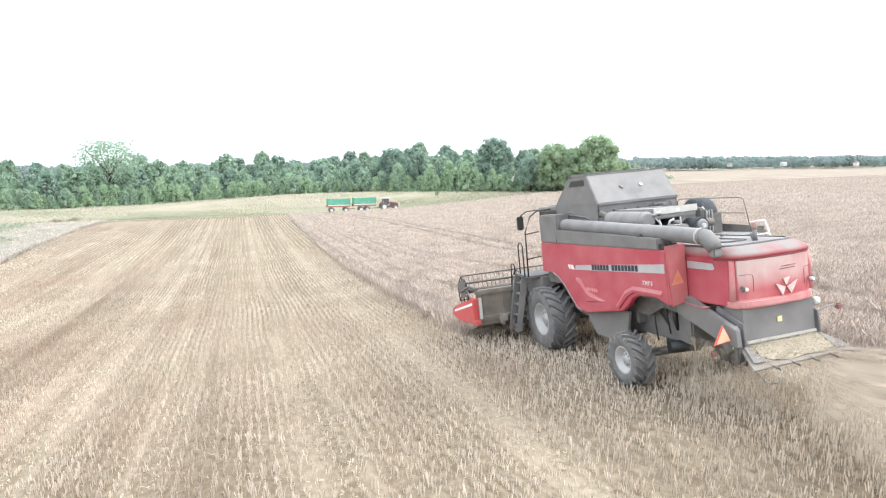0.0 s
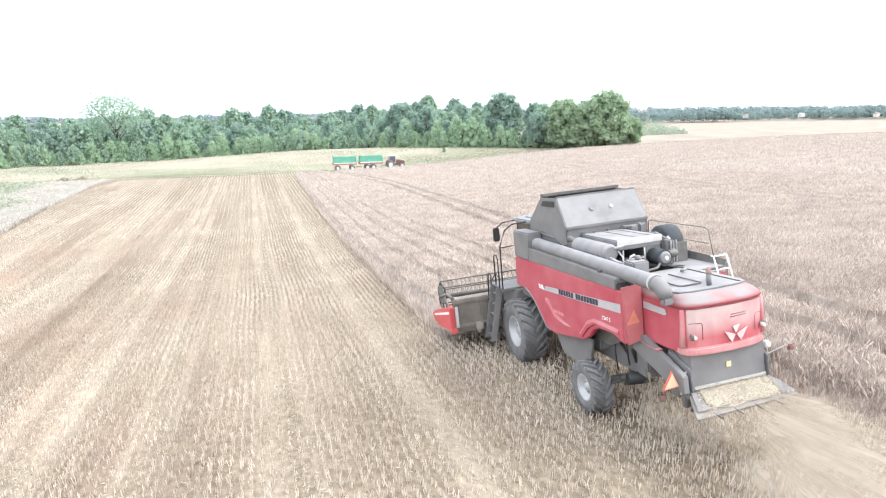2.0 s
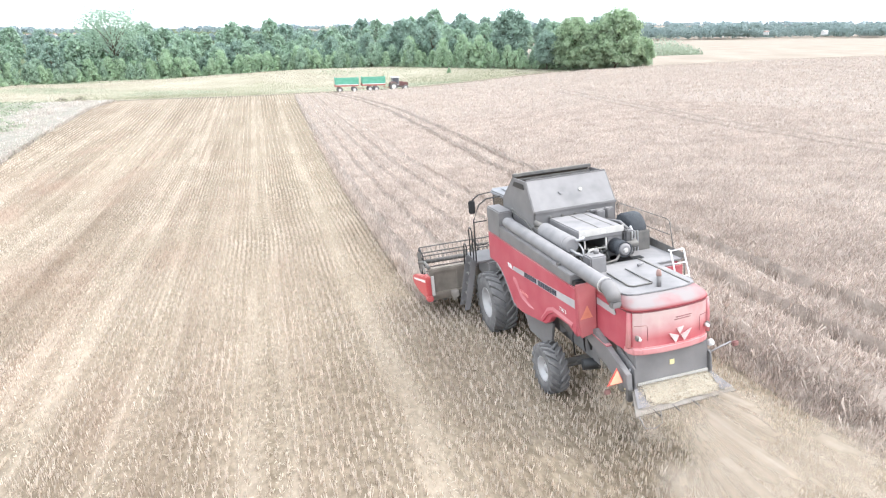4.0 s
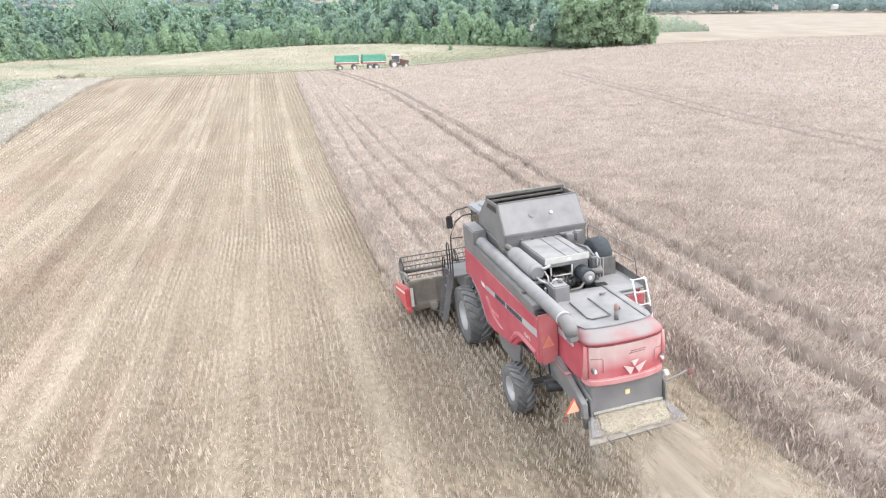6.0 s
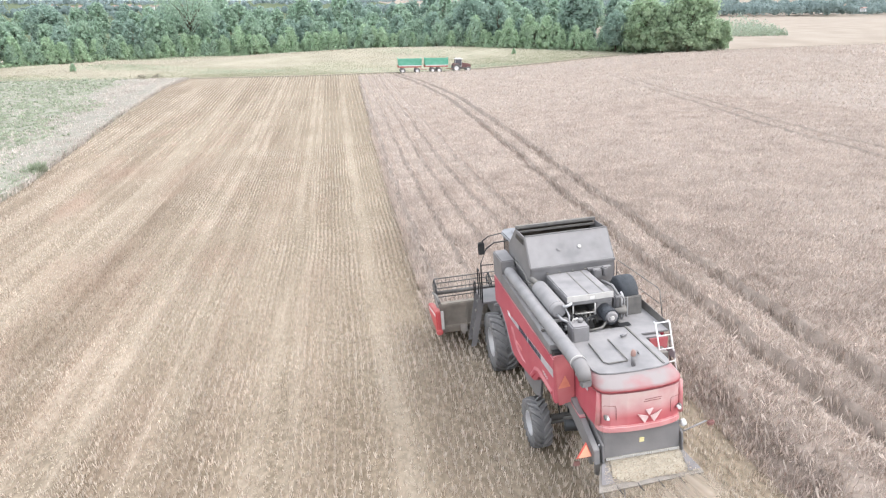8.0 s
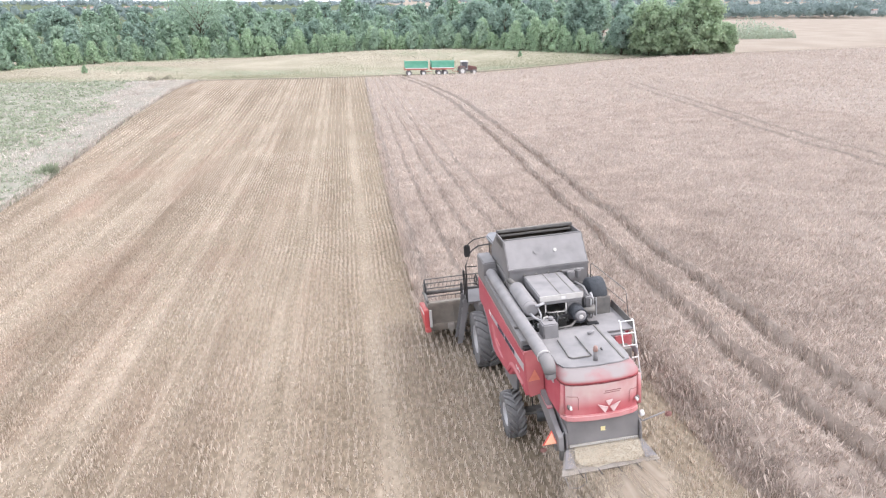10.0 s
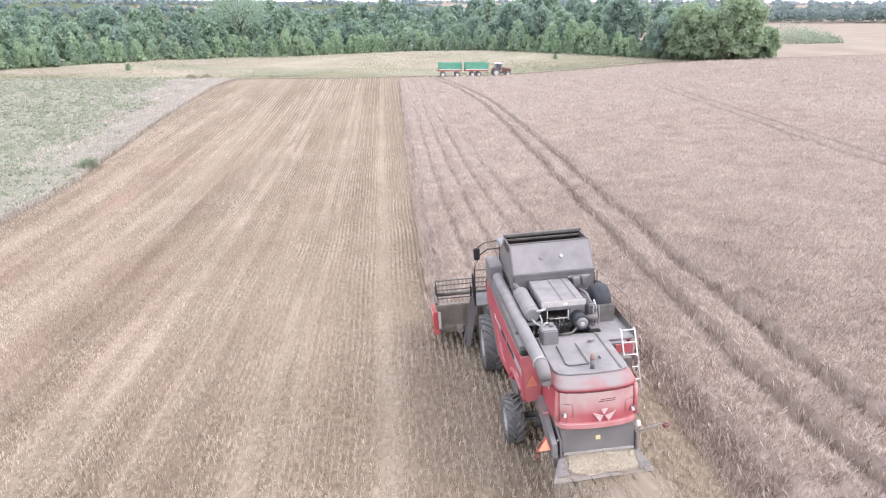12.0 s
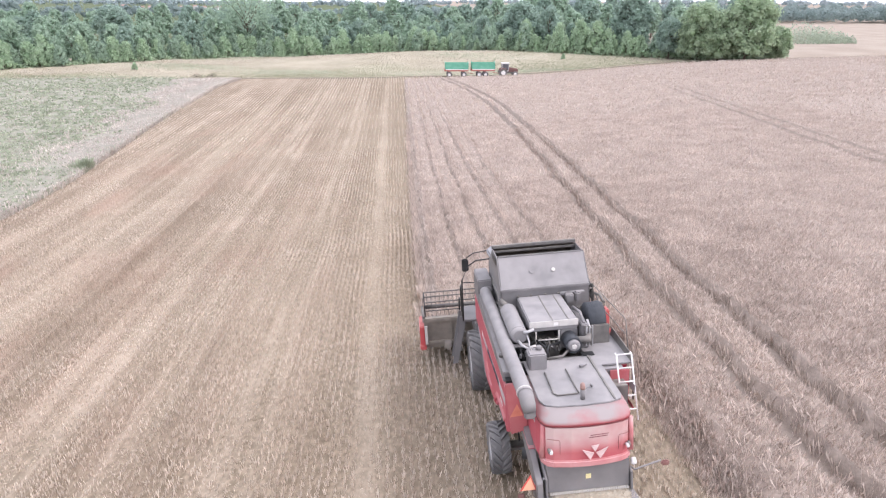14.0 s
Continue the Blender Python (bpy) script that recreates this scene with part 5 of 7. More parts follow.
# grain tank with its raised lids
tank = new("grain_tank")
tank.parent = combine
tw = bmesh.new()
bm_slab(tw, [(-0.95, 3.05), (1.27, 3.05), (1.27, 3.95), (-0.95, 3.95)], 1, -2.4, -2.36)
bm_slab(tw, [(-0.95, 3.05), (1.27, 3.05), (1.27, 3.95), (-0.95, 3.95)], 1, -0.24, -0.2)
bm_box(tw, (-0.95, -2.4, 3.05), (-0.91, -0.2, 3.95))
bm_box(tw, (1.23, -2.4, 3.05), (1.27, -0.2, 3.95))
part("tank_body", tw, M["grey"], tank, "grey sheet steel tank body")
lid = part("rear_lid", plate([(-0.93, -2.41, 3.95), (1.25, -2.41, 3.95), (1.24, -1.93, 4.66), (-0.92, -1.93, 4.66)], -0.03), M["lidgrey"], tank, "grey dusty sloping rear lid")
part("lid_rim", bm_box(box((-0.96, -2.45, 3.9), (1.28, -2.39, 3.97), 0.012), (-0.93, -1.95, 4.645), (1.25, -1.91, 4.68), 0.01), M["grey"], lid)
for x in (-0.12, 0.42):
    bm = bmesh.new()
    c = Vector((x, -2.195, 4.32))
    n = Vector((0, -0.71, 0.48)).normalized()
    add_tube(bm, [c - n * 0.02, c + n * 0.008], 0.055 if x < 0 else 0.045, 20)
    part("sight_glass", bm, M["pale"] if x > 0 else M["lidgrey"], lid, "round sight glass")
part("front_lid", plate([(-0.95, -0.2, 3.95), (1.27, -0.2, 3.95), (1.25, -1.08, 4.69), (-0.93, -1.08, 4.69)], 0.035), M["lid_inside"], tank, "raised front lid with brown dusty inner face")
part("front_lid_frame", bm_box(bm_box(box((-0.96, -1.16, 4.65), (1.27, -1.06, 4.73), 0.01), (-0.9, -1.2, 4.55), (1.22, -1.17, 4.6), 0.0), (-0.9, -1.14, 4.4), (1.22, -1.1, 4.43)), M["dark"], tank)
for x in (-0.94, 1.26):
    part("side_flap", plate([(x, -2.4, 3.95), (x, -0.22, 3.95), (x + (0.012 if x < 0 else -0.012), -1.1, 4.64), (x + (0.012 if x < 0 else -0.012), -1.93, 4.64)], 0.02 if x > 0 else -0.02), M["grey"], tank, "grey canvas side flap")
    part("flap_window", plate([(x - 0.03 if x < 0 else x + 0.03, -1.86, 4.42), (x - 0.03 if x < 0 else x + 0.03, -1.08, 4.42), (x - 0.03 if x < 0 else x + 0.03, -1.2, 4.56), (x - 0.03 if x < 0 else x + 0.03, -1.84, 4.56)], 0.006), M["black"], tank, "dark mesh slot in the flap")

# unloading auger along the left side
auger = part("unloading_auger", tube([(-1.2, -1.1, 3.47), (-1.2, -1.25, 3.47), (-1.09, -6.14, 3.262), (-1.09, -6.18, 3.26)], [0.13, 0.15, 0.15, 0.155], 24), M["lidgrey"], combine, "long grey unloading tube")
part("spout", bm_box(tube([(-1.09, -6.1, 3.264), (-1.085, -6.24, 3.25), (-1.07, -6.36, 3.14), (-1.06, -6.42, 3.02)], [0.145, 0.148, 0.145, 0.125], 20), (-1.17, -6.5, 2.9), (-0.95, -6.36, 3.06), 0.03), M["grey"], auger, "grey rubber discharge spout")
part("clamp_ring", tube([(-1.092, -6.1, 3.264), (-1.091, -6.13, 3.262)], 0.162, 24), M["pale"], auger)
part("auger_elbow", tube([(-1.0, -0.95, 3.2), (-1.08, -0.98, 3.42), (-1.2, -1.15, 3.47)], 0.15, 16), M["grey"], auger)
# solid black box in the gap; its colour stands for the shade inside
part("ledge_gap_shade", box((-1.33, -5.36, 3.0), (-1.05, -5.2, 3.12), 0.0), M["black"], combine)
part("auger_cradle", bm_box(box((-1.34, -4.55, 3.2), (-0.98, -4.45, 3.3), 0.01), (-1.34, -5.1, 3.12), (-1.0, -5.0, 3.22), 0.01), M["dark"], combine)
part("auger_drive", bm_box(tube([(-1.0, -1.9, 3.42), (-0.86, -2.6, 3.6)], 0.05, 10), (-1.02, -2.75, 3.35), (-0.84, -2.5, 3.62), 0.02), M["dark"], combine)

# engine bay
engine = new("engine")
engine.parent = combine
hood = part("engine_cover", box((-0.56, -4.02, 3.52), (0.53, -2.42, 3.75), 0.025), M["lidgrey"], engine, "flat grey engine cover")
for x in (-0.03, 0.33):
    part("cover_seam", box((x - 0.012, -4.0, 3.752), (x + 0.012, -2.45, 3.76), 0.0), M["dark"], hood)
part("cover_edge", box((-0.57, -4.045, 3.62), (0.54, -4.02, 3.765), 0.006), M["pale"], hood, "bare pale edge strip")
part("cover_label", box((-0.02, -4.052, 3.65), (0.08, -4.046, 3.72), 0.0), M["white"], hood)
part("cover_side", bm_box(box((0.14, -4.0, 3.05), (0.53, -2.45, 3.52), 0.02), (-0.52, -3.0, 2.8), (0.2, -2.45, 3.5), 0.01), M["grey"], engine)
bm = bmesh.new()
for p, q in (((-0.42, -4.0, 3.52), (-0.42, -4.0, 3.05)), ((0.1, -4.02, 3.52), (0.1, -4.02, 3.0)), ((-0.42, -4.0, 3.3), (0.1, -4.02, 3.3)), ((-0.42, -4.0, 3.12), (0.1, -4.02, 3.12))):
    add_tube(bm, [p, q], 0.018, 6)
part("bay_frame", bm, M["pale"], engine, "bare steel frame")
block = part("engine_block", box((-0.5, -3.9, 2.7), (0.15, -3.0, 3.2), 0.04), M["dark"], engine, "dark oily engine block")
for k in range(6):
    part("engine_pipe", tube([(-0.45 + 0.11 * k, -3.7, 3.18), (-0.42 + 0.1 * k, -3.95, 3.28 + 0.03 * (k % 2)), (-0.48 + 0.12 * k, -4.1, 3.05)], 0.03, 7), M["dark"], engine)
part("fuel_filter", box((-0.62, -4.3, 2.75), (-0.38, -4.0, 3.15), 0.03), M["dark"], engine)
part("silencer", tube([(-0.84, -2.72, 3.55), (-0.84, -2.78, 3.55), (-0.82, -4.12, 3.52), (-0.82, -4.2, 3.52)], [0.14, 0.2, 0.2, 0.15], 22), M["lidgrey"], engine, "fat grey exhaust silencer")
part("silencer_strap", bm_box(tube([(-0.82, -4.05, 3.52), (-0.82, -4.09, 3.52)], 0.208, 22), (-1.0, -4.26, 3.28), (-0.62, -4.12, 3.33), 0.015), M["lidgrey"], engine)
clut = bmesh.new()
add_tube(clut, [(-0.72, -4.12, 3.6), (-0.7, -4.3, 3.66), (-0.58, -4.26, 3.68), (-0.5, -4.1, 3.62)], 0.035, 8)
add_tube(clut, [(-0.86, -4.18, 3.44), (-0.8, -4.34, 3.38), (-0.66, -4.4, 3.3)], 0.03, 8)
add_tube(clut, [(-0.66, -4.2, 3.55), (-0.64, -4.34, 3.45), (-0.66, -4.44, 3.2)], 0.02, 8)
part("exhaust_pipes", clut, M["silver"], engine, "bare steel exhaust pipes")
# flat black floor: the shade deep in the engine bay, put into its colour
part("bay_floor_shade", box((-1.0, -4.5, 2.72), (-0.56, -2.5, 2.78), 0.0), M["black"], engine, "bay floor coloured black as the shade of the engine bay")
part("cooler_pipe", add_tube(add_tube(tube([(0.78, -4.02, 3.1), (0.8, -4.06, 3.5), (0.78, -3.9, 3.66)], 0.028, 8), [(0.7, -4.08, 3.15), (0.71, -4.12, 3.58)], 0.022, 8), [(0.66, -4.1, 3.5), (0.84, -4.08, 3.52)], 0.02, 8), M["silver"], engine, "bright metal cooler pipes")
part("bay_wiring", add_tube(tube([(-0.95, -0.9, 3.76), (-0.88, -1.6, 3.68), (-0.86, -2.3, 3.6), (-0.98, -2.6, 3.5)], 0.035, 8), [(-0.98, -1.0, 3.7), (-0.94, -1.8, 3.62), (-1.0, -2.5, 3.42)], 0.025, 8), M["dark"], engine)
part("bay_hose", tube([(-0.3, -4.5, 3.08), (0.05, -4.55, 3.14), (0.2, -4.42, 3.2)], 0.03, 8), M["dark"], engine)
part("exhaust_mouth", tube([(-0.98, -2.5, 3.72), (-0.88, -2.62, 3.66), (-0.84, -2.75, 3.58)], 0.07, 14), M["dark"], engine)
coolant = part("header_tank", box((-0.76, -4.92, 3.0), (-0.38, -4.55, 3.42), 0.03), M["lidgrey"], engine, "dusty grey fluid tank")
part("filler_cap", tube([(-0.5, -4.68, 3.41), (-0.5, -4.68, 3.5)], 0.06, 14), M["grey"], coolant)
part("filler_neck", tube([(-0.68, -4.65, 3.4), (-0.66, -4.68, 3.5), (-0.58, -4.72, 3.54)], 0.025, 8), M["pale"], coolant)
af = part("air_filter", tube([(0.33, -3.95, 3.3), (0.33, -4.42, 3.3)], 0.18, 22), M["screen"], engine, "black air filter drum")
part("filter_end", tube([(0.33, -4.42, 3.3), (0.33, -4.47, 3.3)], [0.15, 0.1], 20), M["lidgrey"], af)
part("intake_pipe", tube([(0.45, -4.2, 3.32), (0.7, -4.25, 3.34), (0.78, -4.0, 3.36), (0.74, -3.4, 3.5)], 0.085, 12), M["dark"], engine)
bm = box((0.6, -4.1, 3.04), (0.76, -3.1, 3.62), 0.02)
for k in range(5):
    bm_box(bm, (0.58, -3.98 + 0.18 * k, 3.1), (0.6, -3.86 + 0.18 * k, 3.55))
add_tube(bm, [(0.68, -4.0, 3.62), (0.7, -3.6, 3.72), (0.66, -3.1, 3.66)], 0.035, 8)
part("radiator", bm, M["grey"], engine, "grey radiator side with hoses")
drum = part("rotary_screen", lathe([(-0.2, 0.0001), (-0.2, 0.36), (-0.16, 0.41), (0.14, 0.42), (0.2, 0.4), (0.22, 0.3), (0.16, 0.0001)], (1.06, -3.42, 3.44), 36), M["screen"], engine, "dark rotary dust screen")
part("screen_bracket", box((0.8, -3.9, 2.95), (1.3, -3.84, 3.5), 0.02), M["dark"], engine)
part("screen_bracket", box((0.8, -3.0, 2.95), (1.3, -2.94, 3.6), 0.02), M["dark"], engine)
part("hydraulic_valve", box((0.6, -2.75, 3.6), (0.8, -2.5, 3.82), 0.02), M["grey"], engine)
part("hydraulic_valve", box((0.84, -2.72, 3.6), (0.98, -2.52, 3.85), 0.03), M["grey"], engine)
part("valve_bracket", box((0.5, -2.6, 3.78), (1.1, -2.48, 3.82), 0.0), M["grey"], engine)
part("bay_hoses", add_tube(add_tube(tube([(-0.62, -4.4, 3.1), (-0.75, -3.8, 3.25), (-0.95, -3.2, 3.1), (-0.98, -2.6, 3.2)], 0.03, 8), [(-0.7, -4.3, 3.2), (-0.9, -3.9, 3.12), (-0.96, -3.0, 3.25)], 0.022, 8), [(-0.3, -4.45, 3.1), (-0.2, -4.3, 3.3), (0.1, -4.1, 3.25)], 0.025, 8), M["black"], engine)

more = bmesh.new()
hose_rng = random.Random(21)
for k in range(9):
    x, y = -0.95 + 0.09 * k, -4.15 - 0.05 * (k % 3)
    add_tube(more, [(x, y, 2.85), (x + hose_rng.uniform(-0.06, 0.08), y - 0.12, 3.05 + 0.06 * (k % 2)), (x + hose_rng.uniform(-0.1, 0.1), y - 0.05, 3.24), (x + hose_rng.uniform(-0.12, 0.12), y + 0.2, 3.3)], hose_rng.uniform(0.014, 0.028), 7)
part("rubber_hoses", more, M["black"], engine, "black rubber hoses")
more = bmesh.new()
for k in range(7):
    bm_box(more, (-0.98 + 0.12 * k, -4.36 + 0.04 * (k % 2), 3.0 + 0.05 * (k % 3)), (-0.93 + 0.12 * k, -4.3 + 0.04 * (k % 2), 3.1 + 0.05 * (k % 3)), 0.006)
part("hose_clamps", more, M["silver"], engine, "small bare metal clamps")
for k in range(6):
    part("cooler_fin", box((0.66 + 0.035 * k, -4.14, 3.12), (0.675 + 0.035 * k, -4.1, 3.6), 0.0), M["silver"] if k % 2 else M["dark"], engine)
part("filter_hub", tube([(0.33, -4.46, 3.3), (0.33, -4.5, 3.3)], [0.06, 0.045], 14), M["pale"], af, "bare hub of the filter")
# thin black plate painted as a shaded opening; the deck below is closed
part("deck_recess_shade", box((0.5, -4.48, 3.062), (0.78, -4.3, 3.068), 0.0), M["black"], engine, "flat black patch drawn as the shaded gap beside the service platform")
for x in (-0.52, -0.2, 0.15, 0.49):
    part("cover_hinge", box((x - 0.03, -2.47, 3.75), (x + 0.03, -2.4, 3.785), 0.006), M["dark"], hood)

# rear hood
HOOD = [(-0.93, -5.0), (-0.92, -6.2), (-0.89, -6.5), (-0.82, -6.64), (-0.68, -6.71), (-0.35, -6.76), (0.0, -6.775), (0.35, -6.755), (0.65, -6.7), (0.78, -6.63), (0.85, -6.5), (0.88, -6.2), (0.89, -5.0)]


def inset(outline, k, dy=0.0):
    return [(x * k, -5.0 + (y + 5.0) * k + dy) for x, y in outline]


rear = part("rear_hood", slab(inset(HOOD, 0.985), 2, 1.98, 2.86, 0.02), M["red"], combine, "dusty red rounded rear hood")
bm = bmesh.new()
rings = [[bm.verts.new((x, y, z)) for x, y in inset(HOOD, k)] for k, z in ((0.98, 2.83), (1.0, 2.845), (1.004, 2.875), (1.0, 2.905), (0.985, 2.93), (0.93, 2.985), (0.86, 3.03))]
for low, high in zip(rings, rings[1:]):
    for k in range(len(low)):
        bm.faces.new((low[k], low[(k + 1) % len(low)], high[(k + 1) % len(low)], high[k])).smooth = True
bm.faces.new(rings[-1])
bm.faces.new(rings[0][::-1])
bmesh.ops.recalc_face_normals(bm, faces=bm.faces)
part("hood_lip", bm, M["red_top"], rear, "dusty red rounded rim of the hood roof")
bm = bmesh.new()
add_tube(bm, [(x, y, 2.815) for x, y in inset(HOOD[1:12], 0.992)], 0.012, 6)
part("lip_groove", bm, M["red_seam"], rear, "dark groove under the rim")
part("rear_panel", slab(inset(HOOD[3:10], 0.992) + [(0.74, -6.45), (-0.78, -6.45)], 2, 2.06, 2.822, 0.008), M["red_dusty"], rear, "rear panel under pale chaff dust")
part("bumper_band", slab(inset(HOOD[2:11], 1.012, 0.0) + [(0.86, -6.3), (-0.86, -6.3)], 2, 1.95, 2.1, 0.03), M["hood_band"], rear, "pale pink lower band")
for side in (-1, 1):
    bm = bmesh.new()
    add_tube(bm, [(side * (0.85 + 0.02 * (side < 0)), -6.55, 2.1), (side * 0.85, -6.55, 2.5), (side * 0.84, -6.54, 2.8)], [0.058, 0.05, 0.046], 10)
    part("corner_bead", bm, M["hood_band"], rear, "pale pink corner bead")
    part("rear_lamp_housing", lathe([(0, 0.05), (side * 0.03, 0.06), (side * 0.05, 0.04)], (side * 0.74, -6.69, 2.31), 18), M["dark"], rear)
    bm = bmesh.new()
    add_tube(bm, [(side * 0.735, -6.68, 2.305), (side * 0.735, -6.76, 2.3)], [0.042, 0.03], 18)
    part("rear_lamp", bm, M["lamp"], rear, "round white rear work lamp")
    part("side_band", slab([(-5.46, 2.62), (-5.46, 2.76), (-6.15, 2.74), (-6.2, 2.66), (-6.15, 2.62)], 0, side * 0.918, side * 0.926), M["silver"], rear, "silver grey band")
    part("hatch_seam", tube([(side * 0.79, -6.64, 2.545), (side * 0.68, -6.697, 2.55), (side * 0.575, -6.716, 2.545), (side * 0.56, -6.718, 2.5), (side * 0.56, -6.718, 2.24)], 0.0045, 6), M["red_seam"], rear, "dark seam of the lamp panel")
for k in range(2):
    part("grip_slot", tube([(-0.02 + 0.03 * k, -6.764, 2.575 + 0.045 * k), (0.34 + 0.02 * k, -6.746, 2.58 + 0.045 * k)], 0.006, 6), M["red_seam"], rear, "thin slot of the hatch grip")
# the maker's mark as three plain triangles
for tri in (((-0.15, 2.33), (0.0, 2.11), (0.07, 2.25)), ((0.34, 2.35), (0.19, 2.12), (0.11, 2.25)), ((0.02, 2.4), (0.09, 2.27), (0.17, 2.42))):
    part("mark_triangle", slab(list(tri), 1, -6.79, -6.77), M["mark"], rear, "plain pale triangular mark")

# roof deck of the rear hood, with its hatch
deck = part("roof_deck", slab([(-0.82, -4.5), (-0.82, -6.12), (-0.74, -6.3), (-0.5, -6.38), (0.0, -6.41), (0.5, -6.38), (0.74, -6.3), (0.8, -6.12), (0.8, -4.9), (0.62, -4.5)], 2, 3.03, 3.06, 0.01), M["lidgrey"], combine, "flat grey dusty roof deck")
part("deck_seam", box((0.6, -6.3, 3.061), (0.635, -4.5, 3.08), 0.0), M["dark"], deck)
hatch = bmesh.new()
add_tube(hatch, [(-0.47, -5.08, 3.083), (-0.49, -5.95, 3.083), (-0.42, -6.03, 3.083), (-0.02, -6.02, 3.083)], 0.016, 6)
add_tube(hatch, [(-0.01, -5.02, 3.083), (0.0, -6.0, 3.083)], 0.014, 6)
part("hatch_edge", hatch, M["dark"], deck)
part("hatch_latch", tube([(0.3, -5.0, 3.1), (0.45, -4.95, 3.12)], 0.03, 8), M["lidgrey"], deck)
beacon = part("beacon_post", tube([(0.02, -6.2, 3.05), (0.02, -6.2, 3.28)], 0.045, 12), M["grey"], combine)
part("beacon_lamp", tube([(0.02, -6.2, 3.28), (0.02, -6.2, 3.31), (0.02, -6.2, 3.38), (0.02, -6.2, 3.41)], [0.05, 0.052, 0.045, 0.02], 14), M["dull_amber"], beacon, "dusty amber beacon lamp")
part("deck_grip", tube([(0.06, -6.1, 3.08), (0.1, -6.05, 3.17), (0.26, -5.85, 3.17), (0.32, -5.8, 3.08)], 0.022, 8), M["grey"], combine)
platform = part("engine_platform", bm_box(box((0.66, -4.9, 3.0), (1.46, -3.55, 3.04), 0.008), (0.66, -5.0, 2.3), (1.24, -3.6, 2.98), 0.0), M["lidgrey"], combine, "grey service platform")
part("platform_edge", plate([(1.46, -3.5, 3.02), (1.46, -4.9, 3.02), (1.5, -4.9, 3.16), (1.5, -3.5, 3.22)], 0.02), M["dark"], platform, "dark kick plate")

# handrail and service ladder
rail = bmesh.new()
add_tube(rail, [(1.4, -2.25, 3.1), (1.4, -2.25, 3.78), (1.41, -2.32, 3.84), (1.5, -4.25, 3.8), (1.52, -4.33, 3.75), (1.52, -4.5, 3.05)], 0.012, 8)
add_tube(rail, [(1.4, -2.28, 3.5), (1.5, -4.36, 3.45)], 0.011, 8)
part("handrail", rail, M["dark"], combine, "thin black handrail")
part("platform_post", tube([(1.46, -4.95, 3.1), (1.47, -5.0, 2.2)], 0.018, 8), M["dark"], combine)
lad = new("service_ladder")
lad.parent = combine
for x in (1.08, 1.4):
    part("ladder_rail", tube([(x, -4.95, 3.3), (x, -5.02, 3.3), (x, -5.5, 2.0)], 0.018, 8), M["white"], lad, "white ladder rail")
for k in range(5):
    part("rung", tube([(1.08, -5.02 - 0.1 * k, 3.3 - 0.27 * k), (1.4, -5.02 - 0.1 * k, 3.3 - 0.27 * k)], 0.015, 8), M["white"], lad)

# straw chopper, spreader board and rear fittings
chop = part("chopper_housing", slab([(-6.2, 1.98), (-6.66, 1.95), (-6.68, 1.36), (-6.2, 1.3)], 0, -0.8, 0.8, 0.015), M["grey"], combine, "grey straw chopper housing")
part("sticker", box((-0.06, -6.69, 1.62), (0.04, -6.682, 1.72), 0.0), M["yellow"], chop, "small yellow sticker")
bm = bmesh.new()
for k in range(34):
    bm_box(bm, (-0.76 + 0.0455 * k, -6.715, 1.325), (-0.728 + 0.0455 * k, -6.69, 1.375))
part("fringe", bm, M["pale"], chop, "pale toothed strip")
for side in (-1, 1):
    part("housing_cheek", slab([(-6.1, 1.95), (-6.72, 1.7), (-6.76, 1.32), (-6.6, 1.2), (-6.2, 1.2), (-5.9, 1.4)], 0, side * 0.83 - 0.02, side * 0.83 + 0.02, 0.01), M["grey"], chop)
board = part("spreader_board", plate([(-0.84, -6.6, 1.3), (0.86, -6.6, 1.3), (1.06, -7.17, 1.055), (-1.12, -7.22, 1.03)], 0.04), M["board"], combine, "beige dusty spreader board under straw dust")
for k in range(5):
    x = -0.8 + 0.42 * k
    part("board_fin", tube([(x, -6.9, 1.12), (x + 0.12, -7.32, 1.0)], 0.014, 6), M["black"], board)
part("board_stay", tube([(-1.06, -7.18, 1.04), (-1.0, -7.34, 0.82), (-0.8, -7.36, 0.8), (-0.62, -7.3, 0.84), (-0.6, -7.2, 1.02)], 0.012, 6), M["grey"], board, "thin bent wire under the board")
cr = random.Random(11)
part("chaff_layer", plate([(-0.66, -6.63, 1.312), (0.78, -6.63, 1.312), (0.86, -6.76, 1.255), (0.97, -6.92, 1.183), (0.9, -7.02, 1.14), (0.74, -7.06, 1.122), (0.5, -7.13, 1.09), (0.1, -7.11, 1.1), (-0.3, -7.15, 1.082), (-0.6, -7.08, 1.112), (-0.74, -6.98, 1.157), (-0.68, -6.8, 1.237)], 0.006), M["chaff_layer"], board, "thin layer of yellow chaff")
for side in (-1, 1):
    part("board_wing", plate([(side * 0.8, -6.68, 1.308), (side * 0.84, -6.68, 1.308), (side * 1.02, -7.12, 1.117), (side * 0.76, -7.13, 1.112)], 0.004 * -side), M["wing"], board, "bare grey corner of the board")
bm = bmesh.new()
for k in range(1900):
    u, w = cr.betavariate(1.2, 1.2), cr.random() ** 0.85
    x, y, z = -0.78 + 1.62 * u + (u - 0.5) * 0.4 * w, -6.64 - 0.5 * w, 1.318 - 0.222 * w
    a, l = cr.uniform(0, 3.14), cr.uniform(0.008, 0.028)
    dx, dy = math.cos(a) * l, math.sin(a) * l
    zz = z + cr.uniform(0.006, 0.02)
    bm.faces.new([bm.verts.new(p) for p in ((x - dx, y - dy, zz), (x + dy * 0.35, y - dx * 0.35, zz + 0.012), (x + dx, y + dy, zz), (x - dy * 0.35, y + dx * 0.35, zz))])
part("board_chaff", bm, M["chaff"], board, "yellow chaff lying on the board")
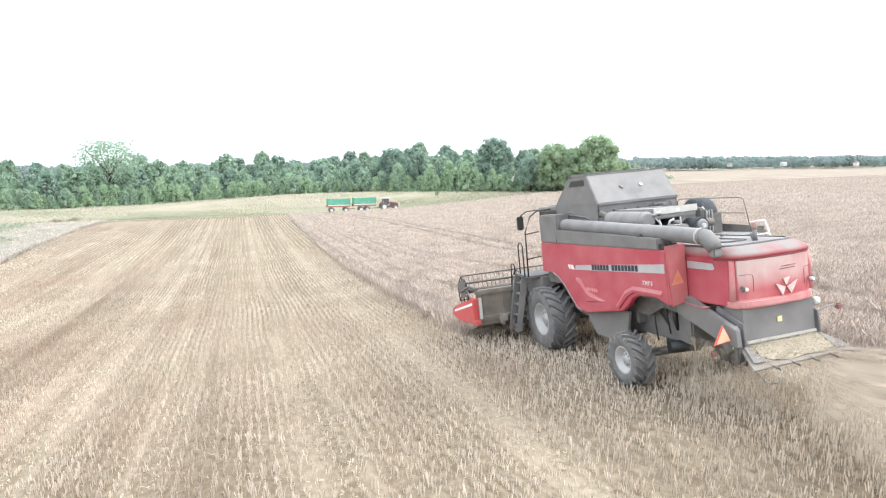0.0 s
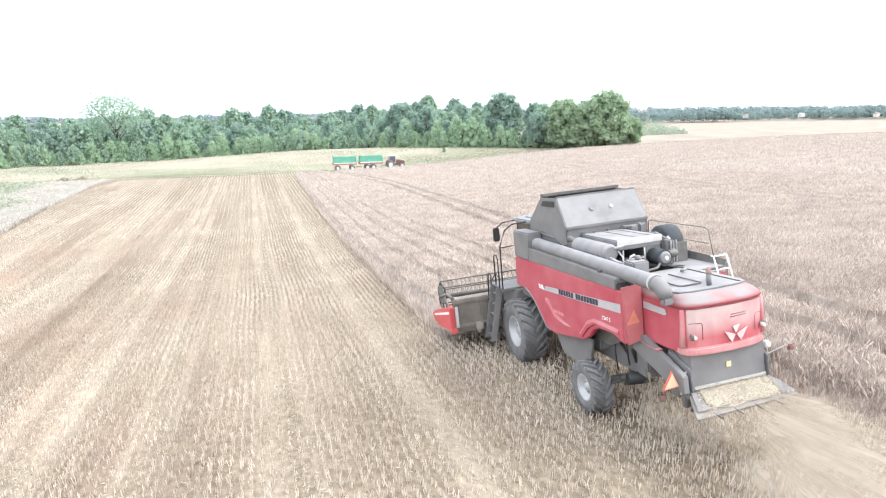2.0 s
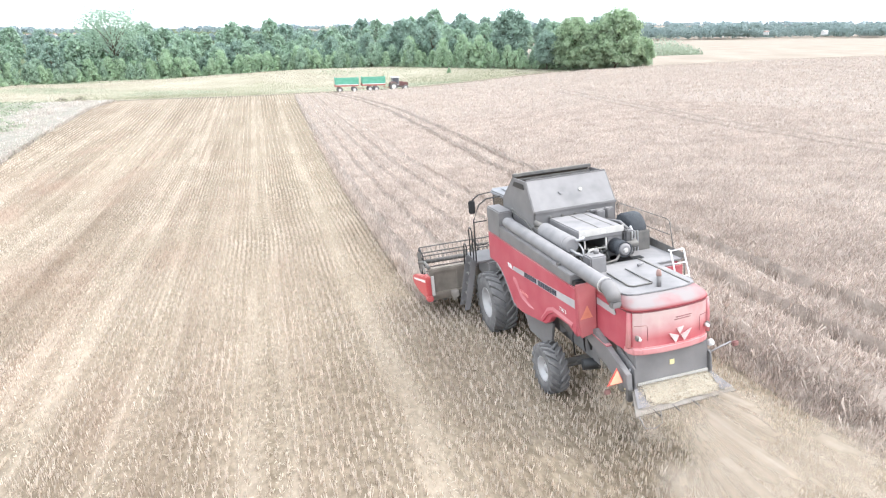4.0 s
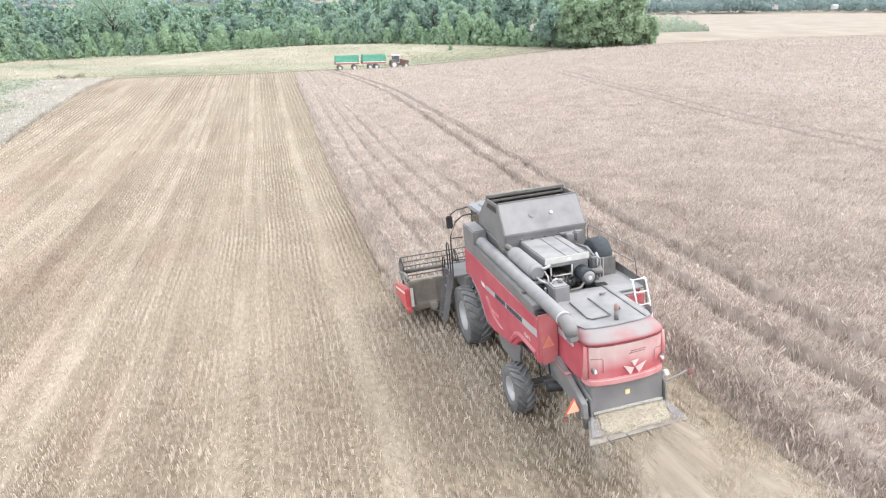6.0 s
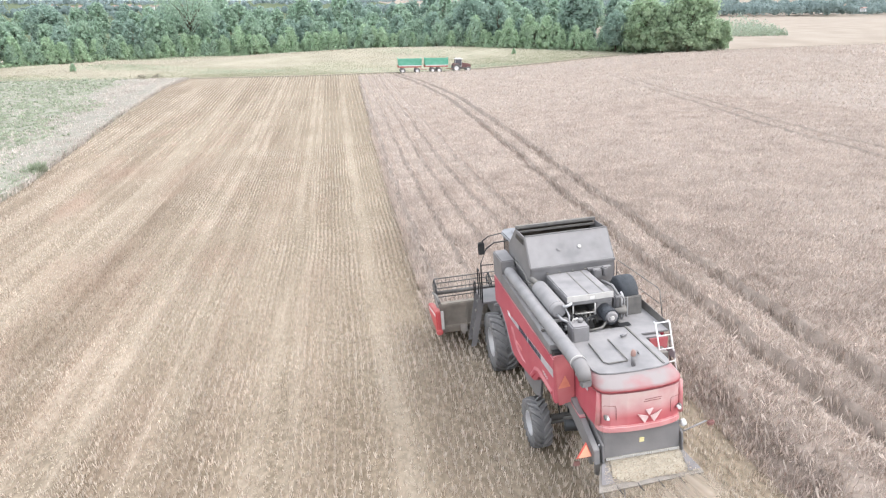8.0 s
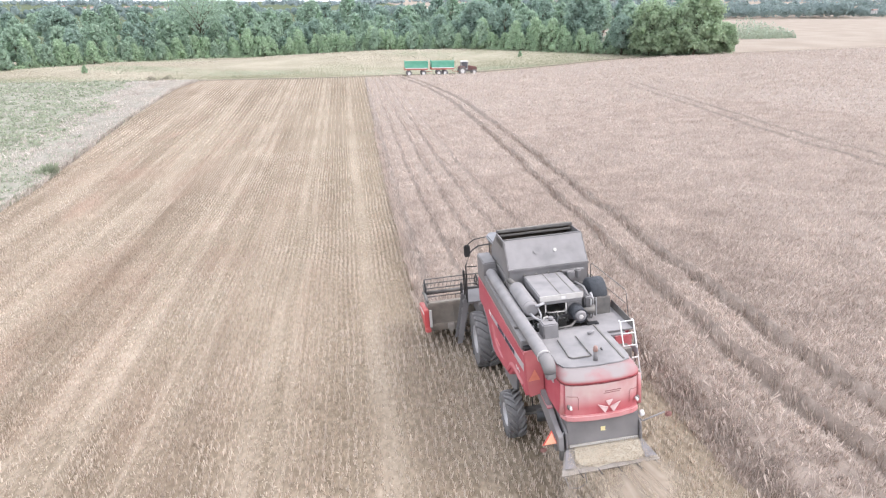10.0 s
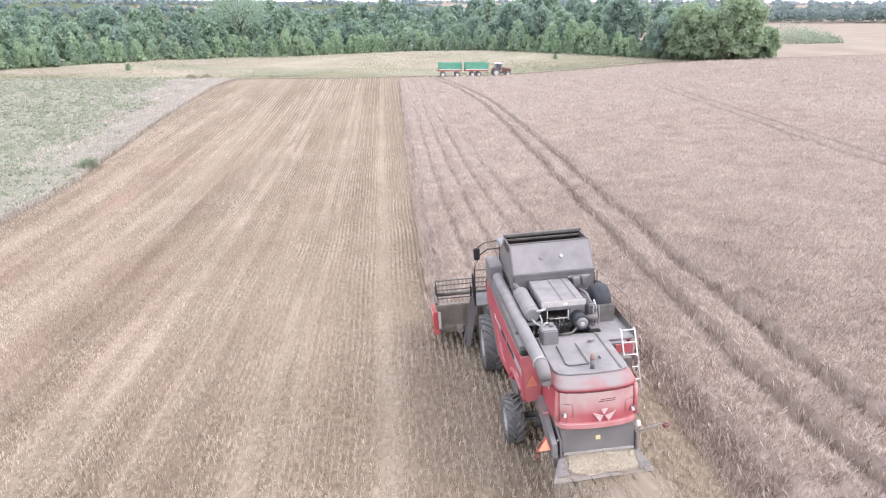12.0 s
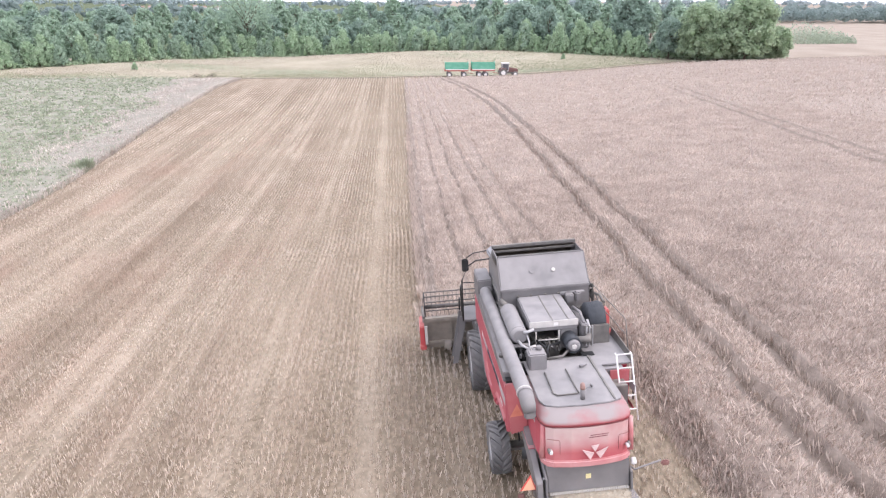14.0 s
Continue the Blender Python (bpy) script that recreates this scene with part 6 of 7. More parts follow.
beam = bmesh.new()
bm_slab(beam, [(-5.2, 2.02), (-5.5, 2.08), (-6.72, 1.62), (-6.75, 1.3), (-6.45, 1.3), (-5.15, 1.72)], 0, -1.02, -0.9, 0.012)
part("side_chute", beam, M["grey"], combine, "grey slanted side beam")
part("beam_cap", plate([(-1.03, -5.15, 1.98), (-0.9, -5.15, 1.98), (-0.9, -6.0, 1.92), (-1.03, -6.0, 1.92)], 0.02), M["red"], combine)
tri = new("slow_vehicle_triangle")
tri.parent = combine
part("triangle_border", plate([(-1.32, -6.52, 1.35), (-1.0, -6.58, 1.4), (-1.1, -6.5, 1.69)], 0.015), M["redsign"], tri, "red reflective border")
part("triangle_face", plate([(-1.278, -6.548, 1.378), (-1.03, -6.598, 1.418), (-1.108, -6.538, 1.648)], 0.012), M["orange"], tri, "bright orange triangle face")
part("triangle_bracket", tube([(-1.1, -6.5, 1.45), (-0.9, -6.55, 1.5), (-0.86, -6.6, 1.65)], 0.02, 8), M["silver"], tri)
part("rear_reflector", box((-1.36, -6.5, 1.14), (-1.22, -6.46, 1.26), 0.02), M["dull_red"], combine, "small red lamp")
part("lamp_box", bm_box(box((-1.05, -6.6, 1.2), (-0.92, -6.45, 1.36), 0.02), (-0.98, -6.72, 1.02), (-0.84, -6.6, 1.3), 0.02), M["dark"], combine)
part("lamp_plate", box((-1.0, -6.62, 1.25), (-0.96, -6.605, 1.33), 0.0), M["yellow"], combine)
part("marker_arm", tube([(0.82, -6.5, 1.72), (0.92, -6.62, 1.66), (1.1, -6.6, 1.7), (1.5, -6.45, 1.68)], 0.018, 8), M["grey"], combine)
part("marker_lamp", box((1.5, -6.52, 1.58), (1.66, -6.44, 1.7), 0.03), M["dull_red"], combine, "dusty red side marker lamp")
part("reversing_lamp", lathe([(0, 0.05), (0.03, 0.075), (0.09, 0.07), (0.1, 0.0001)], (0.84, -6.62, 1.86), 16), M["lamp"], combine, "round white lamp")
part("tow_hitch", box((-0.2, -5.8, 0.9), (0.2, -5.2, 1.3), 0.02), M["dark"], combine)
part("board_strut", tube([(-0.75, -6.5, 1.3), (-0.86, -6.78, 1.15), (-0.92, -6.8, 0.98)], 0.03, 8), M["dark"], combine)

# cab and access platform
cab = new("cab")
cab.parent = combine
part("cab_roof", bm_slab(slab([(-0.8, -0.1), (-0.84, 1.2), (-0.7, 1.5), (0.7, 1.5), (0.84, 1.2), (0.8, -0.1)], 2, 3.81, 3.93, 0.04), [(-0.55, 0.1), (-0.55, 1.1), (0.55, 1.1), (0.55, 0.1)], 2, 3.92, 3.96, 0.02), M["roofgrey"], cab, "pale dusty cab roof")
part("cab_frame", bm_box(bm_box(bm_box(bm_box(box((-0.76, 0.1, 2.1), (-0.68, 0.2, 3.83), 0.02), (0.68, 0.1, 2.1), (0.76, 0.2, 3.83), 0.02), (-0.74, 1.25, 2.1), (-0.68, 1.33, 3.83), 0.02), (0.68, 1.25, 2.1), (0.74, 1.33, 3.83), 0.02), (-0.76, 0.1, 2.0), (0.76, 1.35, 2.2), 0.02), M["black"], cab)
for x in (-0.73, 0.71):
    part("cab_window", box((x, 0.2, 2.2), (x + 0.02, 1.26, 3.82), 0.0), M["glass"], cab, "dark tinted side window")
part("windscreen", box((-0.68, 1.28, 2.2), (0.68, 1.3, 3.82), 0.0), M["glass"], cab, "dark tinted windscreen")
part("cab_rear", box((-0.72, 0.06, 2.0), (0.72, 0.1, 3.82), 0.0), M["dark"], cab)
part("access_platform", bm_box(box((-1.72, 0.25, 2.02), (-0.78, 1.35, 2.08), 0.01), (-1.4, 0.1, 1.5), (-0.9, 1.2, 2.02), 0.03), M["grey"], combine, "grey access platform by the cab")
steps = new("access_ladder")
steps.parent = combine
for y in (0.62, 1.12):
    part("ladder_side", slab([(-1.6, 2.05), (-1.8, 2.05), (-2.12, 0.5), (-1.95, 0.5)], 1, y - 0.02, y + 0.02, 0.008), M["grey"], steps, "grey ladder side plate")
for k in range(5):
    part("tread", box((-1.78 - 0.062 * k, 0.62, 1.8 - 0.3 * k), (-1.6 - 0.062 * k, 1.12, 1.84 - 0.3 * k), 0.006), M["dark"], steps)
part("grab_rail", tube([(-1.72, 0.55, 2.05), (-1.72, 0.55, 2.9), (-1.72, 0.62, 3.0), (-1.72, 0.78, 3.0), (-1.72, 0.85, 2.9), (-1.72, 0.85, 2.1)], 0.02, 8), M["black"], combine, "black tubular grab rail")
part("grab_rail", tube([(-1.78, 1.2, 1.6), (-1.74, 1.2, 2.3), (-1.74, 1.26, 2.36), (-1.74, 1.4, 2.36), (-1.74, 1.46, 2.28), (-1.78, 1.46, 1.5)], 0.02, 8), M["black"], combine, "black tubular grab rail")
part("grab_rail", tube([(-1.72, 0.3, 2.05), (-1.7, 0.3, 3.3), (-1.5, 0.35, 3.72), (-1.25, 0.4, 3.86), (-0.82, 0.4, 3.88)], 0.022, 8), M["black"], combine, "black tubular grab rail")
part("grab_rail", tube([(-1.7, 0.3, 2.55), (-1.4, 0.15, 2.6), (-1.37, 0.08, 2.6)], 0.016, 8), M["black"], combine, "black tubular grab rail")
part("grab_rail", tube([(-1.7, 0.3, 3.25), (-1.37, 0.1, 3.3)], 0.016, 8), M["black"], combine, "black tubular grab rail")
mirror = part("mirror_arm", tube([(-0.8, 1.25, 3.87), (-1.25, 1.15, 3.85), (-1.48, 1.02, 3.75)], 0.018, 8), M["black"], combine)
part("mirror_head", box((-1.62, 0.96, 3.34), (-1.42, 1.04, 3.74), 0.03), M["black"], mirror, "black mirror seen from behind")
part("feeder_house", slab([(0.2, 1.95), (0.2, 1.05), (1.65, 0.45), (1.65, 1.25)], 0, -0.68, 0.68, 0.03), M["grey"], combine)

# cutting header
header = new("cutting_header")
header.parent = combine
part("back_wall", bm_box(bm_box(box((-2.9, 1.52, 0.72), (2.9, 1.6, 1.6), 0.01), (-2.92, 1.44, 1.56), (2.92, 1.66, 1.7), 0.025), (-2.92, 1.42, 0.8), (2.92, 1.56, 0.92), 0.02), M["dusty_steel"], header, "brown dusty steel back wall")
for k in range(9):
    part("wall_rib", box((-2.75 + 0.68 * k, 1.48, 0.75), (-2.69 + 0.68 * k, 1.53, 1.6), 0.008), M["dusty_steel"], header)
part("rear_foot", bm_box(box((-2.3, 1.22, 0.74), (-2.08, 1.42, 0.94), 0.02), (-2.24, 1.3, 0.62), (-2.14, 1.5, 0.9), 0.02), M["board"], header)
part("trough", slab([(1.58, 0.78), (1.62, 0.7), (2.2, 0.5), (2.9, 0.46), (3.05, 0.4), (2.9, 0.38), (2.2, 0.42), (1.58, 0.64)], 0, -2.9, 2.9), M["dusty_steel"], header)
screw = tube([(-2.88, 2.05, 0.88), (2.88, 2.05, 0.88)], 0.2, 18)
for side in (-1, 1):
    prev = None
    for k in range(97):
        a = side * k * 2 * math.pi / 16
        x = side * (2.86 - 2.2 * k / 96)
        ring = [screw.verts.new((x, 2.05 + r * math.cos(a), 0.72 + r * math.sin(a))) for r in (0.19, 0.32)]
        if prev:
            screw.faces.new((prev[0], prev[1], ring[1], ring[0]))
        prev = ring
part("feed_auger", screw, M["dark"], header, "dark steel feed auger")
reel = new("reel")
reel.parent = header
RC = (0.0, 2.95, 1.5)
bm = tube([(-2.82, RC[1], RC[2]), (2.82, RC[1], RC[2])], 0.07, 14)
part("reel_tube", bm, M["dark"], reel)
for k in range(6):
    a = 2 * math.pi * (k + 0.35) / 6
    y, z = RC[1] + 0.5 * math.cos(a), RC[2] + 0.5 * math.sin(a)
    bat = tube([(-2.84, y, z), (2.84, y, z)], 0.022, 8)
    for j in range(38):
        x = -2.75 + 0.148 * j
        add_tube(bat, [(x, y, z), (x + 0.01, y - 0.02, z - 0.13), (x + 0.01, y - 0.06, z - 0.24)], 0.008, 4, cap=False)
    part("tine_bar", bat, M["dark"], reel, "dark tine bar with hanging tines")
for x in (-2.84, -0.95, 0.95, 2.84):
    bm = bmesh.new()
    pts = [(x, RC[1] + 0.5 * math.cos(2 * math.pi * (k + 0.35) / 6), RC[2] + 0.5 * math.sin(2 * math.pi * (k + 0.35) / 6)) for k in range(6)]
    for k in range(6):
        add_tube(bm, [pts[k], pts[(k + 1) % 6]], 0.02, 6)
        add_tube(bm, [(x, RC[1], RC[2]), pts[k]], 0.022, 6)
    part("reel_spider", bm, M["black"], reel)
for side in (-1, 1):
    arm = tube([(side * 2.9, 1.5, 1.72), (side * 2.92, 2.0, 1.78), (side * 2.92, 3.0, 1.5)], [0.05, 0.045, 0.04], 8)
    add_tube(arm, [(side * 2.92, 1.7, 1.2), (side * 2.92, 2.4, 1.66)], 0.03, 8)
    part("reel_arm", arm, M["dark"], header, "dark reel arm with ram")
    part("reel_end_plate", plate([(side * 2.88, 2.62, 1.95), (side * 2.88, 2.5, 1.4), (side * 2.88, 2.95, 1.3), (side * 2.88, 3.25, 1.75)], 0.02 * side), M["dark"], header)
    end = part("end_divider", slab([(1.42, 1.48), (1.4, 0.82), (1.6, 0.74), (2.6, 0.62), (3.4, 0.66), (3.6, 0.74), (3.58, 0.92), (3.2, 1.06), (2.3, 1.3)], 0, side * 2.9, side * 3.06, 0.025), M["red_clean"], header, "bright red end divider")
    part("divider_stripe", slab([(1.5, 1.36), (1.5, 1.28), (3.3, 0.86), (3.35, 0.91)], 0, side * 3.058, side * 3.068), M["white"], end, "thin white stripe")
    part("end_drive_cover", bm_box(box((side * 2.98 - 0.07, 1.36, 0.78), (side * 2.98 + 0.07, 1.72, 1.5), 0.03), (side * 2.98 - 0.1, 1.3, 0.7), (side * 2.98 + 0.1, 1.6, 0.86), 0.03), M["red_clean"], header, "red header end cover")
    part("cover_strip", box((side * 2.86 - 0.045, 1.33, 0.88), (side * 2.86 + 0.045, 1.37, 1.5), 0.004), M["pale"], header)
knife = bmesh.new()
for k in range(76):
    x = -2.85 + 0.0762 * k
    knife.faces.new([knife.verts.new(p) for p in ((x - 0.03, 3.03, 0.4), (x + 0.03, 3.03, 0.4), (x, 3.16, 0.41))])
part("knife_bar", knife, M["silver"], header)

# chopped straw and dust thrown out behind the spreader
pr = np.random.default_rng(3)


def spray(name, k, reach, wide, size, thin, rise, material, text):
    """Straw or dust leaving the spreader in jets that widen, sink and drift to the right."""
    s = pr.random(k) ** 1.1
    jet = pr.integers(0, 9, k)
    aim = (jet - 4) / 4.5 + pr.normal(0, 0.07, k)
    x = 0.12 + aim * (0.9 + wide * s) + 0.6 * s + pr.normal(0, 0.03 + 0.22 * s, k)
    y = -7.2 - reach * s + pr.normal(0, 0.05 + 0.3 * s, k)
    z = 0.98 - 0.2 * s - 0.7 * s ** 2 + pr.normal(0, rise, k) * (0.1 + s) + 0.25 * s
    y = np.minimum(y, -7.22)
    p = np.stack([x, y, z], -1) @ np.array(TILT.to_3x3()).T
    on = p[:, 2] > land(p[:, 0], p[:, 1]) + 0.1
    p, s, aim = p[on], s[on], aim[on]
    k = len(p)
    d = np.stack([aim * 0.35 + pr.normal(0, 0.15, k), -np.ones(k), -0.15 - 0.5 * s + pr.normal(0, 0.15, k)], -1)
    d /= np.linalg.norm(d, axis=1)[:, None]
    e = np.cross(d, pr.normal(size=(k, 3)))
    e /= np.linalg.norm(e, axis=1)[:, None]
    ln, wd = (size * pr.uniform(0.4, 1.4, k))[:, None], (thin * pr.uniform(0.6, 1.4, k))[:, None]
    v = np.stack([p - d * ln, p + e * wd, p + d * ln, p - e * wd], 1).reshape(-1, 3)
    mesh_object(name, v, np.arange(len(v)).reshape(-1, 4), material, "stuff", text, "chaff")


spray("chaff_spray", 8000, 2.6, 1.0, 0.035, 0.0025, 0.1, M["chaff"], "pale chopped straw flying in streaks from the spreader")
# fine dust hangs over the spread straw in three thin veils
for layer in range(3):
    us, vs = np.linspace(0, 1, 17), np.linspace(0, 1, 25)
    U, W = np.meshgrid(us, vs)
    wob = np.array([noise.noise((a * 3, b * 3, layer * 5.0)) for a, b in zip(U.ravel(), W.ravel())]).reshape(U.shape)
    x = 0.0 + (2 * U - 1) * (1.05 + 2.5 * W) + (0.55 * layer - 1.1) * W
    y = -7.15 - 7.2 * W + 0.1 * layer
    z = 0.96 - 0.35 * W * (1 - layer) + (0.12 + 0.5 * W) * wob + 0.08 * layer
    p = np.stack([x, y, z], -1).reshape(-1, 3) @ np.array(TILT.to_3x3()).T
    p[:, 2] = np.maximum(p[:, 2], land(p[:, 0], p[:, 1]) + 0.22 + 0.12 * layer)
    i = (np.arange(len(vs) - 1)[:, None] * len(us) + np.arange(len(us) - 1)[None]).ravel()
    q = np.stack([i, i + 1, i + len(us) + 1, i + len(us)], 1)
    ob = mesh_object("dust_cloud", p, q, M["dust"], "stuff", "sandy dust hanging behind the combine", "dust", smooth=True)
    uv = ob.data.uv_layers.new(name="veil")
    uv.data.foreach_set("uv", np.stack([U.ravel()[q.ravel()], W.ravel()[q.ravel()]], 1).astype(np.float32).ravel())
us, vs = np.linspace(0, 1, 13), np.linspace(0, 1, 9)
U, W = np.meshgrid(us, vs)
wob = np.array([noise.noise((a * 3, b * 3, 31.0)) for a, b in zip(U.ravel(), W.ravel())]).reshape(U.shape)
p = np.stack([-0.7 + 0.25 * wob - 0.25 * W, -4.9 - 2.3 * U - 0.3 * W, 1.25 - 1.25 * W], -1).reshape(-1, 3) @ np.array(TILT.to_3x3()).T
p[:, 2] = np.maximum(p[:, 2], land(p[:, 0], p[:, 1]) + 0.05)
i = (np.arange(len(vs) - 1)[:, None] * len(us) + np.arange(len(us) - 1)[None]).ravel()
q = np.stack([i, i + 1, i + len(us) + 1, i + len(us)], 1)
ob = mesh_object("dust_cloud", p, q, M["dust"], "stuff", "brown dust sinking under the straw chopper", "dust", smooth=True)
uv = ob.data.uv_layers.new(name="veil")
uv.data.foreach_set("uv", np.stack([U.ravel()[q.ravel()], W.ravel()[q.ravel()] * 0.8], 1).astype(np.float32).ravel())

# ---- tractor and two grain trailers waiting at the end of the field ----
def grain_trailer(x, y, label, axles):
    """A two-axle tipping trailer, drawn to the right; x, y its middle on the ground."""
    root = new("grain_trailer")
    root.matrix_world = pose(x, y, float(land(x, y)) - 0.03) @ Matrix.Scale(1.17, 4)
    tagged(root, label, "trailer", group="grain trailers")
    L, W = 2.55, 1.22
    body = part("tipping_body", bm_box(bm_box(bm_box(bm_box(box((-L, -W, 1.75), (L, W, 1.83), 0.01), (-L, -W, 1.83), (L, -W + 0.06, 2.98), 0.01), (-L, W - 0.06, 1.83), (L, W, 2.98), 0.01), (-L, -W, 1.83), (-L + 0.06, W, 2.98), 0.01), (L - 0.06, -W, 1.83), (L, W, 2.98), 0.01), M["green"], root, "green ribbed tipping body")
    for k in range(6):
        for s in (-1, 1):
            part("body_post", box((-L + 0.02 + k * (2 * L - 0.12) / 5, s * W - 0.05, 1.8), (-L + 0.1 + k * (2 * L - 0.12) / 5, s * W + 0.05, 2.94), 0.01), M["green"], body)
    for s in (-1, 1):
        part("top_rail", box((-L - 0.02, s * W - 0.07, 2.92), (L + 0.02, s * W + 0.07, 3.03), 0.015), M["green"], body)
        part("board_seam", box((-L, s * (W + 0.006) - 0.012, 2.36), (L, s * (W + 0.006) + 0.012, 2.44), 0.004), M["green"], body)
    part("chassis", bm_box(bm_box(bm_box(box((-L, -0.5, 1.3), (L, -0.38, 1.72), 0.01), (-L, 0.38, 1.3), (L, 0.5, 1.72), 0.01), (axles[0] - 0.15, -0.9, 0.55), (axles[0] + 0.15, 0.9, 1.32), 0.01), (axles[1] - 0.15, -0.9, 0.55), (axles[1] + 0.15, 0.9, 1.32), 0.01), M["chassis_red"], root, "red steel chassis")
    for s in (-1, 1):
        part("side_beam", box((-L, s * 1.12 - 0.05, 1.3), (L, s * 1.12 + 0.05, 1.73), 0.01), M["chassis_red"], root, "red steel side beam")
    part("drawbar", tube([(L - 0.3, 0, 0.9), (L + 1.2, 0, 0.75)], 0.07, 8), M["chassis_red"], root)
    part("tail_board", box((-L - 0.1, -W, 1.25), (-L - 0.02, W, 1.8), 0.02), M["chassis_red"], root)
    for s in (-1, 1):
        part("pale_sill", box((-L + 0.1, s * 1.2 - 0.03, 1.6), (L - 0.1, s * 1.2 + 0.03, 1.76), 0.01), M["white"], root, "pale sill under the body")
    part("hay_board", slab([(-W, 3.03), (W, 3.03), (W, 3.1), (W * 0.6, 3.28), (-W * 0.6, 3.28), (-W, 3.1)], 0, -L, -L + 0.05, 0.01), M["green"], body, "raised green end board")
    part("hay_board", slab([(-W, 3.03), (W, 3.03), (W, 3.1), (W * 0.6, 3.28), (-W * 0.6, 3.28), (-W, 3.1)], 0, L - 0.05, L, 0.01), M["green"], body, "raised green end board")
    for wx in axles:
        for s in (-1, 1):
            w = new("wheel")
            w.parent = root
            w.matrix_local = pose(wx, s * 0.95, 0.6, 0, 0, 90)
            part("tyre", lathe([(-0.16, 0.34), (-0.19, 0.5), (-0.15, 0.6), (0.15, 0.6), (0.19, 0.5), (0.16, 0.34)], (0, 0, 0), 24, cap=False), M["tyre"], w)
            part("rim", lathe([(-0.14, 0.31), (-0.05, 0.26), (-0.05, 0.1), (-0.1, 0.08), (-0.1, 0.0001)], (0, 0, 0), 20, cap=False), M["white"], w, "pale rim")
            part("rim", lathe([(0.14, 0.31), (0.05, 0.26), (0.05, 0.1), (0.1, 0.08), (0.1, 0.0001)], (0, 0, 0), 20, cap=False), M["white"], w, "pale rim")
    return root


TRAIN = 149.0
grain_trailer(10.6, TRAIN, "green grain trailer on a red chassis, last in line", (-1.6, 1.6))
grain_trailer(17.4, TRAIN - 0.6, "green grain trailer coupled behind a tractor", (-0.85, 0.55))
tractor = new("tractor")
tractor.matrix_world = pose(23.6, TRAIN - 1.2, float(land(23.6, TRAIN - 1.2)) - 0.03) @ Matrix.Scale(1.15, 4)
tagged(tractor, "dark red farm tractor with pale wheels, parked before trailers", "tractor")
part("bonnet", slab([(0.2, 1.0), (0.2, 1.95), (0.9, 1.9), (2.3, 1.65), (2.45, 1.4), (2.4, 0.95)], 1, -0.42, 0.42, 0.06), M["tractor_body"], tractor, "dark red bonnet")
part("frame", box((-1.2, -0.35, 0.6), (2.3, 0.35, 1.05), 0.04), M["dark"], tractor)
part("cab_roof", box((-1.35, -0.85, 2.72), (0.45, 0.85, 2.9), 0.06), M["white"], tractor, "pale cab roof")
cabin = part("cab_frame", bm_box(bm_box(bm_box(bm_box(box((-1.2, -0.8, 1.2), (-1.1, -0.7, 2.75), 0.02), (-1.2, 0.7, 1.2), (-1.1, 0.8, 2.75), 0.02), (0.2, -0.8, 1.2), (0.3, -0.7, 2.75), 0.02), (0.2, 0.7, 1.2), (0.3, 0.8, 2.75), 0.02), (-1.2, -0.8, 1.1), (0.3, 0.8, 1.35), 0.03), M["silver"], tractor, "pale cab posts")
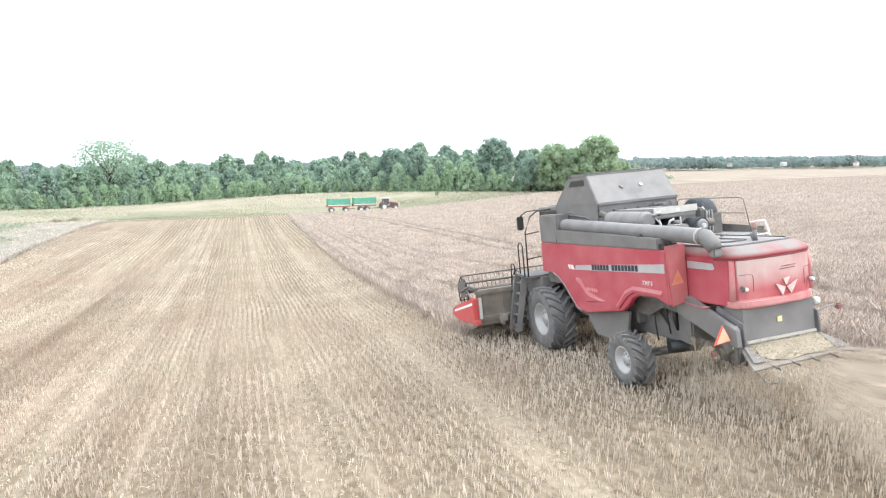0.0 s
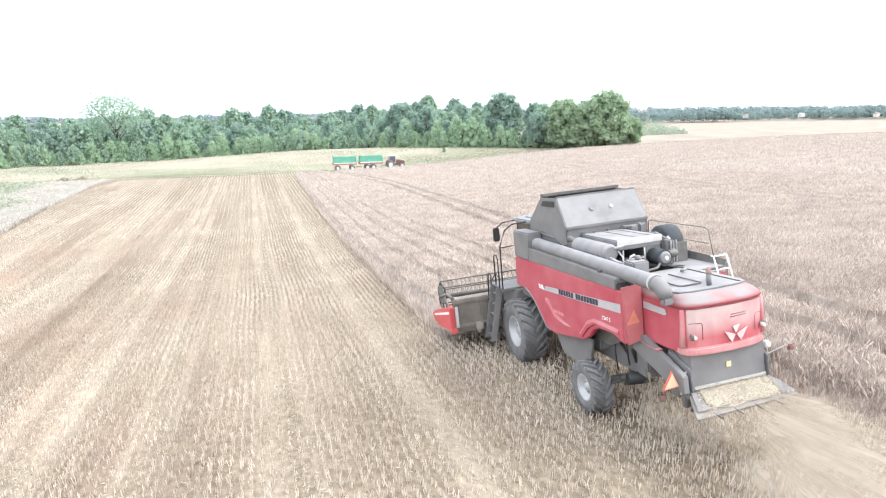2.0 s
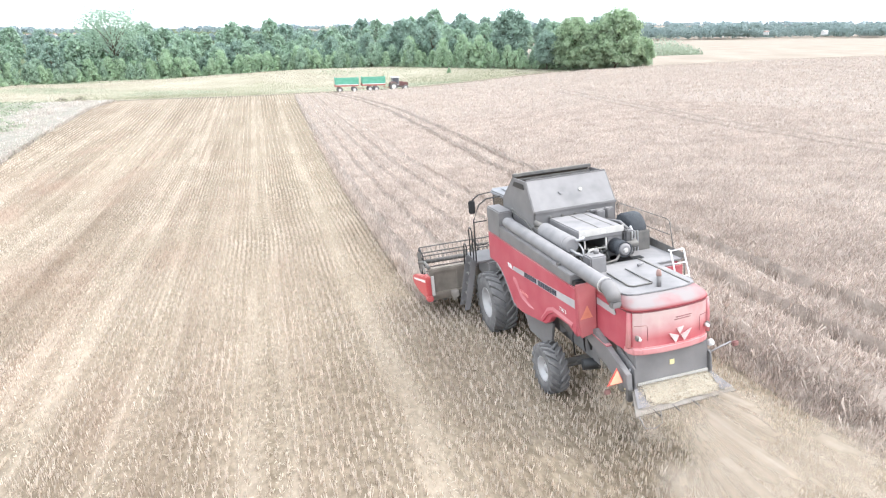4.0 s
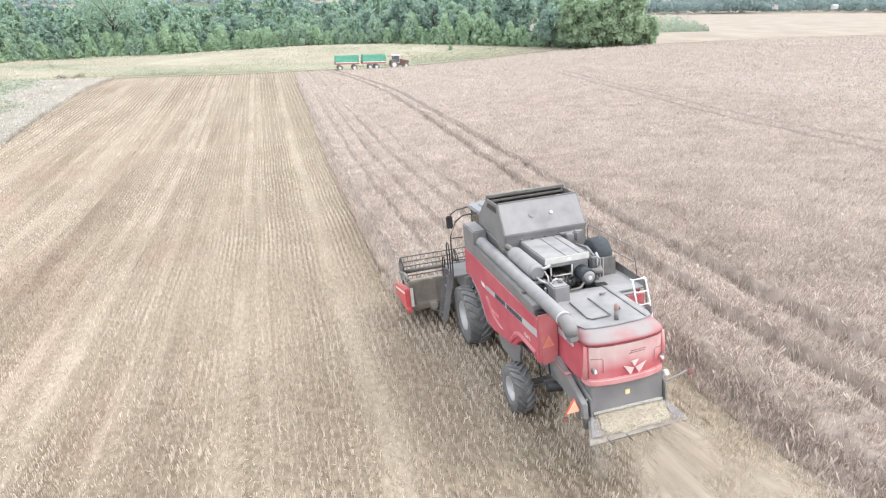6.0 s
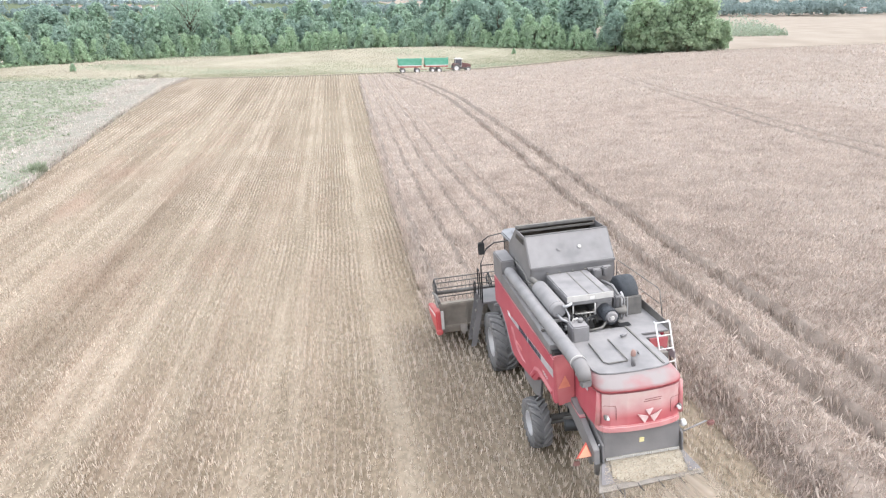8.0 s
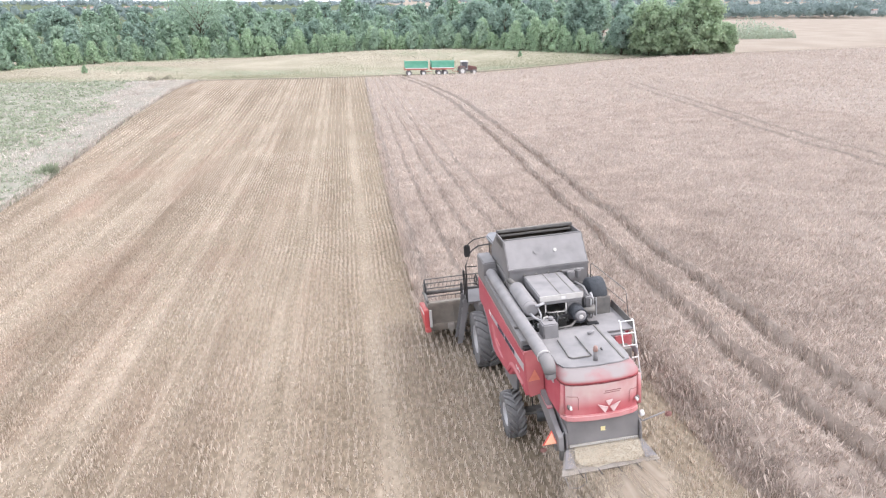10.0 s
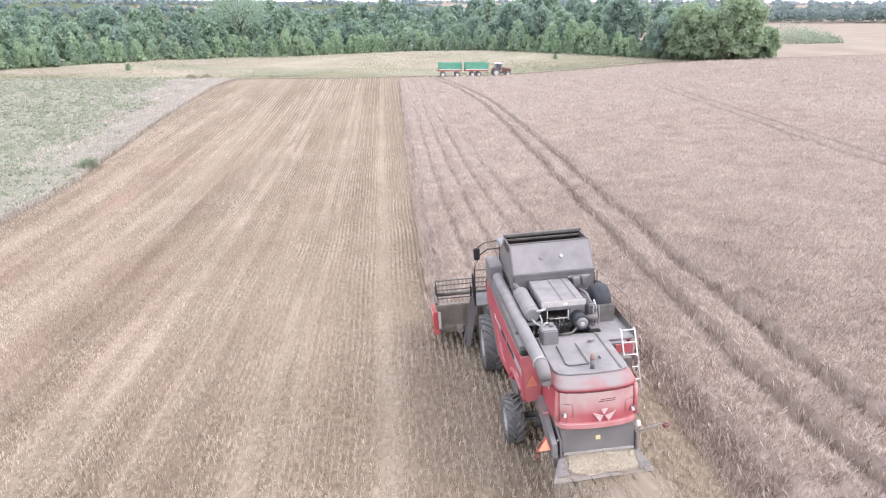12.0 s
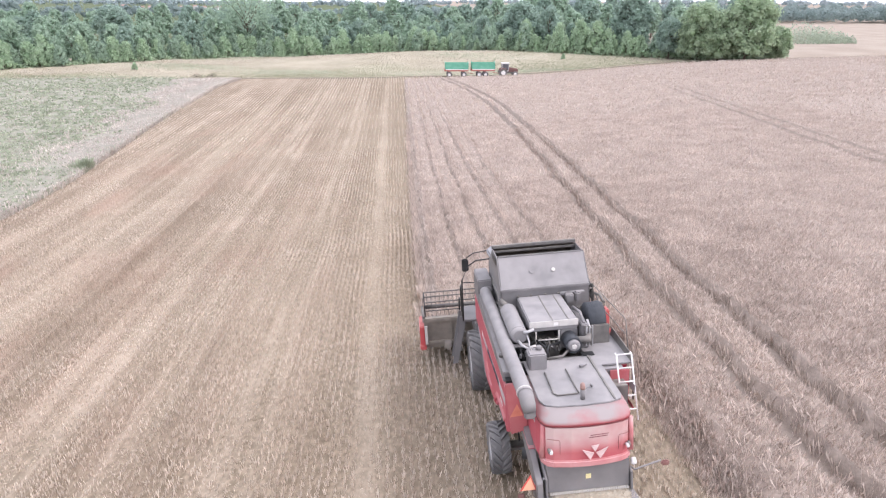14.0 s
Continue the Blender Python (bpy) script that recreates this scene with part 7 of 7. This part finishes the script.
for s in (-1, 1):
    part("cab_window", box((-1.1, s * 0.76 - 0.01, 1.36), (0.2, s * 0.76 + 0.01, 2.7), 0.0), M["pane"], cabin, "cab side window")
    part("mudguard", slab([(-1.75, 1.2), (-1.6, 1.65), (-1.1, 1.85), (-0.5, 1.8), (-0.15, 1.5), (-0.2, 1.4), (-0.55, 1.68), (-1.1, 1.74), (-1.5, 1.55), (-1.65, 1.2)], 1, s * 0.98 - 0.28, s * 0.98 + 0.28, 0.01), M["tractor_body"], tractor)
    for wx, r, wd in ((-0.95, 0.86, 0.5), (1.75, 0.58, 0.4)):
        w = new("wheel")
        w.parent = tractor
        w.matrix_local = pose(wx, s * 0.98, r, 0, 0, 90)
        part("tyre", tyre_bm((0, 0, 0), r, r * 0.55, wd), M["tyre"], w)
        tread(w, (0, 0, 0), r, wd, 16)
        for side in (-1, 1):
            part("rim", lathe([(side * wd * 0.42, r * 0.56), (side * wd * 0.2, r * 0.48), (side * wd * 0.2, r * 0.2), (side * wd * 0.3, r * 0.18), (side * wd * 0.3, 0.0001)], (0, 0, 0), 24, cap=False), M["white"], w, "pale rim")
part("exhaust_stack", tube([(0.35, 0.4, 1.7), (0.35, 0.4, 2.8)], 0.05, 8), M["dark"], tractor)

# ---- far houses and sheds on the skyline ----
def house(name, x, y, w, d, h, z, label):
    root = new(name)
    root.matrix_world = pose(x, y, z)
    tagged(root, label, "building", group="far buildings")
    part("wall", box((-w / 2, -d / 2, -2), (w / 2, d / 2, h), 0.0), M["wall_pale"], root)
    part("roof", slab([(-d / 2 - 0.4, h), (d / 2 + 0.4, h), (0, h + 0.35 * d)], 0, -w / 2 - 0.3, w / 2 + 0.3), M["wall_pale"] if name == "farm_shed" else M["roof_tile"], root)


hr = random.Random(4)
for k, bearing in enumerate((37.2, 38.6, 41.5, 45.5, 50.5)):
    far = 860 + hr.uniform(-40, 20)
    x, y = far * math.sin(radians(bearing)), far * math.cos(radians(bearing))
    house("farm_shed" if k % 3 == 0 else "house", x, y, hr.uniform(3.5, 7), 4, 1.5, float(land(x, y)) + 6.2, "far pale farm shed among trees" if k % 3 == 0 else "far white house among trees")
# a small town on the slope below the far ridge
for k in range(14):
    bearing = -23.0 + 10.5 * k / 13 + hr.uniform(-0.3, 0.3)
    far = 1380 + hr.uniform(-50, 60)
    x, y = far * math.sin(radians(bearing)), far * math.cos(radians(bearing))
    house("house", x, y, hr.uniform(6, 14), 7, hr.uniform(3, 5.5), float(land(x, y)) + 0.4, "far white house of a small town below the ridge")
